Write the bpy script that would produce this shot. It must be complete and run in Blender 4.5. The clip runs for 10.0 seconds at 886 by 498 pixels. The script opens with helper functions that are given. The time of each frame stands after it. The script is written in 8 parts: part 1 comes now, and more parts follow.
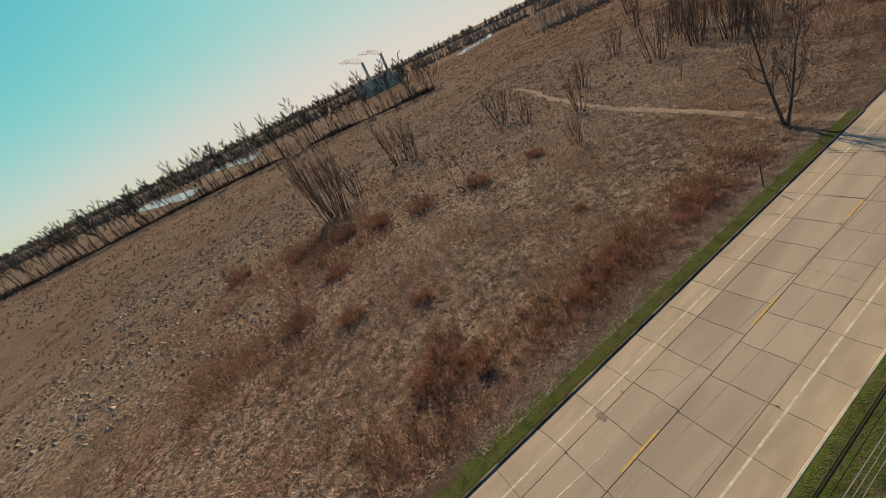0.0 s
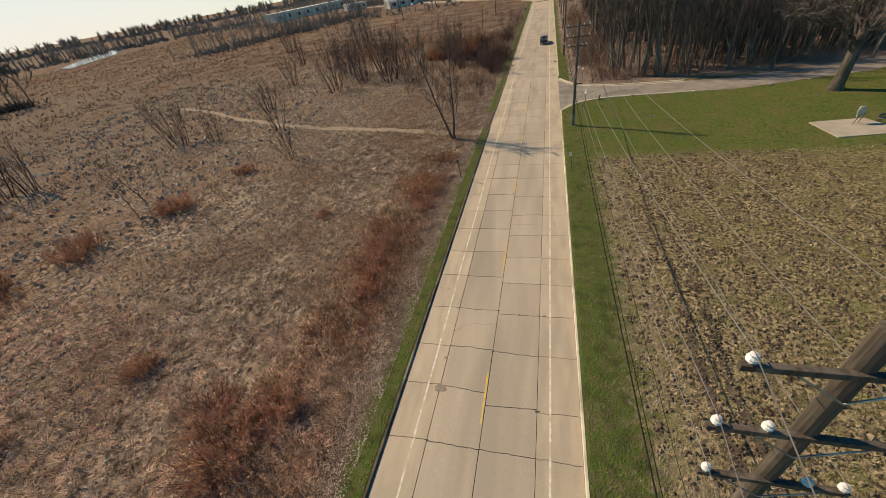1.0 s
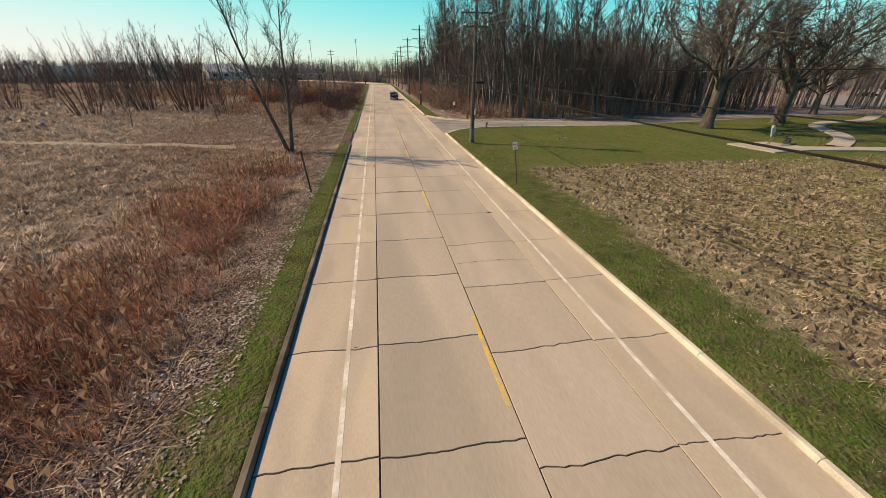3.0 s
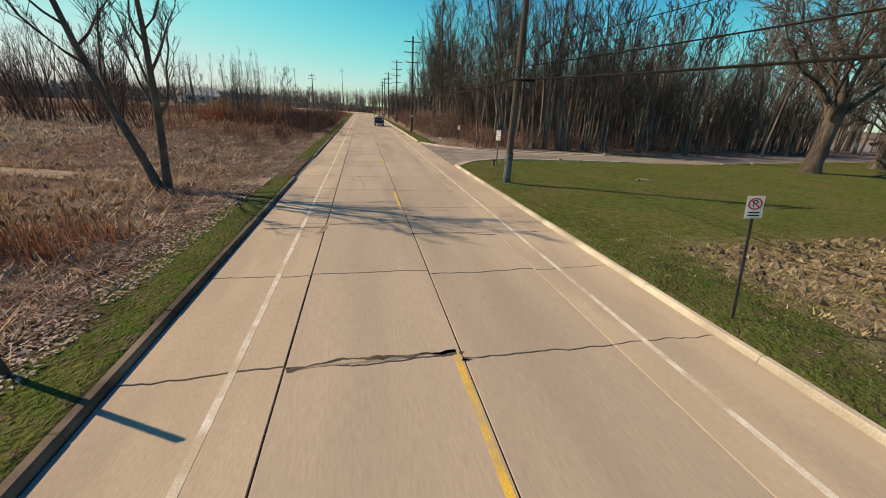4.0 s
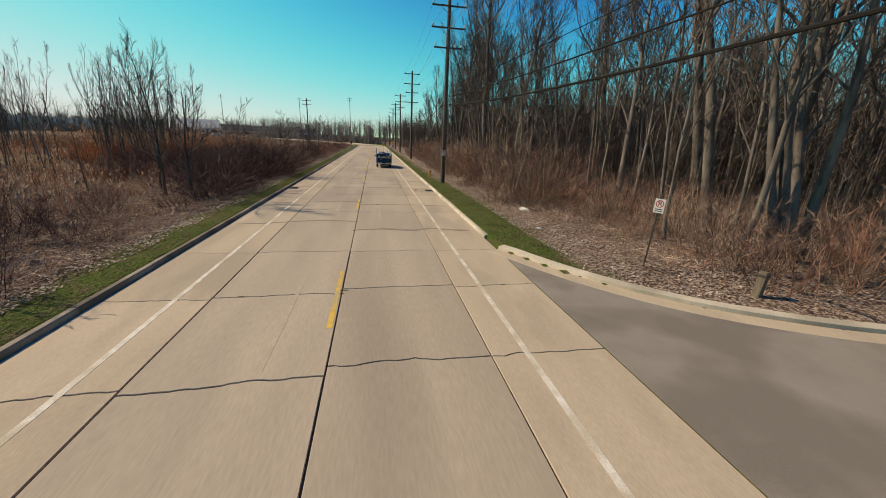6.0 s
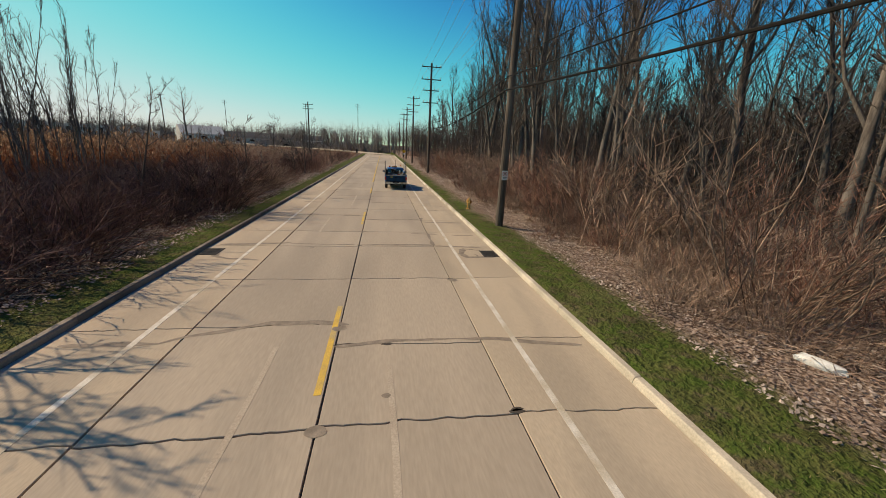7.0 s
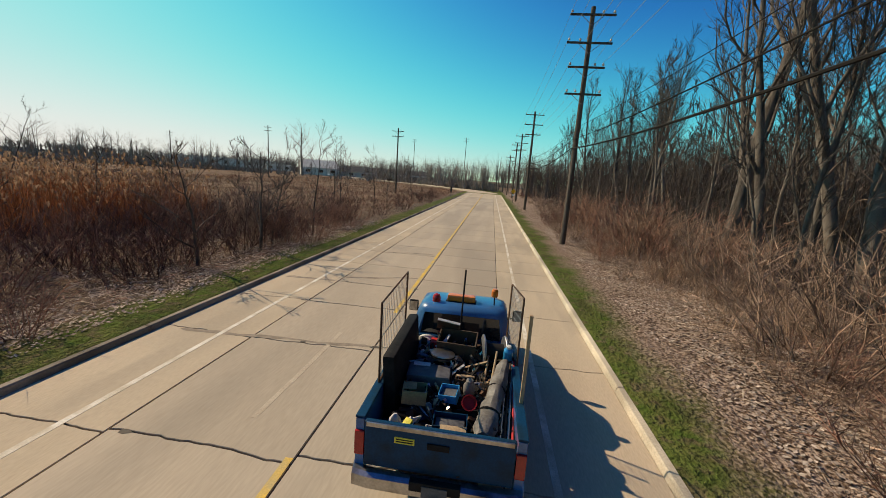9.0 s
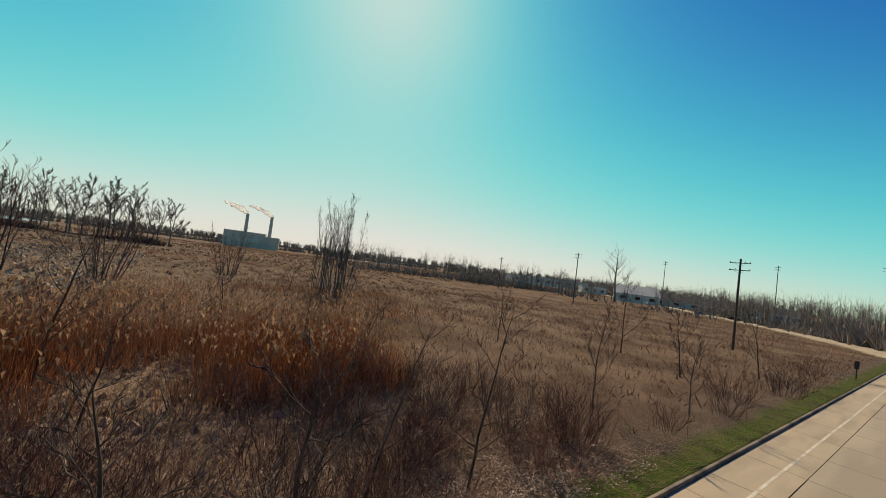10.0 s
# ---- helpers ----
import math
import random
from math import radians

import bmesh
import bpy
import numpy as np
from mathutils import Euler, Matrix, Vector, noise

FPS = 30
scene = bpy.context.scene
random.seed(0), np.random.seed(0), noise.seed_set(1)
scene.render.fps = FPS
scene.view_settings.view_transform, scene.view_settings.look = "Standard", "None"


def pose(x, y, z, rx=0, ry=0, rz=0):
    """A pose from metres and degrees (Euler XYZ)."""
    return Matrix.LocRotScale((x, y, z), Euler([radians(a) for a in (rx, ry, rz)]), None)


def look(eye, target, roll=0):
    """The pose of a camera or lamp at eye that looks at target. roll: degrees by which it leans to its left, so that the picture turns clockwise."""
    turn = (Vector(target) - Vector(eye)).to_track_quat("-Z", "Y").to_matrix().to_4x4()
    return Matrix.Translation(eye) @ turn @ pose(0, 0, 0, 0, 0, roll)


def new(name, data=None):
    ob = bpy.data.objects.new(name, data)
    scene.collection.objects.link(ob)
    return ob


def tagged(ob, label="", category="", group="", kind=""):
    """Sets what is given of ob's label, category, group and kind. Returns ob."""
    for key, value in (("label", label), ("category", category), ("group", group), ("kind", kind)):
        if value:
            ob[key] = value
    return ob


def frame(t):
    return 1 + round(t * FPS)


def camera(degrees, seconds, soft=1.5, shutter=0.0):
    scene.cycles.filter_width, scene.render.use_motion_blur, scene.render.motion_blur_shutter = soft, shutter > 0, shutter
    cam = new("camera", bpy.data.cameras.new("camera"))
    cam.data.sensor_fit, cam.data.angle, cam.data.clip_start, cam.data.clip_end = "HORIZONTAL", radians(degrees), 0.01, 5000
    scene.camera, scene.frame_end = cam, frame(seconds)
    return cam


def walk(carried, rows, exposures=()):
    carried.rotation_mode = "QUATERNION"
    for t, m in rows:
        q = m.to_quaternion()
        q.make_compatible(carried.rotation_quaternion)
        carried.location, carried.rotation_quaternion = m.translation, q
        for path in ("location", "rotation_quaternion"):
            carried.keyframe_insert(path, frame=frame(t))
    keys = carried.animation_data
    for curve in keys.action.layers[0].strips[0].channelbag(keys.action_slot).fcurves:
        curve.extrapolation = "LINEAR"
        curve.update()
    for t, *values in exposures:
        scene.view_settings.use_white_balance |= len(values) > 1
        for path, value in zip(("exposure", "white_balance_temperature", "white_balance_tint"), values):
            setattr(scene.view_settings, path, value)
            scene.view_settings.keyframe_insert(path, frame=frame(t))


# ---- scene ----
cam = camera(100.5, 10.0, soft=0.6)
# seconds, eye, target, roll
PATH = [
    (0, (9.552, -15.715, 23.736), (7.87, -15.134, 22.824), -26.0),
    (0.5, (6.252, -17.968, 23.183), (5.195, -16.706, 22.047), -17.3),
    (0.7, (5.071, -18.506, 22.789), (4.241, -17.115, 21.616), -14.4),
    (1, (3.205, -19.05, 21.241), (2.68, -17.536, 20.045), -10.5),
    (1.5, (0.362, -17.733, 17.788), (0.205, -16.114, 16.624), -5.5),
    (2, (-1.822, -14.171, 14.028), (-1.739, -12.507, 12.921), -1.3),
    (2.5, (-2.764, -8.294, 10.02), (-2.525, -6.575, 9.026), 0.8),
    (3.8, (-1.978, 13.133, 4.377), (-1.581, 14.954, 3.65), 1.3),
    (4, (-1.684, 16.641, 4.148), (-1.27, 18.466, 3.44), 3.0),
    (4.5, (-0.554, 25.595, 3.91), (-0.147, 27.432, 3.231), 2.9),
    (5, (0.344, 34.825, 3.91), (0.73, 36.686, 3.285), 2.6),
    (5.5, (0.871, 43.697, 3.926), (1.238, 45.573, 3.337), 2.5),
    (6.8, (0.863, 64.635, 3.947), (1.208, 66.53, 3.409), 2.8),
    (7, (0.922, 67.636, 3.976), (1.248, 69.537, 3.447), 2.9),
    (7.5, (1.241, 75.383, 4.098), (1.516, 77.293, 3.574), 2.4),
    (8, (1.738, 83.207, 3.938), (1.927, 85.135, 3.437), 2.1),
    (8.5, (2.207, 91.103, 3.985), (2.27, 93.044, 3.507), 2.4),
    (9, (2.484, 98.879, 4.172), (2.252, 100.829, 3.795), 4.1),
    (9.5, (2.41, 106.2, 5.308), (1.459, 107.95, 5.131), 5.9),
    (9.8, (2.162, 110.602, 7.196), (0.754, 112.023, 7.185), 5.6),
    (10, (0.66, 112.21, 7.463), (-0.972, 113.362, 7.555), 7.4),
]
walk(cam, [(t, look(eye, target, roll)) for t, eye, target, roll in PATH],
     [(0.0, -0.36, 7650, 16), (0.5, -0.30, 7600, 15), (1.0, 0.02, 7500, 14), (1.5, 0.17, 7500, 16), (2.0, 0.25, 7500, 16), (2.5, 0.22, 7500, 18),
      (3.8, 0.04, 7550, 19), (4.5, -0.08, 7300, 17), (5.0, 0.02, 7200, 15), (5.5, -0.03, 7100, 14), (7.0, -0.15, 7150, 16), (8.0, -0.15, 7150, 15), (9.0, -0.04, 7200, 13), (9.5, 0.0, 7400, 12), (10.0, -0.2, 7600, 12)])

# ---------------------------------------------------------------- world, sun
SUN_ELEVATION, SUN_AZIMUTH = 39.0, 67.6          # azimuth in degrees from +y towards -x
world = bpy.data.worlds.new("sky")
scene.world = world
world.use_nodes = True
wn = world.node_tree.nodes
world_link = world.node_tree.links.new


def clear_sky():
    """A clear sky with a little dust; each channel rolls off towards white as the camera's highlights do."""
    sky = wn.new("ShaderNodeTexSky")
    sky.sky_type = 'NISHITA'
    sky.sun_disc = False
    sky.sun_elevation = radians(SUN_ELEVATION)
    sky.sun_rotation = radians(360 - SUN_AZIMUTH)
    sky.air_density, sky.dust_density, sky.ozone_density = 1.0, 0.3, 1.0
    apart, joined = wn.new("ShaderNodeSeparateColor"), wn.new("ShaderNodeCombineColor")
    world_link(sky.outputs[0], apart.inputs[0])
    for i, (most, half, power) in enumerate(((11.0, 6.1, 3.0), (10.7, 3.4, 3.8), (11.0, 3.5, 3.8))):
        values = []
        for kind, other in (('POWER', power), ('ADD', half ** power), ('DIVIDE', None), ('MULTIPLY', most)):
            m = wn.new("ShaderNodeMath")
            m.operation = kind
            if kind == 'DIVIDE':
                world_link(values[0], m.inputs[0])
                world_link(values[1], m.inputs[1])
            else:
                world_link(apart.outputs[i] if kind == 'POWER' else values[-1], m.inputs[0])
                m.inputs[1].default_value = other
            values.append(m.outputs[0])
        world_link(values[-1], joined.inputs[i])
    return joined.outputs[0]


world_link(clear_sky(), wn["Background"].inputs["Color"])
wn["Background"].inputs["Strength"].default_value = 0.081

sun_way = Vector((-math.sin(radians(SUN_AZIMUTH)) * math.cos(radians(SUN_ELEVATION)),
                  math.cos(radians(SUN_AZIMUTH)) * math.cos(radians(SUN_ELEVATION)), math.sin(radians(SUN_ELEVATION))))
sun = new("sun", bpy.data.lights.new("sun", 'SUN'))
sun.data.energy, sun.data.angle, sun.data.color = 5.0, radians(0.5), (1.0, 0.85, 0.64)
sun.matrix_world = look(sun_way * 100, (0, 0, 0))
scene.view_settings.exposure = 0.0


# ---------------------------------------------------------------- materials
def mat(name, c1, c2, scale=2.0, fine=30.0, c3=None, patch=0.1, rough=0.85, metal=0.0, bump=0.25, depth=0.01, rand=0.0,
        island=0.0, stretch=(1, 1, 1), spec=0.3, coat=0.0, thin=0.0, grain_depth=0.45):
    """A mottled surface: two colours by a noise, a third in larger patches, grain and bump, each piece a little different."""
    m = bpy.data.materials.new(name)
    m.use_nodes = True
    n, link = m.node_tree.nodes, m.node_tree.links.new
    shader = n["Principled BSDF"]
    geo = n.new("ShaderNodeNewGeometry")
    place = n.new("ShaderNodeMapping")
    place.inputs["Scale"].default_value = stretch
    link(geo.outputs["Position"], place.inputs["Vector"])

    def noise_node(s, detail=4.0):
        t = n.new("ShaderNodeTexNoise")
        t.inputs["Scale"].default_value, t.inputs["Detail"].default_value = s, detail
        link(place.outputs[0], t.inputs["Vector"])
        return t

    def ramp(source, lo, hi):
        r = n.new("ShaderNodeMapRange")
        r.inputs["From Min"].default_value, r.inputs["From Max"].default_value = lo, hi
        link(source, r.inputs["Value"])
        return r.outputs[0]

    def mix(f, a, b, kind='MIX'):
        x = n.new("ShaderNodeMix")
        x.data_type, x.blend_type = 'RGBA', kind
        for sock, v in ((x.inputs[0], f), (x.inputs[6], a), (x.inputs[7], b)):
            if isinstance(v, (int, float)):
                sock.default_value = v
            elif isinstance(v, tuple):
                sock.default_value = (*v, 1)
            else:
                link(v, sock)
        return x.outputs[2]

    a, f = noise_node(scale), noise_node(fine, 6.0)
    colour = mix(ramp(a.outputs["Fac"], 0.35, 0.65), c1, c2)
    if c3:
        p = noise_node(patch, 3.0)
        colour = mix(ramp(p.outputs["Fac"], 0.48, 0.62), colour, c3)
    grain = ramp(f.outputs["Fac"], 0.2, 0.8)
    hsv = n.new("ShaderNodeHueSaturation")
    link(colour, hsv.inputs["Color"])
    value = n.new("ShaderNodeMath")
    value.operation = 'MULTIPLY_ADD'
    value.inputs[1].default_value, value.inputs[2].default_value = grain_depth, 1 - grain_depth / 2
    link(grain, value.inputs[0])
    level = value.outputs[0]
    for amount, source in ((rand, "object"), (island, "island")):
        if amount:
            src = n.new("ShaderNodeObjectInfo").outputs["Random"] if source == "object" else geo.outputs["Random Per Island"]
            v = n.new("ShaderNodeMath")
            v.operation = 'MULTIPLY_ADD'
            v.inputs[1].default_value, v.inputs[2].default_value = amount, 1 - amount / 2
            link(src, v.inputs[0])
            w = n.new("ShaderNodeMath")
            w.operation = 'MULTIPLY'
            link(level, w.inputs[0])
            link(v.outputs[0], w.inputs[1])
            level = w.outputs[0]
    link(level, hsv.inputs["Value"])
    link(hsv.outputs[0], shader.inputs["Base Color"])
    shader.inputs["Roughness"].default_value, shader.inputs["Metallic"].default_value = rough, metal
    shader.inputs["Specular IOR Level"].default_value = spec
    shader.inputs["Coat Weight"].default_value = coat
    if thin:
        glow, both = n.new("ShaderNodeBsdfTranslucent"), n.new("ShaderNodeMixShader")
        link(hsv.outputs[0], glow.inputs["Color"])
        both.inputs[0].default_value = thin
        link(shader.outputs[0], both.inputs[1])
        link(glow.outputs[0], both.inputs[2])
        link(both.outputs[0], n["Material Output"].inputs["Surface"])
    if bump:
        b = n.new("ShaderNodeBump")
        b.inputs["Strength"].default_value, b.inputs["Distance"].default_value = bump, depth
        link(f.outputs["Fac"], b.inputs["Height"])
        link(b.outputs[0], shader.inputs["Normal"])
    return m


CONCRETE = mat("concrete", (0.475, 0.386, 0.274), (0.425, 0.346, 0.247), 0.9, 26, (0.385, 0.317, 0.230), 0.6, rough=0.9, bump=0.12, depth=0.003, rand=0.13, stretch=(1.4, 0.3, 1), grain_depth=0.26)
LANE_CONCRETE = mat("worn_lane_concrete", (0.43, 0.355, 0.264), (0.38, 0.315, 0.235), 0.9, 26, (0.335, 0.280, 0.212), 0.35, rough=0.85, bump=0.12, depth=0.003, rand=0.13, stretch=(1.0, 0.14, 1), grain_depth=0.24)
GHOST_PAINT = mat("worn_off_paint", (0.465, 0.39, 0.293), (0.42, 0.345, 0.257), 3, 30, (0.41, 0.336, 0.25), 2.0, rough=0.85, bump=0.05, depth=0.002)
# West kerb: soil stain plus the shade of its road face, both as colour.
KERB_DIRTY_SHADED = mat("dirty_shaded_kerb_concrete", (0.11, 0.084, 0.058), (0.06, 0.046, 0.032), 1.2, 30, (0.22, 0.172, 0.12), 0.5, bump=0.3, depth=0.006, rand=0.25)
# Middle tone for the rest of the west kerb, its shade put in the colour.
KERB_SHADED = mat("shaded_kerb_concrete", (0.20, 0.165, 0.122), (0.12, 0.098, 0.073), 1.2, 30, (0.30, 0.25, 0.19), 0.5, bump=0.3, depth=0.006, rand=0.25)
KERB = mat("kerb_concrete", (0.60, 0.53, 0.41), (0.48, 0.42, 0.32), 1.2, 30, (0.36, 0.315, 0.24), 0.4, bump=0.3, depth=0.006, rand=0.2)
TAR = mat("joint_tar", (0.05, 0.042, 0.034), (0.10, 0.082, 0.062), 3, 40, bump=0.4, rough=0.8)
PATCH = mat("crack_sealer", (0.30, 0.245, 0.185), (0.20, 0.163, 0.122), 5, 40, bump=0.4, rough=0.85)
WHITE_PAINT = mat("white_road_paint", (0.68, 0.64, 0.55), (0.52, 0.46, 0.36), 4, 40, (0.45, 0.385, 0.28), 1.1, bump=0.2, depth=0.003, rand=0.15)
YELLOW_PAINT = mat("yellow_road_paint", (0.72, 0.46, 0.07), (0.55, 0.37, 0.10), 4, 40, (0.46, 0.36, 0.18), 1.3, bump=0.2, depth=0.003)
ASPHALT = mat("old_asphalt", (0.235, 0.205, 0.170), (0.28, 0.248, 0.208), 0.8, 60, (0.185, 0.160, 0.132), 0.35, bump=0.4, depth=0.008)


def soil_material():
    """Dead grass west of the road, verge, mown field, lawn and leaf litter east of it, each with its own colours."""
    m = bpy.data.materials.new("soil")
    m.use_nodes = True
    n, link = m.node_tree.nodes, m.node_tree.links.new
    shader = n["Principled BSDF"]
    geo = n.new("ShaderNodeNewGeometry")
    xyz = n.new("ShaderNodeSeparateXYZ")
    link(geo.outputs["Position"], xyz.inputs[0])

    def noise_node(s, detail=5.0, stretch=None):
        t = n.new("ShaderNodeTexNoise")
        t.inputs["Scale"].default_value, t.inputs["Detail"].default_value = s, detail
        if stretch:
            p = n.new("ShaderNodeMapping")
            p.inputs["Scale"].default_value = stretch
            link(geo.outputs["Position"], p.inputs["Vector"])
            link(p.outputs[0], t.inputs["Vector"])
        else:
            link(geo.outputs["Position"], t.inputs["Vector"])
        return t.outputs["Fac"]

    def maths(kind, a, b, c=None):
        x = n.new("ShaderNodeMath")
        x.operation = kind
        for i, v in enumerate((a, b, c)):
            if v is None:
                continue
            if isinstance(v, (int, float)):
                x.inputs[i].default_value = v
            else:
                link(v, x.inputs[i])
        return x.outputs[0]

    def ramp(source, lo, hi):
        r = n.new("ShaderNodeMapRange")
        r.inputs["From Min"].default_value, r.inputs["From Max"].default_value = lo, hi
        link(source, r.inputs["Value"])
        return r.outputs[0]

    def mix(f, a, b):
        x = n.new("ShaderNodeMix")
        x.data_type = 'RGBA'
        for sock, v in ((x.inputs[0], f), (x.inputs[6], a), (x.inputs[7], b)):
            if isinstance(v, tuple):
                sock.default_value = (*v, 1)
            elif isinstance(v, (int, float)):
                sock.default_value = v
            else:
                link(v, sock)
        return x.outputs[2]

    n1, n2, n3, n4 = noise_node(0.06), noise_node(0.35), noise_node(2.2), noise_node(14.0, 6.0)
    wob = maths('MULTIPLY_ADD', n2, 2.4, -1.2)
    xw = maths('ADD', xyz.outputs[0], wob)
    yw = maths('ADD', xyz.outputs[1], wob)
    # dead grass: straw, grey brown and reddish patches
    dead = mix(ramp(n3, 0.40, 0.56), (0.54, 0.405, 0.295), (0.13, 0.092, 0.066))
    dead = mix(ramp(n2, 0.52, 0.68), dead, (0.42, 0.315, 0.215))
    dead = mix(maths('MULTIPLY', ramp(n1, 0.48, 0.60), 0.6), dead, (0.29, 0.185, 0.12))
    dead = mix(ramp(noise_node(0.9), 0.60, 0.72), dead, (0.17, 0.155, 0.075))
    dead = mix(maths('MULTIPLY', ramp(noise_node(0.13, 9), 0.47, 0.60), 0.5), dead, (0.17, 0.115, 0.08))
    dead = mix(maths('MULTIPLY', ramp(xyz.outputs[0], -60.0, -120.0), 0.55), dead, (0.175, 0.122, 0.085))
    dead = mix(maths('MULTIPLY', ramp(yw, 18.0, 34.0), 0.45), dead, (0.20, 0.14, 0.098))
    dead = mix(maths('MULTIPLY', ramp(yw, 112.0, 130.0), 0.8), dead, mix(ramp(noise_node(0.1, 8), 0.42, 0.58), (0.25, 0.165, 0.11), (0.13, 0.08, 0.052)))
    # mown field: furrows along the road
    mown = mix(ramp(noise_node(3.4, 9), 0.42, 0.58), (0.46, 0.355, 0.20), (0.06, 0.043, 0.027))
    mown = mix(maths('MULTIPLY', ramp(n2, 0.45, 0.65), 0.5), mown, (0.20, 0.165, 0.08))
    mown = mix(maths('MULTIPLY', ramp(maths('ADD', xyz.outputs[0], maths('MULTIPLY', n1, 40.0)), 36.0, 56.0), 0.4), mown, (0.20, 0.195, 0.065))
    mown = mix(maths('MULTIPLY', ramp(xw, 12.6, 10.2), 0.5), mown, (0.40, 0.32, 0.215))
    mown = mix(maths('MULTIPLY', ramp(noise_node(0.9, 6), 0.5, 0.62), 0.55), mown, (0.15, 0.115, 0.065))
    mown = mix(maths('MULTIPLY', ramp(noise_node(0.55, 5), 0.52, 0.66), 0.5), mown, (0.23, 0.215, 0.08))
    # lawn
    lawn = mix(ramp(n3, 0.3, 0.7), (0.085, 0.122, 0.025), (0.155, 0.185, 0.048))
    lawn = mix(maths('MULTIPLY', ramp(n2, 0.46, 0.64), 0.8), lawn, (0.175, 0.155, 0.06))
    lawn = mix(maths('MULTIPLY', ramp(noise_node(4.5, 8), 0.52, 0.62), 0.6), lawn, (0.035, 0.05, 0.013))
    lawn = mix(maths('MULTIPLY', ramp(noise_node(9.0, 8), 0.56, 0.66), 0.5), lawn, (0.26, 0.225, 0.12))
    # leaf litter
    litter = mix(ramp(n4, 0.38, 0.50), (0.36, 0.268, 0.21), (0.075, 0.052, 0.038))
    litter = mix(maths('MULTIPLY', ramp(n2, 0.50, 0.68), 0.4), litter, (0.25, 0.185, 0.14))
    shed = mix(ramp(noise_node(11.0, 7), 0.44, 0.56), (0.46, 0.345, 0.265), (0.13, 0.085, 0.06))
    shed = mix(maths('MULTIPLY', ramp(n2, 0.5, 0.66), 0.5), shed, (0.33, 0.235, 0.175))
    green = mix(ramp(n3, 0.36, 0.66), (0.085, 0.13, 0.026), (0.14, 0.145, 0.048))
    green = mix(maths('MULTIPLY', ramp(n2, 0.52, 0.7), 0.4), green, (0.20, 0.16, 0.085))
    green = mix(maths('MULTIPLY', ramp(noise_node(1.1), 0.5, 0.64), 0.55), green, (0.045, 0.055, 0.02))
    green = mix(maths('MULTIPLY', ramp(noise_node(2.8, 8), 0.54, 0.64), 0.75), green, (0.15, 0.118, 0.07))
    left = ramp(xw, -5.0, -8.0)
    left_near = mix(ramp(xw, -6.7, -7.5), green, litter)
    crossing = maths('MULTIPLY', ramp(yw, 38.6, 39.6), ramp(yw, 47.6, 46.6))
    left_near = mix(crossing, left_near, litter)
    west = mix(ramp(xw, -9.0, -13.0), left_near, dead)
    # east: field up to y 26, lawn to the drive, woods beyond
    ragged = maths('ADD', xw, maths('MULTIPLY_ADD', noise_node(1.6, 7), 5.0, -2.5))
    field = mix(ramp(ragged, 8.3, 9.9), green, mown)
    yl = maths('ADD', yw, maths('MULTIPLY', xyz.outputs[0], 0.02))
    east = mix(ramp(yl, 25.6, 28.6), field, lawn)
    narrow = maths('MULTIPLY', ramp(xyz.outputs[1], 82.0, 92.0), 0.95)
    wood = mix(ramp(maths('ADD', xw, narrow), 7.3, 8.3), green, shed)
    east = mix(ramp(yw, 56.0, 58.0), east, wood)
    east = mix(ramp(yw, 300, 306), east, dead)
    ground = mix(ramp(xyz.outputs[0], -0.5, 0.5), west, east)
    hsv = n.new("ShaderNodeHueSaturation")
    link(ground, hsv.inputs["Color"])
    link(maths('MULTIPLY_ADD', n4, 0.9, 0.55), hsv.inputs["Value"])
    link(hsv.outputs[0], shader.inputs["Base Color"])
    shader.inputs["Roughness"].default_value = 1.0
    shader.inputs["Specular IOR Level"].default_value = 0.05
    b = n.new("ShaderNodeBump")
    b.inputs["Strength"].default_value, b.inputs["Distance"].default_value = 1.0, 0.11
    link(maths('ADD', n4, maths('MULTIPLY', noise_node(7.0, 7.0), 1.6)), b.inputs["Height"])
    link(b.outputs[0], shader.inputs["Normal"])
    return m


SOIL = soil_material()


# ---------------------------------------------------------------- ground, road, kerbs
def mesh_of(name, verts, faces, *materials):
    me = bpy.data.meshes.new(name)
    me.from_pydata(verts, [], faces)
    for m in materials:
        me.materials.append(m)
    me.update()
    return me


def part(name, bm, material, parent, label=""):
    me = bpy.data.meshes.new(name)
    bm.to_mesh(me)
    bm.free()
    me.materials.append(material)
    ob = new(name, me)
    ob.parent = parent
    return tagged(ob, label)


HALF, LANE, KERB_X = 5.45, 3.05, 5.62
ROAD_START, ROAD_END = -60.0, 222.0


def driveway_edges(x):
    """Near and far edge of the side drive at x right of the kerb."""
    u = max(x - 5.6, 0.0)
    near = 45.2 + 5.4 * (1 - math.exp(-u / 2.6)) - max(u - 7, 0) * 0.05
    far = 65.0 - 8.0 * (1 - math.exp(-u / 3.2)) - max(u - 5, 0) * 0.06
    if x > 32:
        near, far = near + (x - 32) * 0.25, far + (x - 32) * 0.25
    return near, far


def in_drive(x, y, margin=0.0):
    if x < 5.0 or x > 95:
        return False
    near, far = driveway_edges(x)
    return near - margin < y < far + margin


def ground_height(x, y):
    if abs(x) < 5.55 and ROAD_START - 2 < y < ROAD_END + 2:
        return -0.25
    if in_drive(x, y, 0.12):
        return -0.06
    lump = 0.10 * noise.noise(Vector((x * 0.15, y * 0.15, 0))) + 0.04 * noise.noise(Vector((x * 0.6, y * 0.6, 3)))
    d = abs(x) - 5.6
    base = 0.11 if d < 1.5 else 0.11 - min((d - 1.5) * 0.10, 0.25 if x < 0 else 0.08)
    return base + lump * min(max(d - 0.6, 0) / 3, 1.0)


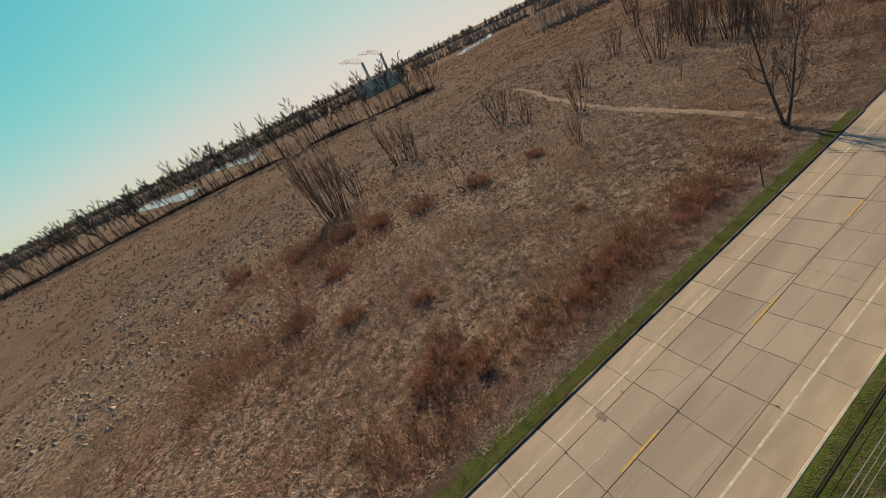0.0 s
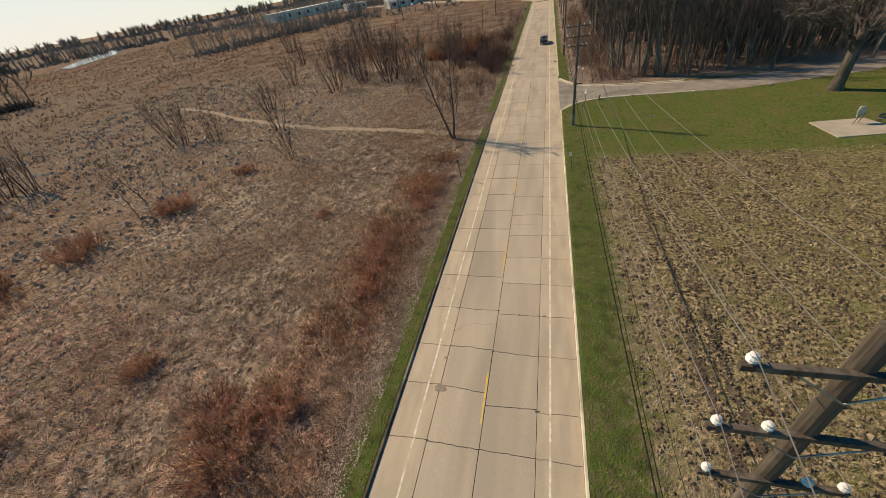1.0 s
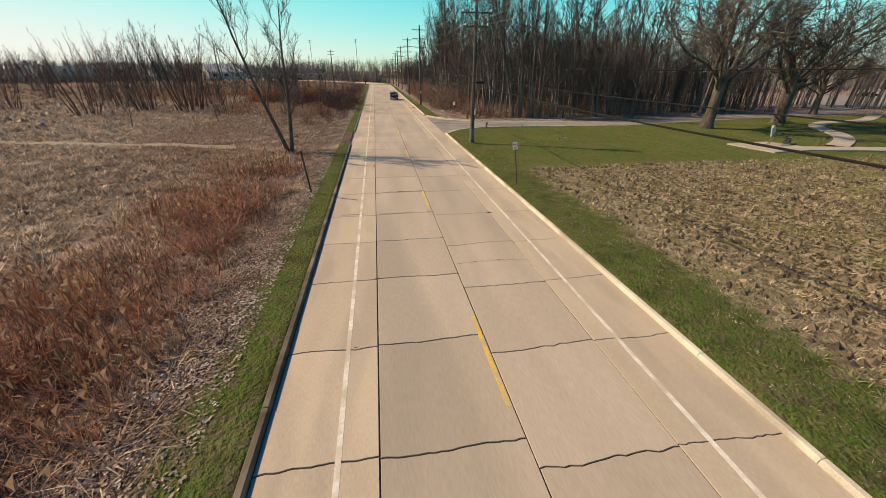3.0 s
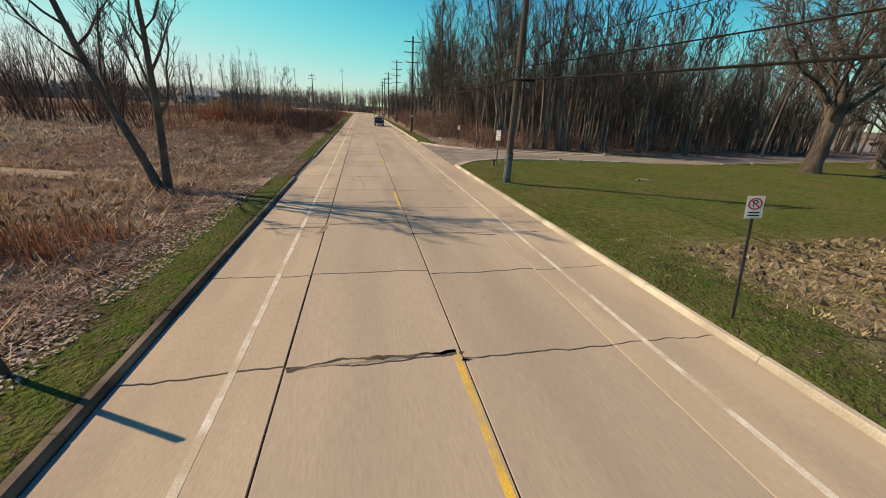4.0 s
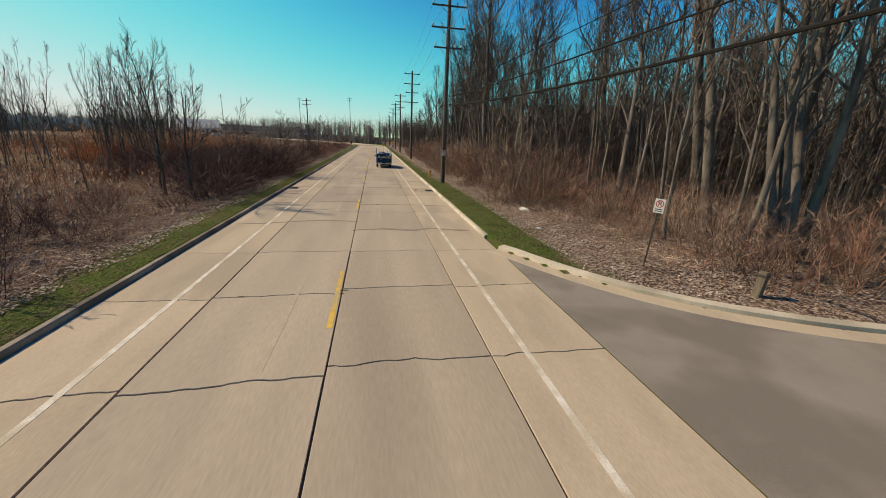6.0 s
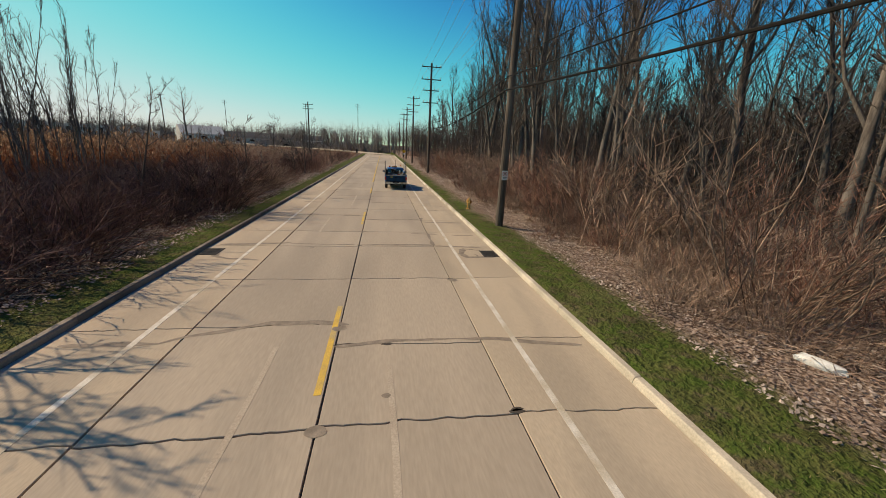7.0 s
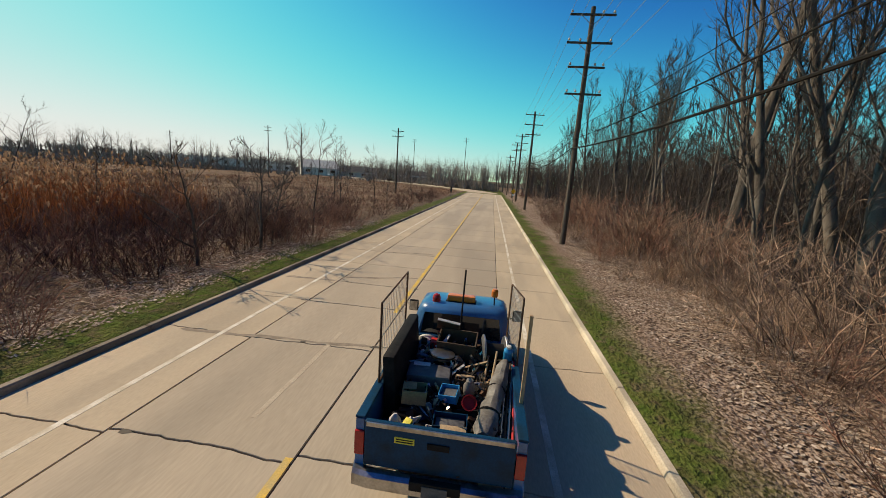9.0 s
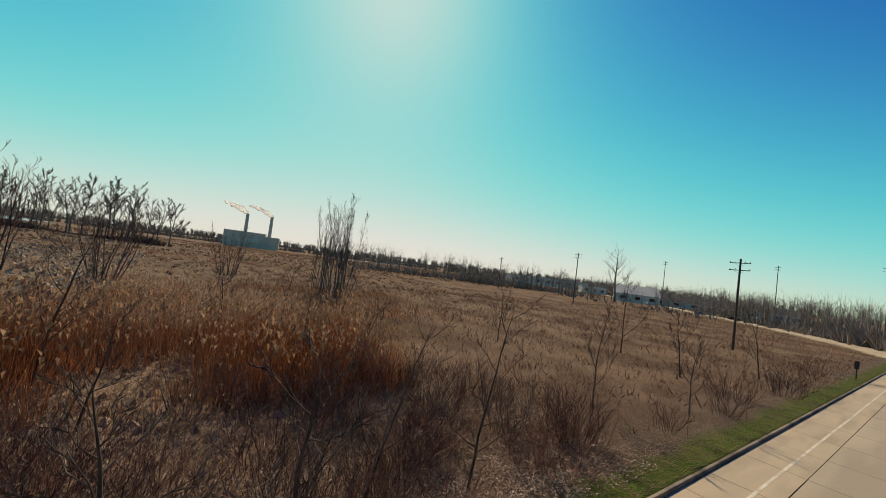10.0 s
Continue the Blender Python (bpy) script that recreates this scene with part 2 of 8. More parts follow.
def steps(*spans):
    out = []
    for a, b, s in spans:
        out += list(np.arange(a, b - 1e-6, s))
    return out + [spans[-1][1]]


def build_ground():
    xs = steps((-4200, -600, 900), (-600, -120, 60), (-120, -30, 6), (-30, -7, 1.2), (-7, -5.8, 0.4)) + [-5.6, -5.5, 0, 5.5, 5.6]
    xs += steps((5.9, 16, 0.35), (16, 40, 1.2), (40, 120, 8), (120, 600, 60), (600, 4200, 900))
    ys = steps((-4200, -600, 900), (-600, -60, 60), (-60, 40, 1.5), (40, 70, 0.35), (70, 140, 1.5), (140, 285, 4)) + [290, 291, 302, 303]
    ys += steps((310, 600, 30), (600, 4800, 700))
    xs, ys = sorted(set(round(float(v), 3) for v in xs)), sorted(set(round(float(v), 3) for v in ys))
    verts = [(x, y, ground_height(x, y)) for y in ys for x in xs]
    w = len(xs)
    faces = [(j * w + i, j * w + i + 1, (j + 1) * w + i + 1, (j + 1) * w + i) for j in range(len(ys) - 1) for i in range(w - 1)]
    me = mesh_of("ground", verts, faces, SOIL)
    for p in me.polygons:
        p.use_smooth = True
    return tagged(new("ground", me), "wide flat ground of dead grass, mown field and lawn", "ground", kind="structure")


ground = build_ground()

# transverse joints, lane by lane, as they lie along the road
JOINTS_LEFT = [-10, -6.4, -3.25, 0.4, 4.2, 7.6, 11.3, 14.7, 18.1, 22.0, 25.8, 30.2, 36.4, 40.3, 44.4, 47.1, 51.2, 53.7, 57.6, 61.2, 65.0,
               69.7, 72.2, 75.5, 78.5, 82.3, 84.9, 89.0, 91.3, 95.6, 97.4, 101.4, 103.3, 106.8, 109.6, 112.0, 115.1, 118.1, 120.4, 123.6, 126.4, 129.6, 132.2]
JOINTS_RIGHT = [-10, -7.4, -3.4, 0.05, 3.5, 6.8, 10.2, 13.7, 17.6, 21.9, 25.5, 28.9, 32.5, 36.1, 40.3, 43.5, 47.1, 51.0, 54.2, 58.0, 61.5,
                65.0, 68.1, 72.3, 74.6, 78.5, 82.3, 84.9, 87.9, 91.3, 94.2, 97.4, 101.0, 103.4, 107.1, 110.4, 113.4, 116.1, 118.7, 121.1, 124.1, 127.0, 130.0]


def extended(joints):
    out = list(joints)
    while out[0] > ROAD_START + 6:
        out.insert(0, out[0] - 3.9)
    while out[-1] < ROAD_END - 6:
        out.append(out[-1] + 4.3)
    return [ROAD_START] + out + [ROAD_END]


def jag(x, y, amount):
    """The wander of a cracked transverse joint."""
    return amount * (0.7 * noise.noise(Vector((x * 0.7, y * 1.7, 1.0))) + 0.22 * noise.noise(Vector((x * 9.0, y * 3.1, 4.0))) + 0.5 * noise.noise(Vector((x * 2.9, y * 2.3, 7.0))))


def slab_mesh(x0, x1, y0, y1, gap):
    """One concrete slab with its own thickness, wandering ends and dropped arris."""
    cut = max(4, int((x1 - x0) / 0.12))
    xs = [x0 + gap + (x1 - x0 - 2 * gap) * i / cut for i in range(cut + 1)]
    tilt0, tilt1 = 0.10 * noise.noise(Vector((y0, x0, 5))), 0.10 * noise.noise(Vector((y1, x0, 5)))
    low = [(x, y0 + gap + tilt0 * (x - x0) + jag(x, y0, 0.11)) for x in xs]
    high = [(x, y1 - gap + tilt1 * (x - x0) + jag(x, y1, 0.11)) for x in xs]
    ring = low + high[::-1]
    k, n = 0.007, len(ring)
    cx, cy = (x0 + x1) / 2, (y0 + y1) / 2
    verts = [(x + (k if x < cx else -k), y + (k if y < cy else -k), 0.0) for x, y in ring]
    verts += [(x, y, -0.010) for x, y in ring] + [(x, y, -0.06) for x, y in ring]
    m = cut + 1
    faces = [(i, i + 1, n - 2 - i, n - 1 - i) for i in range(cut)]
    for a in (0, n):
        faces += [(a + i, a + n + i, a + n + (i + 1) % n, a + (i + 1) % n) for i in range(n)]
    return mesh_of("slab", verts, faces, LANE_CONCRETE if abs(cx) < 3 else CONCRETE)


def build_road():
    bed = mesh_of("road", [(-HALF, ROAD_START, -0.03), (HALF, ROAD_START, -0.03), (HALF, ROAD_END, -0.03), (-HALF, ROAD_END, -0.03)], [(0, 1, 2, 3)], TAR)
    road = tagged(new("road", bed), "straight two-lane road of jointed beige concrete slabs", "road", kind="structure")
    lanes = ((-HALF, -LANE, JOINTS_LEFT, 0.009), (-LANE, 0, JOINTS_LEFT, 0.011), (0, LANE, JOINTS_RIGHT, 0.011), (LANE, HALF, JOINTS_RIGHT, 0.007))
    far = []
    for x0, x1, joints, gap in lanes:
        ys = extended(joints)
        for y0, y1 in zip(ys, ys[1:]):
            me = slab_mesh(x0, x1, y0, y1, gap * (1.0 + 1.0 * random.random()))
            if -26 < y0 < 190:
                slab = new("slab", me)
                slab.parent = road
            else:
                far.append(me)
    bm = bmesh.new()
    for me in far:
        bm.from_mesh(me)
        bpy.data.meshes.remove(me)
    tagged(part("slab_field", bm, CONCRETE, road), kind="stuff")
    return road


road = build_road()


def strip(points, width, z=0.004, depth=0.006):
    """A thin painted band along a line."""
    verts, faces = [], []
    for i, (x, y) in enumerate(points):
        a, b = Vector(points[max(i - 1, 0)]), Vector(points[min(i + 1, len(points) - 1)])
        side = Vector((-(b - a).y, (b - a).x)).normalized() * width / 2
        verts += [(x + side.x, y + side.y, z), (x - side.x, y - side.y, z), (x + side.x, y + side.y, z - depth), (x - side.x, y - side.y, z - depth)]
    for i in range(len(points) - 1):
        a, b = 4 * i, 4 * i + 4
        faces += [(a, a + 1, b + 1, b), (a, b, b + 2, a + 2), (a + 1, a + 3, b + 3, b + 1)]
    return verts, faces


def build_lines():
    for x, label in ((-3.85, "worn white edge line on the concrete"), (3.78, "worn white edge line beside the shoulder")):
        pts = [(x + 0.03 * noise.noise(Vector((x, y * 0.1, 0))), y) for y in np.arange(ROAD_START, ROAD_END, 2.0)]
        tagged(new("edge_line", mesh_of("edge_line", *strip(pts, 0.12), WHITE_PAINT)), label, "road marking", "edge lines", "structure")
    y = -8.6
    while y < ROAD_END:
        if y < 90:
            tagged(new("lane_dash", mesh_of("lane_dash", *strip([(-0.11, y + i * 0.5) for i in range(8)], 0.12), YELLOW_PAINT)),
                   "worn yellow dash along the centre joint", "road marking", "centre line dashes", "structure")
            y += 13.6
        else:
            tagged(new("centre_line", mesh_of("centre_line", *strip([(-0.12, v) for v in np.arange(109.4, ROAD_END - 10, 2.0)], 0.13), YELLOW_PAINT)),
                   "worn solid yellow line along the centre joint", "road marking", kind="structure")
            tagged(new("lane_dash", mesh_of("lane_dash", *strip([(-0.08, 99.3 + i * 0.5) for i in range(9)], 0.12), YELLOW_PAINT)),
                   "worn yellow dash along the centre joint", "road marking", "centre line dashes", "structure")
            break

    for x, y0, y1 in ((-1.1, 46.4, 52.0), (-1.1, 58.0, 62.5), (-1.15, 71.0, 75.0), (-1.9, 84.6, 88.4), (-1.1, 92.6, 98.0), (1.1, 70.6, 74.0), (1.1, 84.4, 88.0), (-1.1, 104.0, 108.0)):
        pts = [(x + 0.05 * noise.noise(Vector((x, y * 0.4, 0))), y) for y in np.arange(y0, y1, 0.4)]
        tagged(new("faded_line", mesh_of("faded_line", *strip(pts, 0.1, 0.0028), GHOST_PAINT)), "faint ghost of an old lane line on the concrete", "road marking", "faded lines", "structure")


build_lines()


def kerb_piece(x, y0, y1, side, top=0.14):
    """One kerb length: upright face to the road, rounded top."""
    s = side
    profile = [(x, -0.12), (x, 0.0), (x + s * 0.02, top - 0.03), (x + s * 0.045, top), (x + s * 0.16, top + 0.005), (x + s * 0.18, top - 0.02), (x + s * 0.18, -0.12)]
    verts, faces, n = [], [], len(profile)
    cuts = [y0 + 0.006, y0 + 0.03, (y0 + y1) / 2, y1 - 0.03, y1 - 0.006]
    for j, y in enumerate(cuts):
        dip = 0.012 if j in (0, 4) else 0.0
        verts += [(px, y, pz - (dip if pz > 0.05 else 0)) for px, pz in profile]
    for j in range(4):
        for i in range(n - 1):
            a, b = j * n + i, (j + 1) * n + i
            faces.append((a, b, b + 1, a + 1) if s < 0 else (a, a + 1, b + 1, b))
    faces += [tuple(range(n)), tuple(range(4 * n, 5 * n))[::-1]]
    # West pieces take the colours with shade in them; the low crossing stays pale.
    return mesh_of("kerb", verts, faces, KERB if side > 0 or 38 < y0 < 47.5 else KERB_DIRTY_SHADED if y1 < 37.5 else KERB_SHADED)


def build_kerbs():
    for side, name in ((-1, "kerb_west"), (1, "kerb_east")):
        root = tagged(new(name), "low concrete kerb with worn joints", "kerb", kind="structure")
        y, count = -40.0, 0
        far = bmesh.new()
        while y < ROAD_END - 4:
            n = 3.05
            gone = side > 0 and 44.6 < y + n / 2 < 65.4
            if not gone:
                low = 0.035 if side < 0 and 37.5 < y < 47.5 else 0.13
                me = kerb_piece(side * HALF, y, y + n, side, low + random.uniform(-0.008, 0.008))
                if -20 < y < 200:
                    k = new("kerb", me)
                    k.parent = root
                else:
                    far.from_mesh(me)
                    bpy.data.meshes.remove(me)
            y += n
        tagged(part("kerb_run", far, KERB, root), kind="stuff")


build_kerbs()


def build_drive():
    xs = steps((5.45, 14, 0.4), (14, 40, 2), (40, 96, 4))
    verts, faces = [], []
    for x in xs:
        a, b = driveway_edges(x)
        verts += [(x, a + (b - a) * k / 10, 0.004) for k in range(11)]
    for i in range(len(xs) - 1):
        faces += [(i * 11 + k, (i + 1) * 11 + k, (i + 1) * 11 + k + 1, i * 11 + k + 1) for k in range(10)]
    tagged(new("driveway", mesh_of("driveway", verts, faces, ASPHALT)), "grey asphalt side drive with pale wheel marks", "driveway", kind="structure")
    for which, name in ((0, "kerb_drive_near"), (1, "kerb_drive_far")):
        pts = [(x, driveway_edges(x)[which]) for x in (steps((5.5, 12, 0.3), (12, 26, 1.0)))]
        out, zs = -1 if which == 0 else 1, 0.13
        for kind, w0, w1, z, mt in (("kerb", 0.0, 0.34, zs, KERB), ("gutter", -0.55, 0.0, 0.012, CONCRETE)):
            v, f = [], []
            for i, (x, y) in enumerate(pts):
                a, b = Vector(pts[max(i - 1, 0)]), Vector(pts[min(i + 1, len(pts) - 1)])
                side = Vector((-(b - a).y, (b - a).x)).normalized() * out
                p, q = Vector((x, y)) + side * w0, Vector((x, y)) + side * w1
                v += [(p.x, p.y, -0.05), (p.x, p.y, z - 0.008), (p.x + side.x * 0.02, p.y + side.y * 0.02, z), (q.x, q.y, z), (q.x, q.y, -0.05)]
            for i in range(len(pts) - 1):
                f += [(5 * i + k, 5 * i + k + 1, 5 * i + k + 6, 5 * i + k + 5) for k in range(4)]
            tagged(new(name if kind == "kerb" else "gutter_" + name[5:], mesh_of(kind, v, f, mt)),
                   "curved concrete kerb of the side drive" if kind == "kerb" else "pale concrete gutter along the side drive", kind, kind="structure")


build_drive()
# the road bends away to the west at its far end
def build_bend():
    line = [Vector(p) for p in ((0, ROAD_END - 0.1), (-0.6, 229), (-3.5, 240), (-10, 255), (-21, 272), (-40, 296), (-66, 324), (-100, 358), (-160, 412), (-240, 478), (-420, 610))]
    v, f = [], []
    for i, p in enumerate(line):
        d = (line[min(i + 1, len(line) - 1)] - line[max(i - 1, 0)]).normalized()
        side = Vector((d.y, -d.x)) * (HALF if i == 0 else 5.0)
        z = 0.0 if i == 0 else 0.22
        for q, h in ((p - side, -0.3), (p - side, z), (p + side, z), (p + side, -0.3)):
            v.append((q.x, q.y, h))
    for i in range(len(line) - 1):
        f += [(4 * i + k, 4 * i + k + 1, 4 * i + k + 5, 4 * i + k + 4) for k in range(3)]
    tagged(new("road_bend", mesh_of("road_bend", v, f, CONCRETE)), "pale concrete road curving away to the west", "road", kind="structure")


build_bend()


# ---------------------------------------------------------------- poles and cables
POLE_WOOD = mat("pole_wood", (0.11, 0.086, 0.066), (0.058, 0.045, 0.035), 3, 30, (0.15, 0.122, 0.097), 0.5, rough=0.95, bump=0.6, depth=0.01, stretch=(6, 6, 0.5))
CERAMIC = mat("ceramic", (0.72, 0.70, 0.66), (0.60, 0.58, 0.54), 8, 40, rough=0.3, bump=0.05)
STEEL = mat("galvanised_steel", (0.42, 0.43, 0.44), (0.30, 0.31, 0.32), 6, 50, rough=0.45, metal=0.85, bump=0.1)
CABLE = mat("cable_black", (0.014, 0.013, 0.012), (0.022, 0.020, 0.018), 5, 60, rough=0.9, bump=0.1, spec=0.1)
WIRE = mat("bare_wire", (0.42, 0.38, 0.32), (0.30, 0.27, 0.22), 5, 60, rough=0.45, metal=0.6, bump=0.1)


def lathe(bm, profile, sides=12, m=Matrix()):
    """Rings of (radius, z) turned round the z axis, closed at both ends."""
    rings = [[bm.verts.new(m @ Vector((r * math.cos(2 * math.pi * k / sides), r * math.sin(2 * math.pi * k / sides), z))) for k in range(sides)] for r, z in profile]
    for a, b in zip(rings, rings[1:]):
        for k in range(sides):
            bm.faces.new((a[k], a[(k + 1) % sides], b[(k + 1) % sides], b[k]))
    bm.faces.new(rings[0][::-1])
    bm.faces.new(rings[-1])
    return bm


def box(bm, x0, x1, y0, y1, z0, z1, m=Matrix(), bevel=0.0):
    vs = [bm.verts.new(m @ Vector((x, y, z))) for z in (z0, z1) for y in (y0, y1) for x in (x0, x1)]
    fs = [bm.faces.new([vs[i] for i in f]) for f in ((0, 2, 3, 1), (4, 5, 7, 6), (0, 1, 5, 4), (2, 6, 7, 3), (0, 4, 6, 2), (1, 3, 7, 5))]
    if bevel:
        edges = list({e for f in fs for e in f.edges})
        bmesh.ops.bevel(bm, geom=edges, offset=bevel, segments=2, affect='EDGES', profile=0.6)
    return bm


def rod(bm, a, b, r, sides=6):
    a, b = Vector(a), Vector(b)
    d = (b - a)
    lathe(bm, [(r, 0), (r, d.length)], sides, Matrix.Translation(a) @ d.to_track_quat("Z", "Y").to_matrix().to_4x4())
    return bm


def utility_pole(x, y, height, arms, reach=1.45, lean=(0, 0), label=""):
    root = tagged(new("utility_pole"), label or "tall weathered wooden utility pole with crossarms beside the road", "utility pole", "utility poles along the road")
    root.matrix_world = pose(x, y, ground_height(x, y) - 0.05, lean[0], lean[1], 0)
    bm = bmesh.new()
    lathe(bm, [(0.205 - 0.06 * k / 10, height * k / 10) for k in range(11)] + [(0.05, height + 0.05)], 14)
    part("post", bm, POLE_WOOD, root)
    for i, z in enumerate(arms):
        r = reach * (1.0 if i < 2 else 0.82)
        bm = bmesh.new()
        box(bm, -r, r, -0.19, -0.08, z - 0.06, z + 0.06, bevel=0.01)
        arm = part("crossarm", bm, POLE_WOOD, root)
        for s in (-1, 1):
            bm = bmesh.new()
            rod(bm, (s * 0.75, -0.2, z - 0.05), (0.0, -0.16, z - 0.65), 0.018)
            part("brace", bm, STEEL, arm)
        for px in (-r + 0.12, r - 0.12, -r * 0.42 if i % 2 else r * 0.45):
            bm = bmesh.new()
            lathe(bm, [(0.015, z + 0.05), (0.015, z + 0.12), (0.055, z + 0.13), (0.085, z + 0.15), (0.06, z + 0.17), (0.085, z + 0.20), (0.05, z + 0.23), (0.06, z + 0.27), (0.02, z + 0.29)], 10, Matrix.Translation((px, -0.13, 0)))
            part("insulator", bm, CERAMIC, arm)
    return root


POLES = [(7.4, -15.0, 16.9, (16.1, 14.4, 12.7)), (7.05, 38.3, 13.4, (12.9, 11.7, 10.6)), (7.1, 86.3, 15.2, (14.4, 12.8, 11.3)),
         (7.95, 126.4, 15.8, (15.3, 13.6, 12.1, 10.4)), (8.1, 161.0, 15.4, (14.9, 13.4, 11.9)), (8.2, 187.0, 15.2, (14.7, 13.2, 11.7)),
         (8.3, 206.0, 15.0, (14.5, 13.1)), (7.6, 226.0, 13.0, (12.4, 11.2))]
poles = [utility_pole(*p) for p in POLES]


# ---------------------------------------------------------------- cables, signs and roadside things
SIGN_WHITE = mat("sign_white", (0.74, 0.74, 0.70), (0.66, 0.65, 0.60), 5, 40, rough=0.5, bump=0.03)
SIGN_BLACK = mat("sign_black", (0.02, 0.02, 0.02), (0.03, 0.03, 0.03), 5, 40, rough=0.5, bump=0.03)
SIGN_RED = mat("sign_red", (0.5, 0.03, 0.03), (0.42, 0.03, 0.03), 5, 40, rough=0.5, bump=0.03)
SIGN_YELLOW = mat("sign_yellow", (0.78, 0.42, 0.02), (0.70, 0.37, 0.02), 5, 40, rough=0.5, bump=0.03)
POST_STEEL = mat("weathered_post", (0.075, 0.068, 0.060), (0.05, 0.045, 0.04), 5, 40, rough=0.7, metal=0.3, bump=0.2)
OLD_WOOD = mat("grey_old_wood", (0.20, 0.16, 0.115), (0.12, 0.095, 0.07), 3, 30, rough=0.95, bump=0.5, stretch=(6, 6, 0.8))
GUARD = mat("pole_guard", (0.20, 0.235, 0.25), (0.13, 0.155, 0.168), 4, 30, (0.28, 0.30, 0.30), 1.5, rough=0.6, metal=0.2, bump=0.1)
HYDRANT = mat("hydrant_yellow", (0.46, 0.23, 0.04), (0.35, 0.165, 0.03), 6, 40, (0.60, 0.45, 0.18), 4.0, rough=0.6, bump=0.15)
ROCK = mat("pale_rock", (0.27, 0.235, 0.19), (0.18, 0.155, 0.125), 5, 25, rough=0.95, bump=0.5)


def span(name, a, b, sag, r, material, label, category="cable", group="overhead lines", sides=4):
    """A hanging line between two points."""
    a, b = Vector(a), Vector(b)
    n = 22
    pts = [a.lerp(b, k / n) - Vector((0, 0, 4 * sag * (k / n) * (1 - k / n))) for k in range(n + 1)]
    bk = Bark0()
    bk.tube(pts, [r] * (n + 1), sides)
    return tagged(new(name, mesh_of(name, [tuple(p) for p in bk.v], bk.f, material)), label, category, group)


class Bark0:
    def __init__(self):
        self.v, self.f = [], []

    def tube(self, pts, radii, sides):
        n = len(self.v)
        for i, p in enumerate(pts):
            d = (pts[min(i + 1, len(pts) - 1)] - pts[max(i - 1, 0)]).normalized()
            a = d.orthogonal().normalized()
            b = d.cross(a)
            self.v += [p + (a * math.cos(2 * math.pi * k / sides) + b * math.sin(2 * math.pi * k / sides)) * radii[i] for k in range(sides)]
        for i in range(len(pts) - 1):
            for k in range(sides):
                q, r = n + i * sides + k, n + i * sides + (k + 1) % sides
                self.f.append((q, r, r + sides, q + sides))


def string_lines():
    line = [(7.2, -64.0, 16.0, (15.4, 14.2, 13.0))] + POLES
    for (x0, y0, h0, a0), (x1, y1, h1, a1) in zip(line, line[1:]):
        for i in range(3):
            z0, z1 = a0[min(i, len(a0) - 1)] + 0.32, a1[min(i, len(a1) - 1)] + 0.32
            for s in ((-1.33, 1.33) if i < 2 else (-1.07, 1.07)):
                span("power_line", (x0 + s, y0 - 0.13, z0), (x1 + s, y1 - 0.13, z1), 1.3 if y0 < 0 else 0.55, 0.009, WIRE, "thin bare overhead wire", "power line")
        for off, z, r, sag in ((-0.22, 6.55, 0.020, 0.55), (-0.24, 5.95, 0.036, 0.70), (0.20, 7.5, 0.012, 0.5)):
            dz = 0.9 if y0 > 60 else 0.0
            dz1 = 0.9 if y1 > 60 else 0.0
            span("telephone_cable", (x0 + off, y0, z + dz), (x1 + off, y1, z + dz1), sag, r, CABLE, "thick black overhead telephone cable", sides=6)


string_lines()


# fittings on the pole by the drive: cable closure, strap, sheet-metal guard at the foot
by_drive = poles[1]
closure = part("cable_closure", lathe(bmesh.new(), [(0.03, -0.42), (0.085, -0.36), (0.085, 0.36), (0.03, 0.42)], 12, pose(0.55, -0.25, 5.86, 0, 90, 0)), CABLE, by_drive, "black cable splice case")
bm = bmesh.new()
shell = []
for r, z in ((0.235, 0.04), (0.235, 1.42), (0.255, 1.46), (0.255, 1.52), (0.185, 1.78), (0.175, 1.80)):
    shell.append([bm.verts.new((r * math.cos(a), r * math.sin(a), z)) for a in [radians(165 + 17 * k) for k in range(12)]])
for low, high in zip(shell, shell[1:]):
    for k in range(11):
        bm.faces.new((low[k], low[k + 1], high[k + 1], high[k]))
bmesh.ops.solidify(bm, geom=bm.faces[:], thickness=0.012)
part("guard", bm, GUARD, by_drive, "blue-grey sheet-metal guard with a tapered hood")
for z in (0.36, 0.42, 0.48, 1.28, 1.34, 1.40):
    part("band", lathe(bmesh.new(), [(0.236, z), (0.243, z + 0.004), (0.243, z + 0.022), (0.236, z + 0.026)], 18), STEEL, by_drive)


def lettering(text, size, material, parent, m, name="lettering"):
    curve = bpy.data.curves.new(name, 'FONT')
    curve.body, curve.size, curve.align_x, curve.align_y, curve.extrude, curve.resolution_u = text, size, 'CENTER', 'CENTER', 0.002, 3
    ob = bpy.data.objects.new(name, curve)
    me = bpy.data.meshes.new_from_object(ob)
    bpy.data.objects.remove(ob)
    me.materials.append(material)
    me.transform(m)
    out = new(name, me)
    out.parent = parent
    return out


def ring(bm, r0, r1, depth, m, sides=28):
    rings = [[bm.verts.new(m @ Vector((r * math.cos(2 * math.pi * k / sides), r * math.sin(2 * math.pi * k / sides), z))) for k in range(sides)] for r, z in ((r0, 0), (r0, depth), (r1, depth), (r1, 0))]
    for a, b in zip(rings, rings[1:] + rings[:1]):
        for k in range(sides):
            bm.faces.new((a[k], a[(k + 1) % sides], b[(k + 1) % sides], b[k]))
    return bm


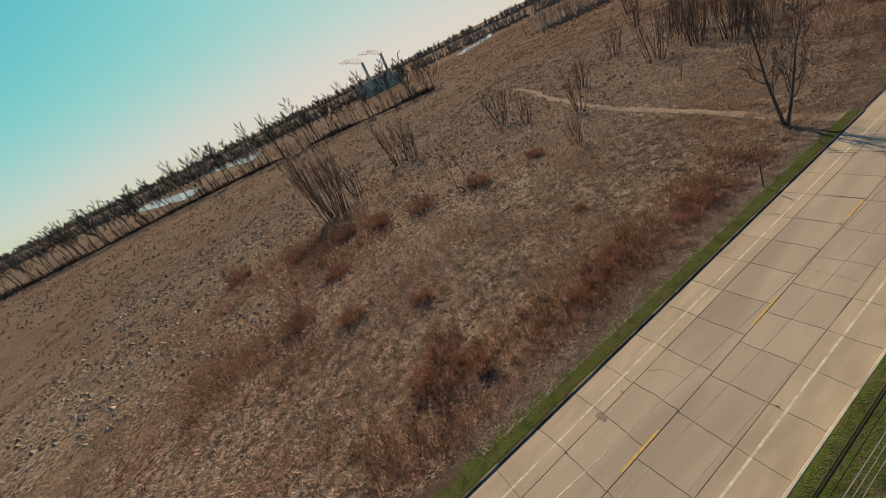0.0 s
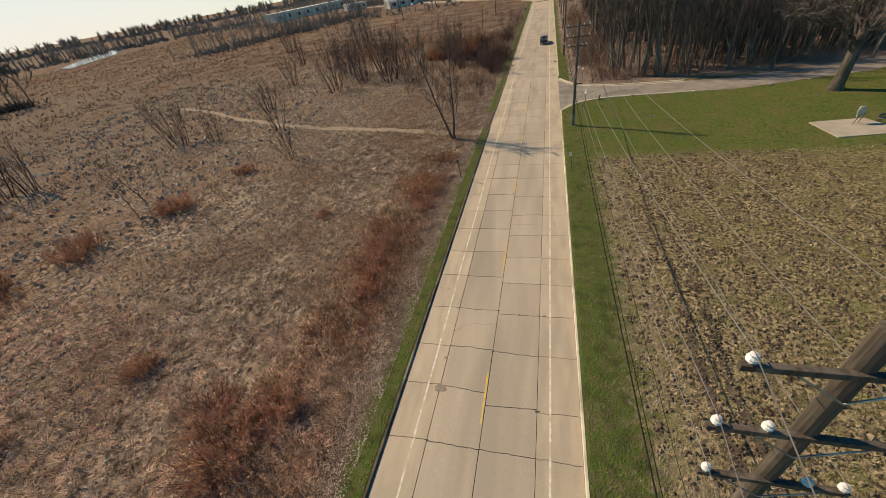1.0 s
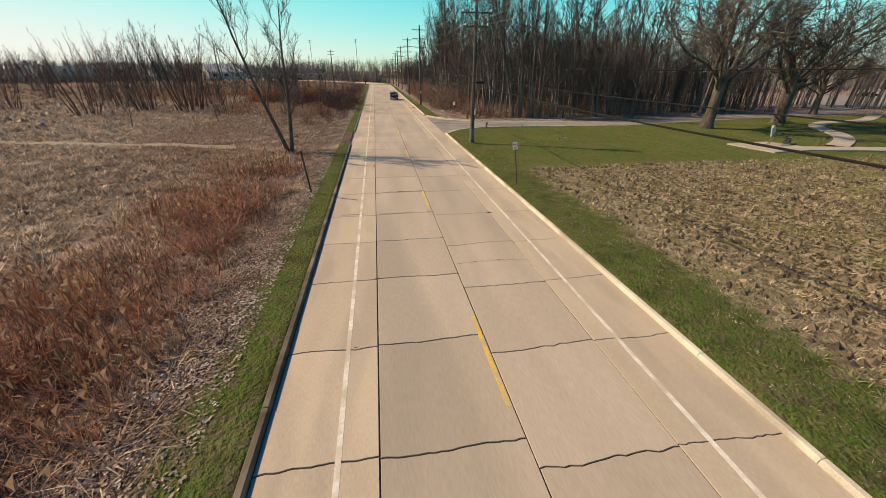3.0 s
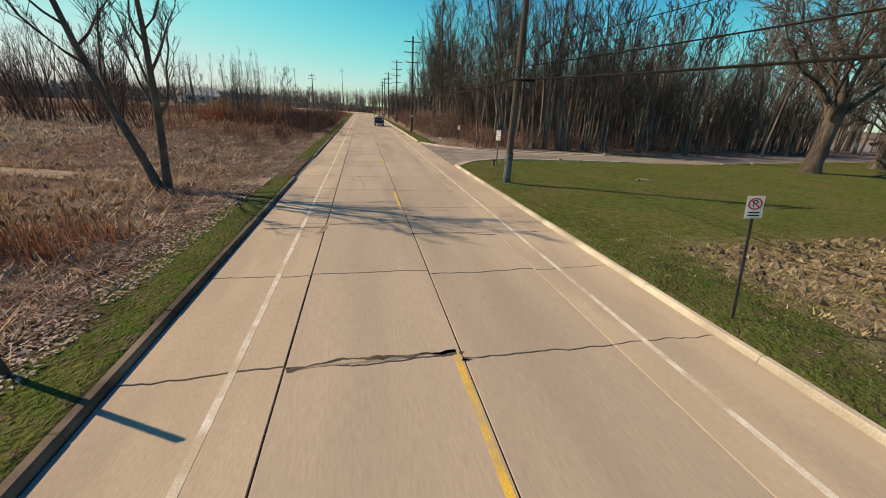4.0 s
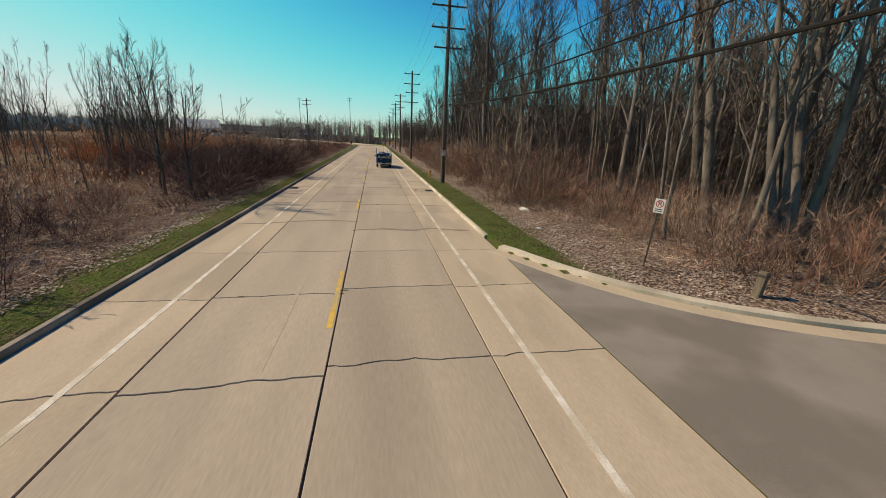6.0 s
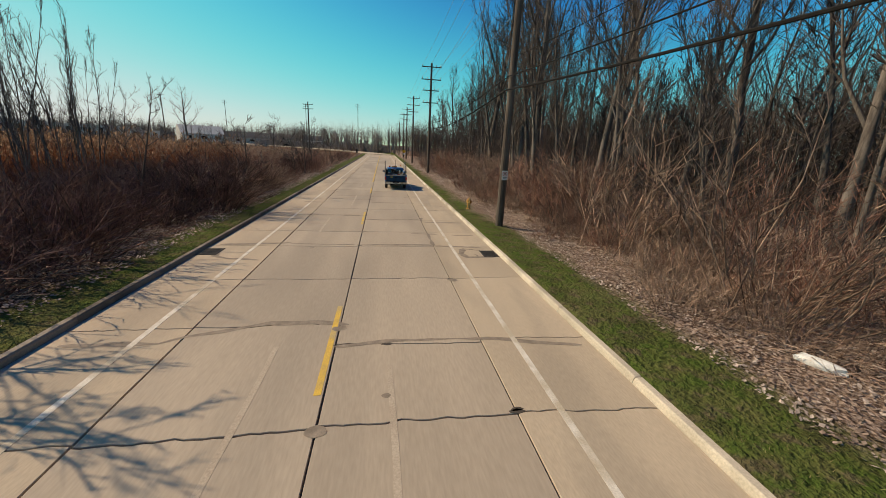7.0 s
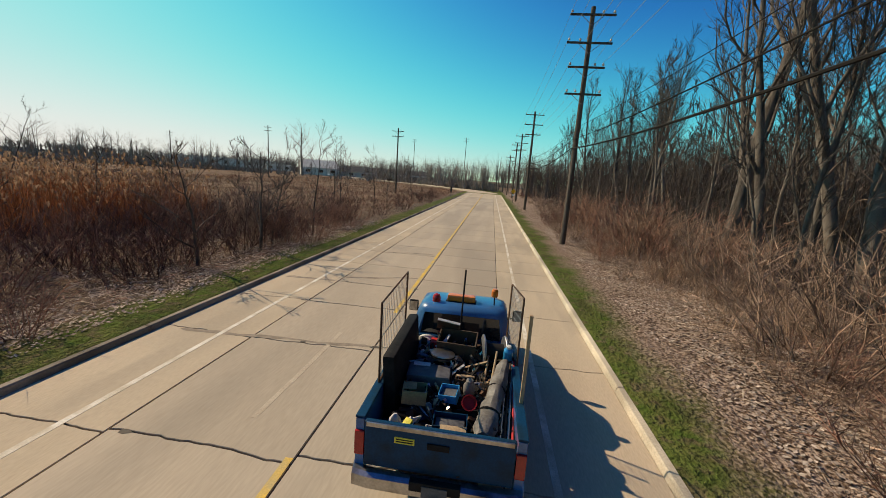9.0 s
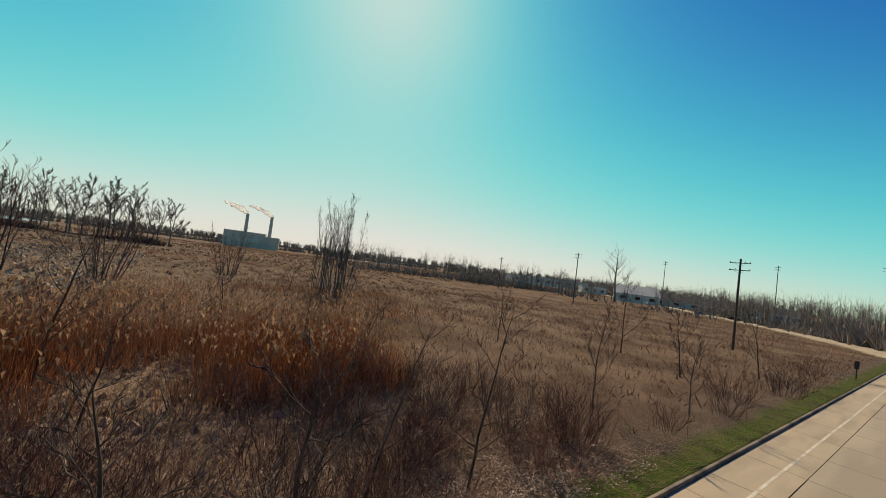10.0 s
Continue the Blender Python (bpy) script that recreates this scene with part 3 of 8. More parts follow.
def no_parking_face(root, z, w=0.30, h=0.46):
    """A white plate with a barred letter; its face looks along -y."""
    plate = part("plate", box(bmesh.new(), -w / 2, w / 2, -0.045, -0.04, z - h / 2, z + h / 2, bevel=0.002), SIGN_WHITE, root)
    face = pose(0, -0.047, z + 0.07, 90, 0, 0)
    lettering("P", 0.2, SIGN_BLACK, plate, face)
    part("ring", ring(bmesh.new(), 0.095, 0.12, 0.003, pose(0, -0.046, z + 0.07, 90, 0, 0)), SIGN_RED, plate)
    part("slash", box(bmesh.new(), -0.105, 0.105, -0.012, 0.012, 0, 0.004, pose(0, -0.047, z + 0.07, 90, 0, 0) @ pose(0, 0, 0, 0, 0, -45)), SIGN_RED, plate)
    for k in range(2):
        part("lettering_bar", box(bmesh.new(), -0.10, 0.10, -0.05, -0.046, z - 0.12 - 0.06 * k, z - 0.095 - 0.06 * k), SIGN_BLACK, plate)


def no_parking_sign(x, y, height, turn, lean, label):
    root = tagged(new("no_parking_sign"), label, "traffic sign", "no parking signs")
    root.matrix_world = pose(x, y, ground_height(x, y), lean[0], lean[1], turn)
    part("post", box(bmesh.new(), -0.028, 0.028, -0.036, 0.0, -0.1, height, bevel=0.006), POST_STEEL, root)
    no_parking_face(root, height - 0.22)


no_parking_sign(6.3, 22.3, 2.75, -28, (0, -7.5), "white no parking sign on a dark steel post in the grass")
no_parking_sign(9.9, 62.6, 2.35, -48, (2, 3), "white no parking sign on a leaning post by the drive")
plate = tagged(new("no_parking_sign"), "small white no parking sign fixed to a utility pole", "traffic sign", "no parking signs")
plate.matrix_world = pose(7.1, 86.13, 0.15, 0, 0, 0)
no_parking_face(plate, 2.62)


def one_way_sign(x, y):
    root = tagged(new("do_not_enter_sign"), "white rectangular sign with black lettering on a wooden post", "traffic sign")
    root.matrix_world = pose(x, y, ground_height(x, y), 0, 0, -60)
    part("post", box(bmesh.new(), -0.04, 0.04, -0.04, 0.04, -0.1, 2.15, bevel=0.01), OLD_WOOD, root)
    p = part("plate", box(bmesh.new(), -0.25, 0.25, -0.065, -0.055, 1.95, 2.75, bevel=0.003), SIGN_WHITE, root)
    for k, word in enumerate(("DO NOT", "ENTER", "ONE", "WAY")):
        lettering(word, 0.14, SIGN_BLACK, p, pose(0, -0.068, 2.62 - 0.185 * k, 90, 0, 0))
    for x0, x1, z0, z1 in ((-0.24, 0.24, 2.73, 2.742), (-0.24, 0.24, 1.958, 1.97), (-0.242, -0.23, 1.97, 2.73), (0.23, 0.242, 1.97, 2.73)):
        part("border", box(bmesh.new(), x0, x1, -0.069, -0.065, z0, z1), SIGN_BLACK, p)
    b = part("rear_plate", box(bmesh.new(), -0.2, 0.2, 0.045, 0.055, 2.0, 2.6, bevel=0.003), POST_STEEL, root, "dark back of a second sign")
    return root


one_way_sign(9.35, 46.7)


def warning_sign(x, y):
    root = tagged(new("warning_sign"), "yellow diamond warning sign on a steel post", "traffic sign")
    root.matrix_world = pose(x, y, ground_height(x, y), 0, 0, 0)
    part("post", box(bmesh.new(), -0.03, 0.03, -0.03, 0.0, -0.1, 2.6), POST_STEEL, root)
    p = part("plate", box(bmesh.new(), -0.38, 0.38, -0.045, -0.038, -0.38, 0.38, pose(0, 0, 2.35) @ pose(0, 0, 0, 0, 45, 0), 0.003), SIGN_YELLOW, root)
    part("small_plate", box(bmesh.new(), -0.22, 0.22, -0.045, -0.038, 1.45, 1.8, bevel=0.003), SIGN_WHITE, root)


warning_sign(7.0, 178.0)
pm = tagged(new("marker_post"), "dark wooden marker post on the west verge", "post")
pm.matrix_world = pose(-6.6, 183.0, ground_height(-6.6, 183))
part("post", box(bmesh.new(), -0.06, 0.06, -0.05, 0.05, -0.1, 1.6, bevel=0.01), POST_STEEL, pm)
part("board", box(bmesh.new(), -0.22, 0.22, -0.08, -0.05, 1.2, 2.2, bevel=0.01), POST_STEEL, pm)
lp = tagged(new("leaning_post"), "dark thin leaning sign post on the west verge", "post")
lp.matrix_world = pose(-6.95, 22.3, ground_height(-6.95, 22.3), 4, -6, 20)
part("post", box(bmesh.new(), -0.05, 0.05, -0.02, 0.02, -0.1, 2.6, bevel=0.006), POST_STEEL, lp)


def bollard(x, y, h, lean, label):
    root = tagged(new("bollard"), label, "bollard", "wooden bollards")
    root.matrix_world = pose(x, y, ground_height(x, y), lean[0], lean[1], 15)
    part("stump", box(bmesh.new(), -0.10, 0.10, -0.10, 0.10, -0.1, h, bevel=0.025), OLD_WOOD, root)
    part("cap", box(bmesh.new(), -0.115, 0.115, -0.115, 0.115, h - 0.16, h - 0.08, bevel=0.01), POST_STEEL, root)


bollard(11.75, 49.55, 0.72, (0, 9), "squat weathered wooden bollard on the lawn")
bollard(11.5, 60.0, 0.75, (2, 3), "squat weathered wooden bollard by the woods")
bollard(8.9, 46.2, 0.5, (0, 2), "short weathered wooden bollard behind the sign")


def hydrant(x, y):
    root = tagged(new("fire_hydrant"), "faded yellow fire hydrant on the grass verge", "fire hydrant")
    root.matrix_world = pose(x, y, ground_height(x, y) - 0.02, 0, 0, 25)
    smooth0(part("barrel", lathe(bmesh.new(), [(0.17, 0), (0.17, 0.05), (0.12, 0.07), (0.115, 0.40), (0.15, 0.42), (0.15, 0.46), (0.12, 0.48), (0.12, 0.56)], 18), HYDRANT, root))
    smooth0(part("bonnet", lathe(bmesh.new(), [(0.15, 0.56), (0.15, 0.60), (0.125, 0.66), (0.08, 0.71), (0.035, 0.73), (0.035, 0.78), (0.02, 0.79)], 18), HYDRANT, root))
    for a, r in ((0, 0.075), (90, 0.06), (180, 0.06)):
        m = pose(0, 0, 0.50, 0, 0, a) @ Matrix.Translation((0, -0.11, 0)) @ pose(0, 0, 0, 90, 0, 0)
        smooth0(part("outlet_cap", lathe(bmesh.new(), [(r, 0), (r, 0.06), (r + 0.015, 0.065), (r + 0.015, 0.09), (0.03, 0.10), (0.025, 0.125)], 12, m), HYDRANT, root, "pale outlet cap"))


def smooth0(ob):
    ob.data.polygons.foreach_set("use_smooth", [True] * len(ob.data.polygons))
    ob.data.set_sharp_from_angle(angle=radians(40))
    return ob


hydrant(6.62, 91.6)


# crumpled bag, branch on the lawn, stones along the drive
def lump(name, x, y, size, material, label, category, group="", seed=0, z=0.0):
    bm = bmesh.new()
    bmesh.ops.create_icosphere(bm, subdivisions=2, radius=1.0)
    for v in bm.verts:
        k = 1 + 0.45 * noise.noise(v.co * 1.7 + Vector((seed, seed * 2.0, 0)))
        v.co = Vector((v.co.x * size[0] * k, v.co.y * size[1] * k, v.co.z * size[2] * k))
    ob = new(name, bpy.data.meshes.new(name))
    bm.to_mesh(ob.data)
    bm.free()
    ob.data.materials.append(material)
    ob.matrix_world = pose(x, y, ground_height(x, y) + size[2] * 0.5 + z, 0, 0, seed * 37)
    return tagged(ob, label, category, group)


lump("plastic_bag", 9.8, 73.0, (0.42, 0.15, 0.12), SIGN_WHITE, "crumpled white plastic bag in the dead leaves", "litter", seed=3)
lump("plastic_bag", 8.6, 68.2, (0.16, 0.12, 0.05), SIGN_WHITE, "torn white plastic wrapper on the ground", "litter", seed=5)
for k, (x, y) in enumerate(((17.6, 39.7), (18.0, 39.9), (18.3, 39.6))):
    lump("log_piece", x, y, (0.35, 0.10, 0.10), OLD_WOOD if k else ROCK, "short broken branch lying on the lawn", "log", "branch pieces on the lawn", seed=k + 1)
stones = random.Random(21)
for k in range(15):
    x = stones.uniform(12, 44)
    near, far = driveway_edges(x)
    y = far + stones.uniform(0.2, 1.6) if stones.random() < 0.75 else near - stones.uniform(0.3, 0.8)
    s = stones.uniform(0.10, 0.28)
    lump("stone", x, y, (s * 1.4, s, s * 0.6), ROCK, "pale rough stone beside the drive", "stone", "stones along the drive", seed=k)


# patches of crack sealer across the slabs and dark spalls
def sealer(points, width, seed):
    v, f = [], []
    n = len(points)
    for i, (x, y) in enumerate(points):
        a, b = Vector(points[max(i - 1, 0)]), Vector(points[min(i + 1, n - 1)])
        side = Vector((-(b - a).y, (b - a).x)).normalized()
        w = width * (0.55 + 0.6 * noise.noise(Vector((x * 1.3, y * 1.3, seed)))) * (0.35 if i in (0, n - 1) else 1)
        v += [(x + side.x * w, y + side.y * w, 0.0035), (x - side.x * w * 0.8, y - side.y * w * 0.8, 0.0035)]
    for i in range(n - 1):
        f.append((2 * i, 2 * i + 1, 2 * i + 3, 2 * i + 2))
    return mesh_of("sealed_crack", v, f, PATCH)


def sealed(*bands):
    """Dark sealer brushed along cracks: each band is a width and a line of points."""
    for width, *line in bands:
        pts = []
        for (x0, y0), (x1, y1) in zip(line, line[1:]):
            n = max(2, int(math.hypot(x1 - x0, y1 - y0) * 7))
            pts += [(x0 + (x1 - x0) * k / n, y0 + (y1 - y0) * k / n) for k in range(n)]
        pts.append(line[-1])
        pts = [(x + 0.05 * noise.noise(Vector((x * 2.1, y * 2.1, 3))), y + 0.09 * noise.noise(Vector((x * 1.1, y * 1.1, 8)))) for x, y in pts]
        tagged(new("sealed_crack", sealer(pts, width, line[0][1])), "dark sealed crack across the concrete", "road crack", "sealed cracks", "structure")


sealed((0.10, (-4.9, 18.3), (-3.6, 18.3)), (0.09, (-3.0, 18.2), (-0.9, 18.2)), (0.07, (-3.0, 22.0), (-0.6, 22.1)), (0.10, (-5.0, 29.7), (-3.8, 29.85), (-3.1, 29.8)),
       (0.16, (-3.25, 29.0), (-3.1, 29.3), (-3.05, 30.1)), (0.07, (-3.0, 30.1), (-2.2, 30.25), (-0.2, 30.3)), (0.12, (-3.1, 40.2), (-2.9, 40.4)), (0.06, (-5.2, 36.6), (-2.9, 36.6)))
sealed((0.11, (-3.05, 51.15), (-2.3, 51.6), (-1.1, 51.25), (0.0, 51.5)), (0.10, (-5.1, 53.7), (-3.6, 53.8), (-2.6, 53.75)), (0.20, (-3.2, 53.2), (-2.7, 53.8), (-2.05, 53.8)),
       (0.08, (-3.05, 51.3), (-3.08, 53.3)), (0.14, (2.9, 53.6), (3.1, 54.3)), (0.07, (4.9, 53.5), (5.3, 53.45)), (0.06, (-3.1, 47.1), (-0.6, 47.25)))
sealed((0.15, (-5.2, 69.3), (-4.2, 69.4), (-3.1, 69.7), (-2.2, 70.0), (-1.2, 70.05), (-0.05, 69.8)), (0.20, (0.1, 68.2), (1.2, 68.3), (2.6, 68.0), (3.3, 68.5), (4.2, 68.1), (5.1, 68.0)),
       (0.13, (-5.1, 74.9), (-3.4, 74.9), (-3.0, 75.1), (-1.5, 75.65), (0.2, 75.5)), (0.11, (0.0, 74.5), (1.2, 74.7), (3.2, 74.65), (5.2, 74.2)))
sealed((0.15, (-5.2, 82.4), (-4.4, 82.5), (-3.6, 82.6), (-2.7, 82.75)), (0.07, (-2.7, 82.6), (-0.2, 82.5)), (0.17, (-0.1, 82.5), (1.2, 82.5), (2.6, 82.5), (3.1, 82.45)), (0.10, (3.1, 82.4), (4.2, 82.3), (5.1, 82.1)),
       (0.16, (-5.0, 81.9), (-4.8, 80.9), (-4.2, 80.5), (-3.2, 80.4)), (0.18, (3.08, 82.5), (3.06, 83.5)), (0.20, (3.05, 83.5), (3.05, 84.7)), (0.12, (2.3, 84.6), (3.5, 84.5)), (0.15, (4.2, 84.35), (5.2, 84.3)),
       (0.22, (4.2, 82.0), (4.0, 81.3), (4.1, 80.8), (5.2, 80.7)))
sealed((0.19, (0.1, 87.9), (0.8, 87.8), (1.6, 87.9), (2.3, 88.0), (3.0, 88.15)), (0.12, (3.15, 88.6), (3.05, 87.5)), (0.17, (3.0, 87.4), (3.9, 87.3), (5.3, 87.3)), (0.24, (-1.3, 89.0), (-0.8, 89.02), (-0.3, 89.0)),
       (0.16, (-3.2, 88.8), (-2.95, 89.4)), (0.14, (-5.1, 88.3), (-4.2, 88.45), (-3.5, 88.6)), (0.17, (-0.95, 91.3), (-0.35, 91.32)), (0.12, (-4.35, 93.85), (-2.8, 93.85)), (0.17, (0.0, 94.2), (0.9, 94.1), (2.5, 94.1)))
sealed((0.15, (-5.0, 100.4), (-4.2, 100.5), (-3.2, 100.4), (-2.8, 101.2), (-1.4, 101.4), (0.2, 101.6)), (0.15, (-3.06, 98.6), (-2.8, 99.8)), (0.15, (0.1, 100.55), (1.05, 100.55)), (0.13, (-4.9, 106.7), (-2.6, 106.8), (-0.1, 107.0)),
       (0.09, (-5.2, 97.4), (-4.6, 97.4)), (0.15, (-5.1, 111.9), (-4.3, 111.95), (-3.2, 112.0)), (0.14, (-3.0, 112.6), (-1.9, 112.9), (-1.0, 113.3), (-0.2, 113.45)), (0.13, (-3.0, 117.8), (-1.6, 118.4), (-0.4, 118.6)), (0.09, (0.2, 101.9), (3.0, 101.8)))
for k, (x, y, s) in enumerate(((-3.15, -4.3, 0.14), (2.98, 0.1, 0.16), (0.0, 84.9, 0.26), (0.0, 72.2, 0.2), (0.0, 75.3, 0.2), (0.04, 97.4, 0.25), (-3.0, -6.6, 0.5), (3.1, 78.3, 0.2), (-1.75, 82.0, 0.1),
                              (-0.2, 18.2, 0.18), (-2.3, 39.2, 0.15), (-1.4, 38.9, 0.07), (-2.55, 38.1, 0.13), (1.0, 72.9, 0.1), (-2.05, 49.9, 0.13))):
    pts = [(x + s * math.cos(a) * (0.8 + 0.5 * noise.noise(Vector((math.cos(a), math.sin(a), k)))), y + s * 0.8 * math.sin(a) * (0.8 + 0.5 * noise.noise(Vector((math.cos(a), math.sin(a), k + 9)))), 0.0045) for a in [2 * math.pi * j / 16 for j in range(16)]]
    tagged(new("road_stain", mesh_of("road_stain", pts, [tuple(range(16))], PATCH)), "dark patched spall in the concrete", "road patch", "patches on the slabs", "structure")


def cracks(*lines):
    """Open cracks that wander over the slabs."""
    for width, *line in lines:
        pts = []
        for (x0, y0), (x1, y1) in zip(line, line[1:]):
            n = max(3, int(math.hypot(x1 - x0, y1 - y0) * 12))
            pts += [(x0 + (x1 - x0) * k / n, y0 + (y1 - y0) * k / n) for k in range(n)]
        pts.append(line[-1])
        v, f = [], []
        for i, (x, y) in enumerate(pts):
            a, b = Vector(pts[max(i - 1, 0)]), Vector(pts[min(i + 1, len(pts) - 1)])
            side = Vector((-(b - a).y, (b - a).x)).normalized()
            c = Vector((x, y)) + side * (0.08 * noise.noise(Vector((x * 3.1, y * 3.1, 2))) + 0.035 * noise.noise(Vector((x * 11, y * 11, 6))))
            w = width * max(0.25, 0.7 + 1.3 * noise.noise(Vector((x * 2.3, y * 2.3, 5))))
            v += [(c.x + side.x * w, c.y + side.y * w, 0.005), (c.x - side.x * w, c.y - side.y * w, 0.005)]
        f = [(2 * i, 2 * i + 1, 2 * i + 3, 2 * i + 2) for i in range(len(pts) - 1)]
        tagged(new("slab_crack", mesh_of("slab_crack", v, f, TAR)), "dark open crack wandering over the concrete", "road crack", "open cracks", "structure")


cracks((0.055, (-3.0, 21.95), (-2.2, 22.15), (-1.0, 22.1), (-0.1, 22.15)), (0.10, (-0.75, 22.1), (-0.1, 22.12)), (0.012, (-1.94, 40.3), (-1.75, 38.2), (-1.6, 36.6)), (0.014, (-5.3, 41.1), (-2.95, 41.85)), (0.008, (-3.0, 44.25), (-0.1, 44.7)), (0.008, (-3.0, 45.35), (-0.1, 45.6)), (0.030, (-5.1, 29.7), (-3.8, 29.85), (-3.1, 29.8)),
       (0.028, (0.05, 28.85), (0.9, 28.95), (1.6, 28.9), (2.2, 28.75), (3.0, 28.6)), (0.012, (-3.0, 30.1), (-2.2, 30.2), (-0.3, 30.3)), (0.010, (-4.0, 31.0), (-3.05, 31.05)), (0.010, (-2.85, 32.95), (-0.7, 32.95)))
cracks((0.011, (0.1, 43.3), (2.8, 43.8)), (0.013, (-3.0, 51.2), (-2.3, 51.6), (0.0, 51.5)), (0.012, (-3.0, 89.0), (-2.0, 89.05), (0.0, 89.1)), (0.010, (-3.0, 95.6), (-1.5, 95.55), (0.0, 95.65)), (0.014, (3.1, 93.4), (4.2, 93.2), (5.3, 93.0)),
       (0.014, (4.2, 82.0), (4.9, 81.7), (5.3, 81.4)), (0.012, (4.5, 81.2), (4.6, 80.9)), (0.010, (-3.05, -2.0), (-2.2, -1.2), (0.0, -1.0)), (0.010, (-5.3, 2.6), (-3.1, 2.3)), (0.012, (0.0, 12.0), (1.6, 12.1), (3.0, 11.9)))
# broken corners along the joints
chip_rng = random.Random(3)
for k in range(90):
    right = chip_rng.random() < 0.5
    x = chip_rng.choice((0.0, 0.03, LANE, chip_rng.uniform(0.3, 5.0))) * (1 if right else -1)
    y = chip_rng.choice(JOINTS_RIGHT if right else JOINTS_LEFT) + chip_rng.uniform(-0.08, 0.08)
    s = chip_rng.uniform(0.03, 0.11)
    pts = [(x + s * 1.6 * math.cos(a) * chip_rng.uniform(0.5, 1.2), y + s * 0.7 * math.sin(a) * chip_rng.uniform(0.5, 1.2), 0.0025) for a in [2 * math.pi * j / 9 for j in range(9)]]
    tagged(new("joint_spall", mesh_of("joint_spall", pts, [tuple(range(9))], TAR)), "small dark chipped corner at a slab joint", "road patch", "spalls at the joints", "structure")
# storm drains in the gutters
def storm_drain(x, y, label):
    drain = tagged(new("storm_drain"), label, "drain", "storm drains")
    drain.matrix_world = pose(x, y, 0.006)
    part("frame", box(bmesh.new(), -0.27, 0.27, -0.42, 0.42, -0.03, 0.0), TAR, drain)
    for k in range(9):
        part("bar", box(bmesh.new(), -0.26, 0.26, -0.40 + 0.095 * k, -0.36 + 0.095 * k, 0.0, 0.012), POST_STEEL, drain)
    for s in (-1, 1):
        part("rim", box(bmesh.new(), s * 0.285 - 0.02, s * 0.285 + 0.02, -0.44, 0.44, -0.02, 0.014, bevel=0.004), POST_STEEL, drain)


storm_drain(-5.1, 81.4, "rusty iron storm drain in the west gutter")
storm_drain(5.12, 81.25, "rusty iron storm drain below the broken east kerb")
lump("crushed_cup", 5.2, 81.6, (0.09, 0.06, 0.05), SIGN_WHITE, "crushed white paper cup in the gutter", "litter", seed=9)
# dirt path across the field
pts = [(-6.6, 37.6), (-14, 39.4), (-22, 41.5), (-30, 43.5), (-42, 46.5), (-52, 50), (-60, 53.5), (-69, 57), (-85, 66), (-105, 74)]
TRACK_X, TRACK_Y = [p[0] for p in reversed(pts)], [p[1] for p in reversed(pts)]
v, f = [], []
for i in range(len(pts) - 1):
    for k in range(6):
        t = k / 6
        x, y = pts[i][0] * (1 - t) + pts[i + 1][0] * t, pts[i][1] * (1 - t) + pts[i + 1][1] * t
        w = 0.9 + 0.3 * noise.noise(Vector((x * 0.3, y * 0.3, 0)))
        v += [(x, y + w, ground_height(x, y + w) + 0.03), (x, y - w, ground_height(x, y - w) + 0.03)]
f = [(2 * i, 2 * i + 1, 2 * i + 3, 2 * i + 2) for i in range(len(v) // 2 - 1)]
DIRT = mat("dirt_path", (0.34, 0.26, 0.18), (0.22, 0.165, 0.112), 1.0, 12, rough=1.0, bump=0.4)
tagged(new("path", mesh_of("path", v, f, DIRT)), "worn pale dirt path through the dead grass", "path", kind="structure")


# ---------------------------------------------------------------- pickup truck and its load
BLUE = mat("blue_paint", (0.018, 0.125, 0.33), (0.022, 0.14, 0.36), 2, 60, (0.03, 0.11, 0.25), 1.2, rough=0.32, bump=0.0, spec=0.5, coat=0.4)
NAVY = mat("dirty_navy_paint", (0.003, 0.036, 0.085), (0.004, 0.044, 0.10), 2, 40, (0.008, 0.028, 0.05), 2.5, rough=0.42, bump=0.05, spec=0.15)
RUBBER = mat("tyre_rubber", (0.022, 0.021, 0.020), (0.04, 0.038, 0.035), 6, 60, rough=0.85, bump=0.3)
CHROME = mat("dull_chrome", (0.48, 0.47, 0.45), (0.34, 0.33, 0.31), 4, 30, (0.22, 0.18, 0.14), 2.0, rough=0.28, metal=0.9, bump=0.1)
BLACK = mat("black_plastic", (0.012, 0.011, 0.011), (0.022, 0.020, 0.019), 6, 50, rough=0.7, bump=0.1, spec=0.12)
RUST = mat("rusty_steel", (0.085, 0.05, 0.034), (0.045, 0.032, 0.026), 6, 40, (0.14, 0.075, 0.04), 3.0, rough=0.8, metal=0.3, bump=0.3)
RED_LENS = mat("red_lens", (0.42, 0.018, 0.016), (0.34, 0.014, 0.013), 10, 60, rough=0.15, bump=0.05, coat=0.5)
AMBER = mat("amber_lens", (0.78, 0.21, 0.02), (0.62, 0.16, 0.015), 10, 60, rough=0.2, bump=0.05, coat=0.5)
WHITE = mat("white_plastic", (0.72, 0.71, 0.68), (0.58, 0.56, 0.52), 6, 40, rough=0.5, bump=0.05)
GREY = mat("grey_plastic", (0.13, 0.132, 0.135), (0.085, 0.087, 0.09), 6, 40, rough=0.55, bump=0.1)
CARDBOARD = mat("cardboard", (0.46, 0.31, 0.15), (0.38, 0.25, 0.12), 5, 40, rough=0.9, bump=0.1)
TAN_WOOD = mat("pale_wood", (0.42, 0.31, 0.19), (0.31, 0.22, 0.13), 4, 30, rough=0.85, bump=0.2, stretch=(8, 8, 1))
CRATE = mat("brown_crate", (0.085, 0.058, 0.038), (0.06, 0.042, 0.028), 5, 40, rough=0.7, bump=0.2)
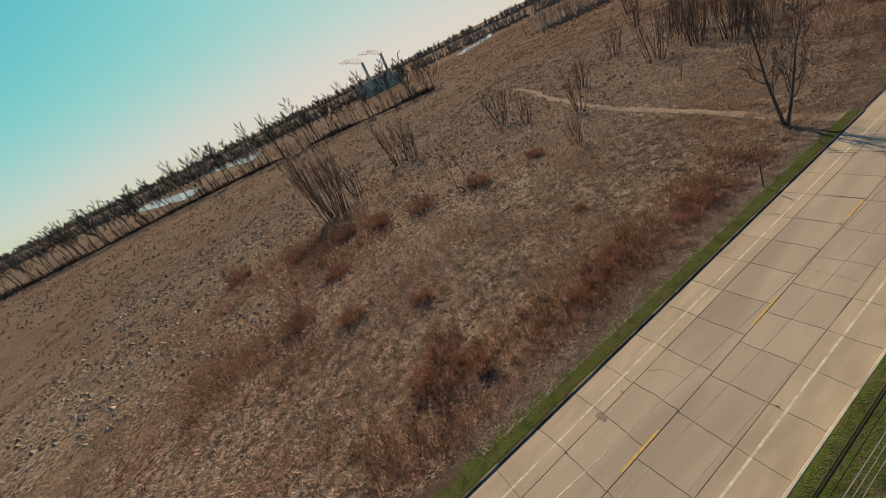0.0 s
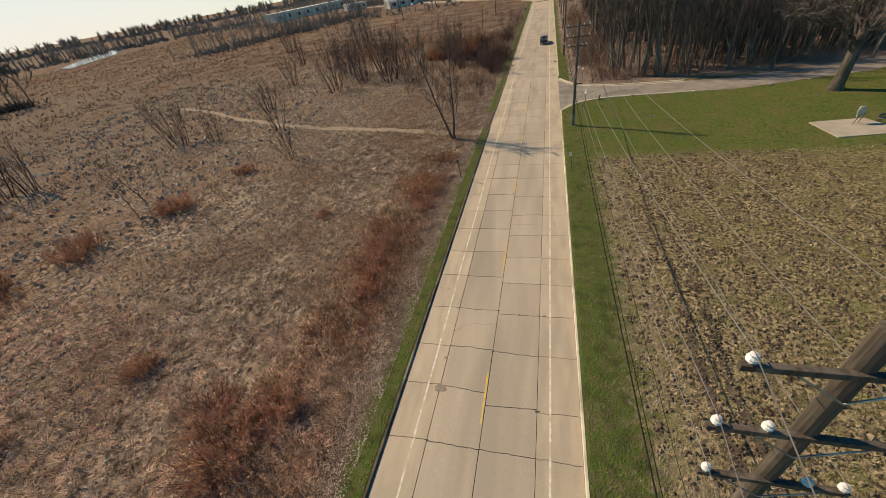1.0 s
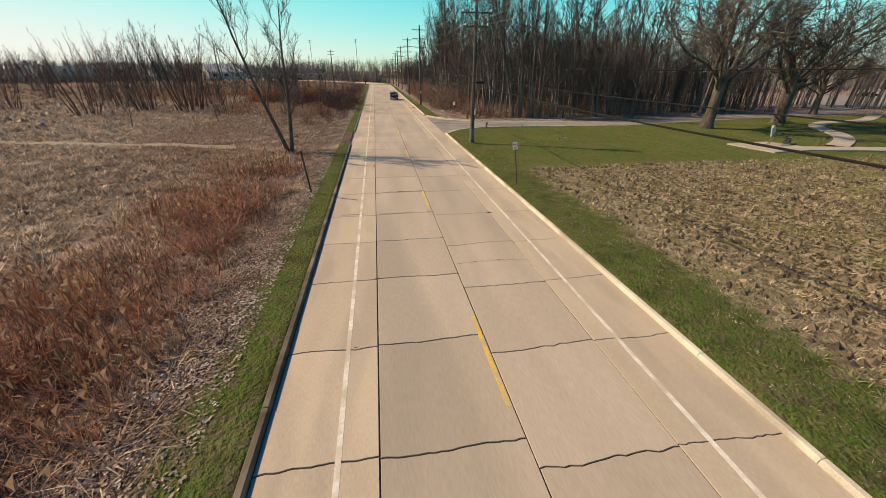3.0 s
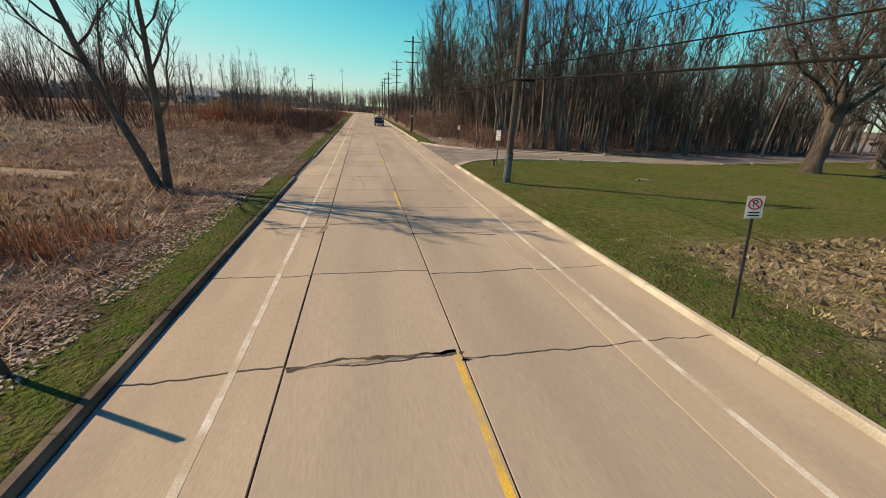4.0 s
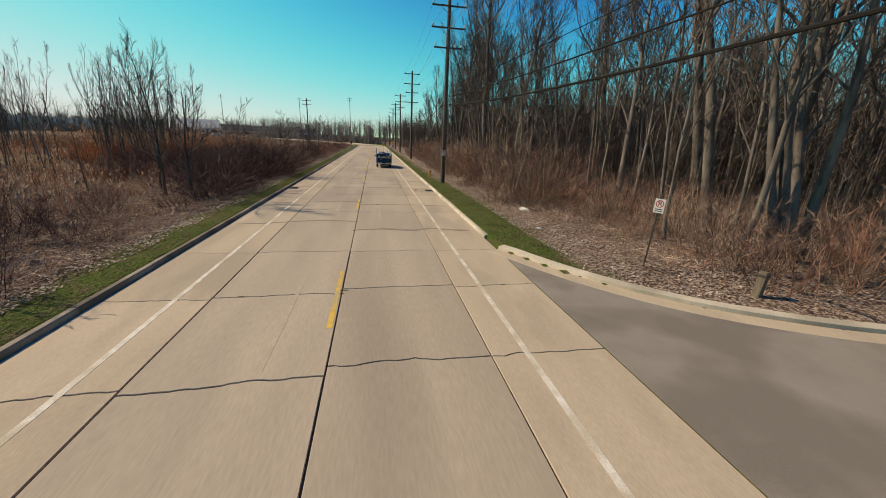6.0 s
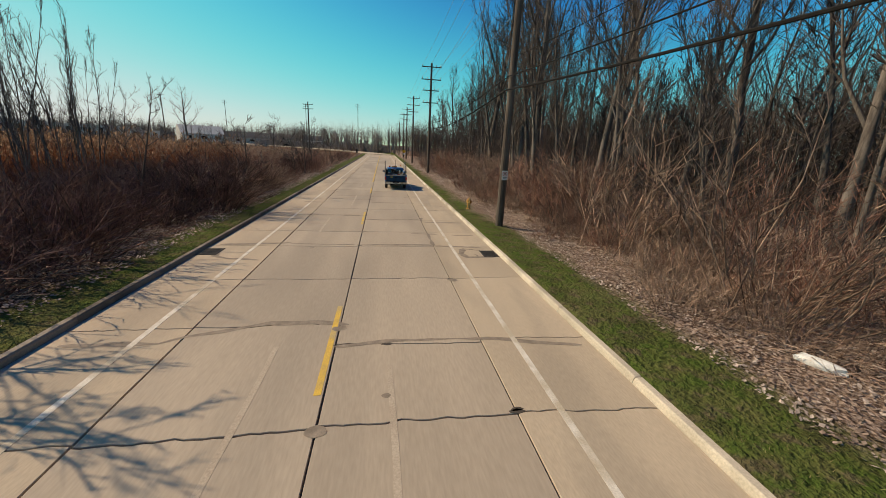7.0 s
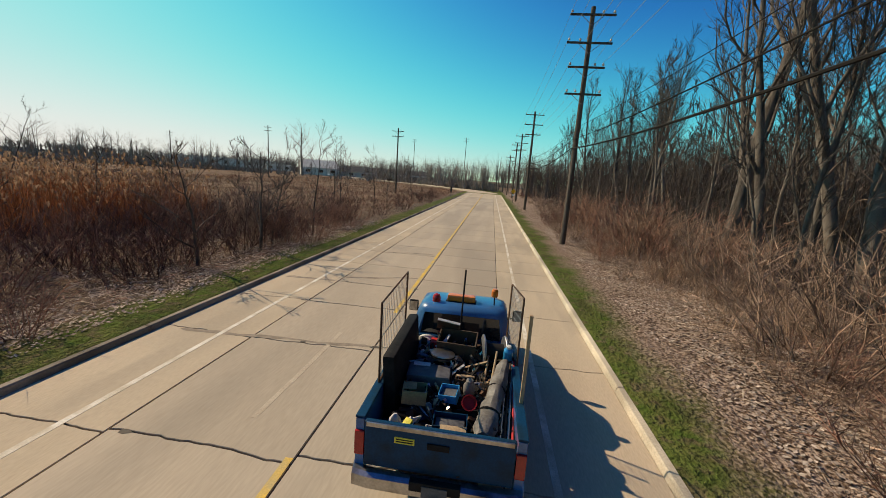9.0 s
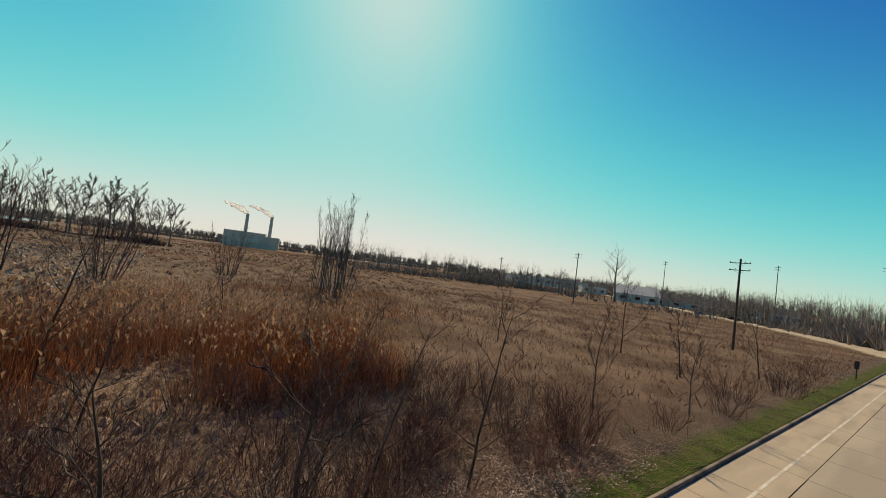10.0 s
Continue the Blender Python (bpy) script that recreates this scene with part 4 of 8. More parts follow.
TARP = mat("grey_tarp", (0.24, 0.225, 0.20), (0.13, 0.12, 0.105), 5, 25, rough=0.8, bump=0.5, depth=0.02)
RED_PLASTIC = mat("red_plastic", (0.55, 0.035, 0.03), (0.45, 0.028, 0.025), 6, 50, rough=0.4, bump=0.05)
BLUE_PLASTIC = mat("bright_blue_plastic", (0.02, 0.27, 0.55), (0.018, 0.22, 0.48), 6, 50, rough=0.35, bump=0.05)
YELLOW = mat("yellow_sticker", (0.75, 0.66, 0.08), (0.66, 0.58, 0.07), 8, 50, rough=0.6, bump=0.05)
DARK_GLASS = mat("tinted_glass", (0.010, 0.012, 0.014), (0.014, 0.016, 0.018), 3, 30, rough=0.06, bump=0.0, spec=0.7)


def loft(bm, sections, closed=True, caps=True):
    """Skins a row of rings that have the same number of points."""
    rings = [[bm.verts.new(p) for p in s] for s in sections]
    n = len(rings[0])
    for a, b in zip(rings, rings[1:]):
        for k in range(n if closed else n - 1):
            bm.faces.new((a[k], a[(k + 1) % n], b[(k + 1) % n], b[k]))
    if caps:
        bm.faces.new(rings[0][::-1])
        bm.faces.new(rings[-1])
    bmesh.ops.recalc_face_normals(bm, faces=bm.faces[:])
    return bm


def smooth(ob, angle=40):
    me = ob.data
    me.polygons.foreach_set("use_smooth", [True] * len(me.polygons))
    me.set_sharp_from_angle(angle=radians(angle))
    return ob


def body_ring(y, w, low, top, r=0.12):
    """A cross section of the body: straight flanks with a crease, rounded shoulders."""
    half = [(w - 0.05, low), (w, low + 0.12), (w + 0.015, (low + top) / 2), (w - 0.01, top - r), (w - 0.05, top - 0.03), (w - r, top)]
    return [(x, y, z) for x, z in half] + [(-x, y, z) for x, z in half[::-1]]


def arch_side(s, y0, y1, low, top, cy, r):
    """Side panel of the bed with its wheel opening."""
    bm = bmesh.new()
    pts = [(y0, low + 0.08)]
    for k in range(13):
        a = math.pi - math.pi * k / 12
        pts.append((cy + r * math.cos(a), max(0.40 + r * math.sin(a), low)))
    pts += [(y1, low), (y1, top), ((y0 + y1) / 2, top + 0.01), (y0, top)]
    offs = ((0.985, 0.0), (1.015, 0.0), (0.99, 0.0))
    outer = [(s * (1.0 + 0.018 * math.sin(math.pi * (z - low) / (top - low))), y, z) for y, z in pts]
    inner = [(s * 0.90, y, z) for y, z in pts]
    a, b = [bm.verts.new(p) for p in outer], [bm.verts.new(p) for p in inner]
    bm.faces.new(a)
    bm.faces.new(b[::-1])
    for k in range(len(a)):
        bm.faces.new((a[k], b[k], b[(k + 1) % len(a)], a[(k + 1) % len(a)]))
    bmesh.ops.recalc_face_normals(bm, faces=bm.faces[:])
    bmesh.ops.triangulate(bm, faces=[f for f in bm.faces if len(f.verts) > 4])
    return bm


def wheel(parent, x, y):
    s = 1 if x > 0 else -1
    m = Matrix.Translation((x, y, 0.39)) @ Matrix.Rotation(radians(90 * s), 4, 'Y')
    bm = bmesh.new()
    lathe(bm, [(0.24, -0.12), (0.34, -0.125), (0.375, -0.10), (0.39, -0.05), (0.39, 0.05), (0.375, 0.10), (0.34, 0.125), (0.24, 0.12)], 24, m)
    w = new("wheel")
    w.parent = parent
    smooth(part("tyre", bm, RUBBER, w, "dusty black tyre"))
    bm = bmesh.new()
    lathe(bm, [(0.235, 0.06), (0.235, 0.11), (0.20, 0.10), (0.12, 0.06), (0.08, 0.09), (0.06, 0.12), (0.02, 0.125)], 16, m)
    smooth(part("rim", bm, CHROME, w, "worn steel rim"))


def wire_panel(parent, a, b, z0, z1, name, label):
    """An upright frame of square tube with thin wires, from a to b in plan."""
    a, b = Vector((*a, 0)), Vector((*b, 0))
    root = new(name)
    root.parent = parent
    tagged(root, label)
    up = Vector((0, 0, 1))
    for p in (a, b):
        part("post", rod(bmesh.new(), p + up * (z0 - 0.4), p + up * z1, 0.017, 5), RUST, root)
    for z in (z0, z1):
        part("rail", rod(bmesh.new(), a + up * z, b + up * z, 0.014, 5), RUST, root)
    n = 16
    for k in range(1, n):
        p = a.lerp(b, k / n)
        part("wire", rod(bmesh.new(), p + up * z0, p + up * z1, 0.0035, 3), STEEL, root)
    for k in range(1, 9):
        z = z0 + (z1 - z0) * k / 9
        part("wire", rod(bmesh.new(), a + up * z, b + up * z, 0.003, 3), STEEL, root)


def build_truck(x, y):
    truck = tagged(new("pickup_truck"), "weathered blue pickup truck with an overloaded open bed on the road", "truck")
    truck.matrix_world = pose(x, y, 0.0)
    # nose and cab below the windows
    bm = bmesh.new()
    loft(bm, [body_ring(2.72, 0.985, 0.42, 1.24), body_ring(3.4, 1.0, 0.42, 1.25), body_ring(4.05, 0.995, 0.42, 1.24), body_ring(4.3, 0.985, 0.45, 1.21, 0.16),
              body_ring(5.0, 0.965, 0.5, 1.15, 0.2), body_ring(5.45, 0.93, 0.5, 1.06, 0.24), body_ring(5.62, 0.86, 0.52, 0.94, 0.24)])
    smooth(part("body", bm, BLUE, truck))
    bm = bmesh.new()
    loft(bm, [[(-0.34, 4.35, 1.205), (0.34, 4.35, 1.205), (0.34, 4.35, 1.23), (-0.34, 4.35, 1.23)], [(-0.28, 5.35, 1.09), (0.28, 5.35, 1.09), (0.28, 5.35, 1.125), (-0.28, 5.35, 1.125)]])
    part("bonnet_rise", bm, BLUE, truck)

    def cab_ring(z, y0, y1, w, r=0.14):
        return [(w - r, y0, z), (w, y0 + r, z), (w, y1 - r, z), (w - r, y1, z), (r - w, y1, z), (-w, y1 - r, z), (-w, y0 + r, z), (r - w, y0, z)]
    bm = bmesh.new()
    loft(bm, [cab_ring(1.22, 2.74, 4.28, 0.95), cab_ring(1.5, 2.78, 4.02, 0.89), cab_ring(1.76, 2.82, 3.80, 0.825), cab_ring(1.83, 2.88, 3.74, 0.78, 0.16), cab_ring(1.855, 3.0, 3.62, 0.66, 0.16)])
    smooth(part("cab", bm, BLUE, truck))
    bm = bmesh.new()
    loft(bm, [[(-0.74, 2.745, 1.33), (0.74, 2.745, 1.33), (0.74, 2.765, 1.33), (-0.74, 2.765, 1.33)], [(-0.69, 2.805, 1.71), (0.69, 2.805, 1.71), (0.69, 2.83, 1.71), (-0.69, 2.83, 1.71)]])
    part("rear_window", bm, DARK_GLASS, truck, "dark tinted rear window")
    bm = bmesh.new()
    loft(bm, [[(-0.78, 4.27, 1.28), (0.78, 4.27, 1.28), (0.78, 4.23, 1.28), (-0.78, 4.23, 1.28)], [(-0.68, 3.85, 1.75), (0.68, 3.85, 1.75), (0.68, 3.80, 1.75), (-0.68, 3.80, 1.75)]])
    part("windscreen", bm, DARK_GLASS, truck, "dark tinted windscreen")
    for s in (-1, 1):
        bm = bmesh.new()
        loft(bm, [[(s * 0.945, 3.0, 1.3), (s * 0.945, 4.0, 1.3), (s * 0.92, 4.0, 1.3), (s * 0.92, 3.0, 1.3)], [(s * 0.845, 3.02, 1.72), (s * 0.845, 3.72, 1.72), (s * 0.82, 3.72, 1.72), (s * 0.82, 3.02, 1.72)]])
        part("side_window", bm, DARK_GLASS, truck)
        bm = arch_side(s, 0.12, 2.68, 0.52, 1.32, 1.35, 0.47)
        smooth(part("bed_side", bm, BLUE, truck), 30)
        bm = bmesh.new()
        box(bm, s * 0.955 - 0.06, s * 0.955 + 0.06, 0.13, 2.68, 1.315, 1.35, bevel=0.012)
        part("bed_rail", bm, NAVY, truck)
        bm = bmesh.new()
        box(bm, s * 0.95 - 0.06, s * 0.95 + 0.06, 0.085, 0.16, 0.86, 1.18, bevel=0.02)
        part("tail_light", bm, RED_LENS, truck, "red tail light")
        mirror = part("mirror", box(bmesh.new(), s * 1.12 - 0.10, s * 1.12 + 0.10, 3.92, 4.0, 1.28, 1.52, bevel=0.03), BLACK, truck)
        part("mirror_arm", rod(bmesh.new(), (s * 0.94, 3.98, 1.3), (s * 1.06, 3.96, 1.36), 0.015), BLACK, mirror)
        part("mirror_glass", box(bmesh.new(), s * 1.12 - 0.08, s * 1.12 + 0.08, 3.914, 3.919, 1.30, 1.50), CHROME, mirror)
        for wy in (1.35, 4.85):
            wheel(truck, s * 0.86, wy)
        part("headlight", box(bmesh.new(), s * 0.66 - 0.14, s * 0.66 + 0.14, 5.55, 5.63, 0.74, 0.90, bevel=0.02), WHITE, truck, "pale headlight")
    part("bed_floor", box(bmesh.new(), -0.9, 0.9, 0.16, 2.7, 0.74, 0.80, bevel=0.008), NAVY, truck)
    part("bulkhead", box(bmesh.new(), -0.92, 0.92, 2.62, 2.69, 0.72, 1.34, bevel=0.012), NAVY, truck)
    gate = part("tailgate", box(bmesh.new(), -0.885, 0.885, 0.085, 0.15, 0.74, 1.33, bevel=0.02), NAVY, truck, "dark scuffed blue tailgate")
    part("gate_ridge", box(bmesh.new(), -0.86, 0.86, 0.07, 0.09, 1.27, 1.325, bevel=0.006), CHROME, gate, "worn bare-metal top edge")
    part("gate_handle", box(bmesh.new(), -0.13, 0.13, 0.07, 0.09, 1.08, 1.16, bevel=0.008), BLACK, gate)
    sticker = part("bumper_sticker", box(bmesh.new(), -0.52, -0.28, 0.079, 0.086, 1.10, 1.18), YELLOW, gate, "small yellow sticker")
    for k in range(2):
        part("lettering_bar", box(bmesh.new(), -0.50, -0.30, 0.076, 0.079, 1.118 + 0.03 * k, 1.132 + 0.03 * k), BLACK, sticker)
    bm = bmesh.new()
    loft(bm, [[(x0, y0 + dy, z) for z, dy in ((0.50, 0.02), (0.53, -0.03), (0.68, -0.03), (0.71, 0.02), (0.71, 0.10), (0.50, 0.10))] for x0, y0 in ((-1.03, 0.16), (-1.0, 0.03), (-0.8, 0.0), (-0.3, 0.0), (0.3, 0.0), (0.8, 0.0), (1.0, 0.03), (1.03, 0.16))])
    bumper = part("rear_bumper", bm, CHROME, truck, "dented chrome rear bumper")
    part("step_pad", box(bmesh.new(), -0.3, 0.3, -0.036, 0.05, 0.60, 0.72, bevel=0.01), BLACK, bumper)
    part("number_plate", box(bmesh.new(), -0.15, 0.15, -0.048, -0.037, 0.55, 0.69, bevel=0.004), GREY, bumper, "dirty number plate")
    part("hitch", lathe(bmesh.new(), [(0.03, 0.40), (0.03, 0.48), (0.05, 0.5), (0.05, 0.56), (0.02, 0.58)], 10, Matrix.Translation((0, -0.12, 0))), STEEL, truck)
    part("hitch_bar", box(bmesh.new(), -0.035, 0.035, -0.16, 0.4, 0.40, 0.46), RUST, truck)
    part("chassis", box(bmesh.new(), -0.5, 0.5, 0.3, 5.3, 0.38, 0.60), BLACK, truck)
    part("front_bumper", box(bmesh.new(), -0.97, 0.97, 5.58, 5.72, 0.46, 0.66, bevel=0.03), CHROME, truck)
    part("grille", box(bmesh.new(), -0.45, 0.45, 5.58, 5.64, 0.68, 0.92, bevel=0.02), BLACK, truck)
    part("door_line", box(bmesh.new(), -1.012, -1.0, 2.98, 2.995, 0.6, 1.2), BLACK, truck)
    # lamps on the roof
    bar = part("light_bar", box(bmesh.new(), -0.32, 0.22, 3.12, 3.30, 1.86, 1.98, bevel=0.035), AMBER, truck, "orange warning light bar")
    part("light_bar_base", box(bmesh.new(), -0.34, 0.24, 3.10, 3.32, 1.835, 1.865), BLACK, bar)
    part("red_beacon", lathe(bmesh.new(), [(0.075, 1.82), (0.08, 1.86), (0.08, 1.93), (0.06, 1.98), (0.02, 2.0)], 14, Matrix.Translation((-0.52, 3.08, 0))), RED_LENS, truck, "round red warning lamp")
    part("amber_beacon", lathe(bmesh.new(), [(0.05, 1.98), (0.065, 2.0), (0.065, 2.10), (0.04, 2.14)], 14, Matrix.Translation((0.58, 3.3, 0))), AMBER, truck, "amber warning lamp on a stalk")
    part("beacon_stalk", rod(bmesh.new(), (0.60, 2.66, 1.3), (0.58, 3.3, 1.98), 0.012), BLACK, truck)
    part("whip_aerial", rod(bmesh.new(), (0.0, 2.64, 1.3), (0.02, 2.66, 2.62), 0.016), BLACK, truck)
    wire_panel(truck, (-0.96, 0.88), (-1.0, 2.58), 1.36, 2.50, "stake_panel", "tall rusty wire-mesh side panel")
    wire_panel(truck, (0.98, 1.86), (0.84, 2.6), 1.36, 2.46, "stake_panel", "tall rusty wire-mesh side panel")
    part("wooden_stake", box(bmesh.new(), 0.955, 1.0, 0.84, 0.9, 0.82, 2.56, bevel=0.006), TAN_WOOD, truck)
    return truck


truck = build_truck(2.15, 102.52)
BED = truck.matrix_world.copy()


def load(name, label, category, *pieces):
    """A thing lying in the bed: pieces of (part name, bmesh, material)."""
    root = tagged(new(name), label, category, "load of the truck")
    root.matrix_world = BED
    for n, bm, m in pieces:
        smooth(part(n, bm, m, root), 35)
    return root


def tilted(x, y, z, rx=0, ry=0, rz=0):
    return pose(x, y, z, rx, ry, rz)


def open_box(w, d, h, t, m):
    bm = bmesh.new()
    box(bm, -w / 2, w / 2, -d / 2, d / 2, 0, t, m)
    box(bm, -w / 2, w / 2, -d / 2, -d / 2 + t, t, h, m)
    box(bm, -w / 2, w / 2, d / 2 - t, d / 2, t, h, m)
    box(bm, -w / 2, -w / 2 + t, -d / 2 + t, d / 2 - t, t, h, m)
    box(bm, w / 2 - t, w / 2, -d / 2 + t, d / 2 - t, t, h, m)
    return bm


load("foam_mattress", "black folded mattress standing on edge in the truck bed", "mattress",
     ("pad", box(bmesh.new(), -0.09, 0.09, -0.85, 0.85, 0, 0.95, tilted(-0.78, 1.72, 0.80, 0, -4, 0), 0.05), BLACK))
load("plastic_tub", "white round plastic lid and tub in the truck bed", "tub",
     ("tub", lathe(bmesh.new(), [(0.15, 0), (0.17, 0.3), (0.185, 0.31), (0.185, 0.34), (0.16, 0.355), (0.02, 0.36)], 20, tilted(-0.56, 2.36, 1.05, -55, 0, 0)), WHITE))
load("petrol_can", "small red plastic petrol can in the truck bed", "can",
     ("can", box(bmesh.new(), -0.13, 0.13, -0.1, 0.1, 0, 0.28, tilted(-0.36, 2.42, 1.08), 0.03), RED_PLASTIC),
     ("spout", lathe(bmesh.new(), [(0.03, 0.28), (0.025, 0.34)], 8, tilted(-0.3, 2.42, 1.08)), BLACK))
load("storage_crate", "brown plastic crate standing open in the truck bed", "crate", ("crate", open_box(0.66, 0.4, 0.36, 0.02, tilted(0.0, 2.36, 1.18, 14, 0, -3)), CRATE))
load("metal_tray", "folded grey metal tray against the cab", "tray", ("tray", box(bmesh.new(), -0.2, 0.2, -0.01, 0.01, 0, 0.3, tilted(-0.22, 2.58, 1.5, 38, 8, 0), 0.004), CRATE),
     ("rim", box(bmesh.new(), -0.2, 0.2, -0.02, 0.02, 0.29, 0.31, tilted(-0.22, 2.58, 1.5, 38, 8, 0)), WHITE))
load("cable_reel", "black cable reel with steel flanges in the truck bed", "reel",
     ("drum", lathe(bmesh.new(), [(0.13, -0.16), (0.13, 0.16)], 16, tilted(0.62, 2.2, 1.38, 0, 90, 8)), BLACK),
     ("flange", lathe(bmesh.new(), [(0.26, 0.16), (0.27, 0.17), (0.27, 0.19), (0.25, 0.20), (0.05, 0.20)], 24, tilted(0.62, 2.2, 1.38, 0, 90, 8)), STEEL),
     ("flange", lathe(bmesh.new(), [(0.05, -0.20), (0.25, -0.20), (0.27, -0.19), (0.27, -0.17), (0.26, -0.16)], 24, tilted(0.62, 2.2, 1.38, 0, 90, 8)), STEEL))
load("tool_case", "grey plastic tool case with rounded lid in the truck bed", "tool case",
     ("case", box(bmesh.new(), -0.33, 0.33, -0.2, 0.2, 0, 0.30, tilted(-0.36, 1.52, 0.98, 0, 0, 4), 0.05), GREY),
     ("label_plate", box(bmesh.new(), -0.2, 0.06, -0.02, 0.09, 0.30, 0.306, tilted(-0.42, 1.62, 0.985, 0, 0, 4)), WHITE))
load("frying_pan", "round metal pan with a pale lid on the load", "pan",
     ("pan", lathe(bmesh.new(), [(0.12, 0), (0.18, 0.04), (0.2, 0.10), (0.21, 0.10), (0.205, 0.115), (0.03, 0.13)], 22, tilted(-0.22, 1.9, 1.27, -6, 4, 0)), CHROME),
     ("rim", lathe(bmesh.new(), [(0.195, 0.07), (0.215, 0.075), (0.215, 0.10), (0.195, 0.10)], 22, tilted(-0.22, 1.9, 1.27, -6, 4, 0)), BLACK))
load("cardboard_box", "tan cardboard box with open flaps in the truck bed", "box",
     ("box", open_box(0.34, 0.26, 0.2, 0.012, tilted(-0.48, 1.0, 1.08, 0, 3, 8)), CARDBOARD),
     ("flap", box(bmesh.new(), -0.17, 0.02, -0.13, 0.0, 0, 0.01, tilted(-0.48, 1.08, 1.29, 10, 0, 8)), CARDBOARD))
load("plastic_bin", "small clear blue plastic bin in the truck bed", "bin", ("bin", open_box(0.26, 0.22, 0.14, 0.01, tilted(0.02, 1.08, 1.14, 16, -6, -10)), BLUE_PLASTIC),
     ("liner", box(bmesh.new(), -0.1, 0.1, -0.08, 0.08, 0.02, 0.09, tilted(0.02, 1.08, 1.14, 16, -6, -10)), GREY))
load("glass_jar", "dusty brown glass jar in the truck bed", "jar", ("jar", lathe(bmesh.new(), [(0.06, 0), (0.085, 0.05), (0.09, 0.16), (0.06, 0.22), (0.05, 0.27), (0.03, 0.28)], 14, tilted(0.28, 1.24, 1.12, 12, 0, 0)), TARP))
load("plastic_scoop", "bright red plastic scoop in the truck bed", "scoop", ("scoop", lathe(bmesh.new(), [(0.07, 0), (0.1, 0.05), (0.105, 0.13), (0.095, 0.13), (0.085, 0.04)], 14, tilted(0.29, 0.9, 1.2, 50, 10, 0)), RED_PLASTIC))
load("spray_bottle", "bright blue bottle with a pale cap in the truck bed", "bottle",
     ("bottle", lathe(bmesh.new(), [(0.07, 0), (0.075, 0.02), (0.075, 0.19), (0.035, 0.24)], 14, tilted(0.84, 2.02, 1.36, 18, 0, 0)), BLUE_PLASTIC),
     ("cap", lathe(bmesh.new(), [(0.036, 0.235), (0.036, 0.28), (0.02, 0.285)], 10, tilted(0.84, 2.02, 1.36, 18, 0, 0)), WHITE))


def rolled_tarp():
    bm, pts = bmesh.new(), []
    a, b = Vector((0.5, 0.34, 1.12)), Vector((0.78, 1.78, 1.42))
    rr = random.Random(4)
    rings = []
    for k in range(10):
        c = a.lerp(b, k / 9)
        r = (0.10, 0.145, 0.15, 0.14, 0.11, 0.13, 0.125, 0.10, 0.105, 0.06)[k]
        rings.append([(c.x + r * math.cos(j * math.pi / 6) * rr.uniform(0.85, 1.12), c.y, c.z + r * math.sin(j * math.pi / 6) * rr.uniform(0.85, 1.12)) for j in range(12)])
    return loft(bm, rings)


load("rolled_tarp", "pale grey canvas roll tied with dark cord in the truck bed", "tarp", ("roll", rolled_tarp(), TARP),
     ("cord", lathe(bmesh.new(), [(0.15, -0.012), (0.158, 0), (0.15, 0.012)], 14, tilted(0.57, 0.72, 1.2, -72, 0, -10)), BLACK),
     ("cord", lathe(bmesh.new(), [(0.125, -0.012), (0.133, 0), (0.125, 0.012)], 14, tilted(0.66, 1.18, 1.29, -72, 0, -10)), BLACK))
for k, (x0, x1, m, label) in enumerate(((0.70, 0.90, STEEL, "long steel pipe lying in the truck bed"), (0.75, 0.95, RUST, "rusty iron rod lying in the truck bed"), (0.80, 0.98, STEEL, "long steel pipe lying in the truck bed"),
                                        (0.86, 1.0, RED_PLASTIC, "red-painted rod lying in the truck bed"), (0.66, 0.83, BLACK, "black pipe lying in the truck bed"))):
    load("pipe", label, "pipe", ("tube", rod(bmesh.new(), (x0, 0.22, 0.98 + 0.02 * k), (x1 - 0.06, 1.95, 1.36), 0.016, 8), m))
for x0, y0, z0, x1, y1, z1 in ((0.52, 0.9, 1.0, 0.66, 1.95, 1.5), (0.45, 1.2, 0.95, 0.55, 2.2, 1.42)):
    load("rake", "worn wooden tool handle in the truck bed", "tool handle", ("shaft", rod(bmesh.new(), (x0, y0, z0), (x1, y1, z1), 0.017, 8), TAN_WOOD))
load("white_stick", "white plastic pipe lying across the load", "pipe", ("tube", rod(bmesh.new(), (-0.6, 2.05, 1.28), (-0.22, 2.2, 1.33), 0.02, 8), WHITE))
load("timber_offcut", "short pale timber offcut by the tailgate", "timber", ("block", box(bmesh.new(), -0.16, 0.16, -0.05, 0.05, 0, 0.05, tilted(0.14, 0.34, 1.16, 0, 0, 2), 0.006), TAN_WOOD))
load("parts_bin", "dark blue-grey bin full of small parts by the tailgate", "bin", ("bin", open_box(0.44, 0.24, 0.16, 0.012, tilted(0.08, 0.6, 1.0, 12, 0, 2)), NAVY),
     ("filling", box(bmesh.new(), -0.19, 0.19, -0.09, 0.09, 0.02, 0.10, tilted(0.08, 0.6, 1.0, 12, 0, 2), 0.02), GREY))
load("white_sack", "crumpled white sack wedged by the tailgate", "sack", ("sack", loft(bmesh.new(), [[(-0.6 + r * math.cos(a), 0.42 + 0.6 * r * math.sin(a), z) for a in [i * math.pi / 4 for i in range(8)]] for r, z in ((0.10, 0.95), (0.12, 1.05), (0.07, 1.18), (0.02, 1.24))]), WHITE))
load("yellow_wedge", "yellow plastic wedge by the tailgate", "wedge", ("wedge", box(bmesh.new(), -0.05, 0.05, -0.09, 0.09, 0, 0.05, tilted(-0.43, 0.3, 1.17, 25, 0, -25), 0.01), YELLOW))
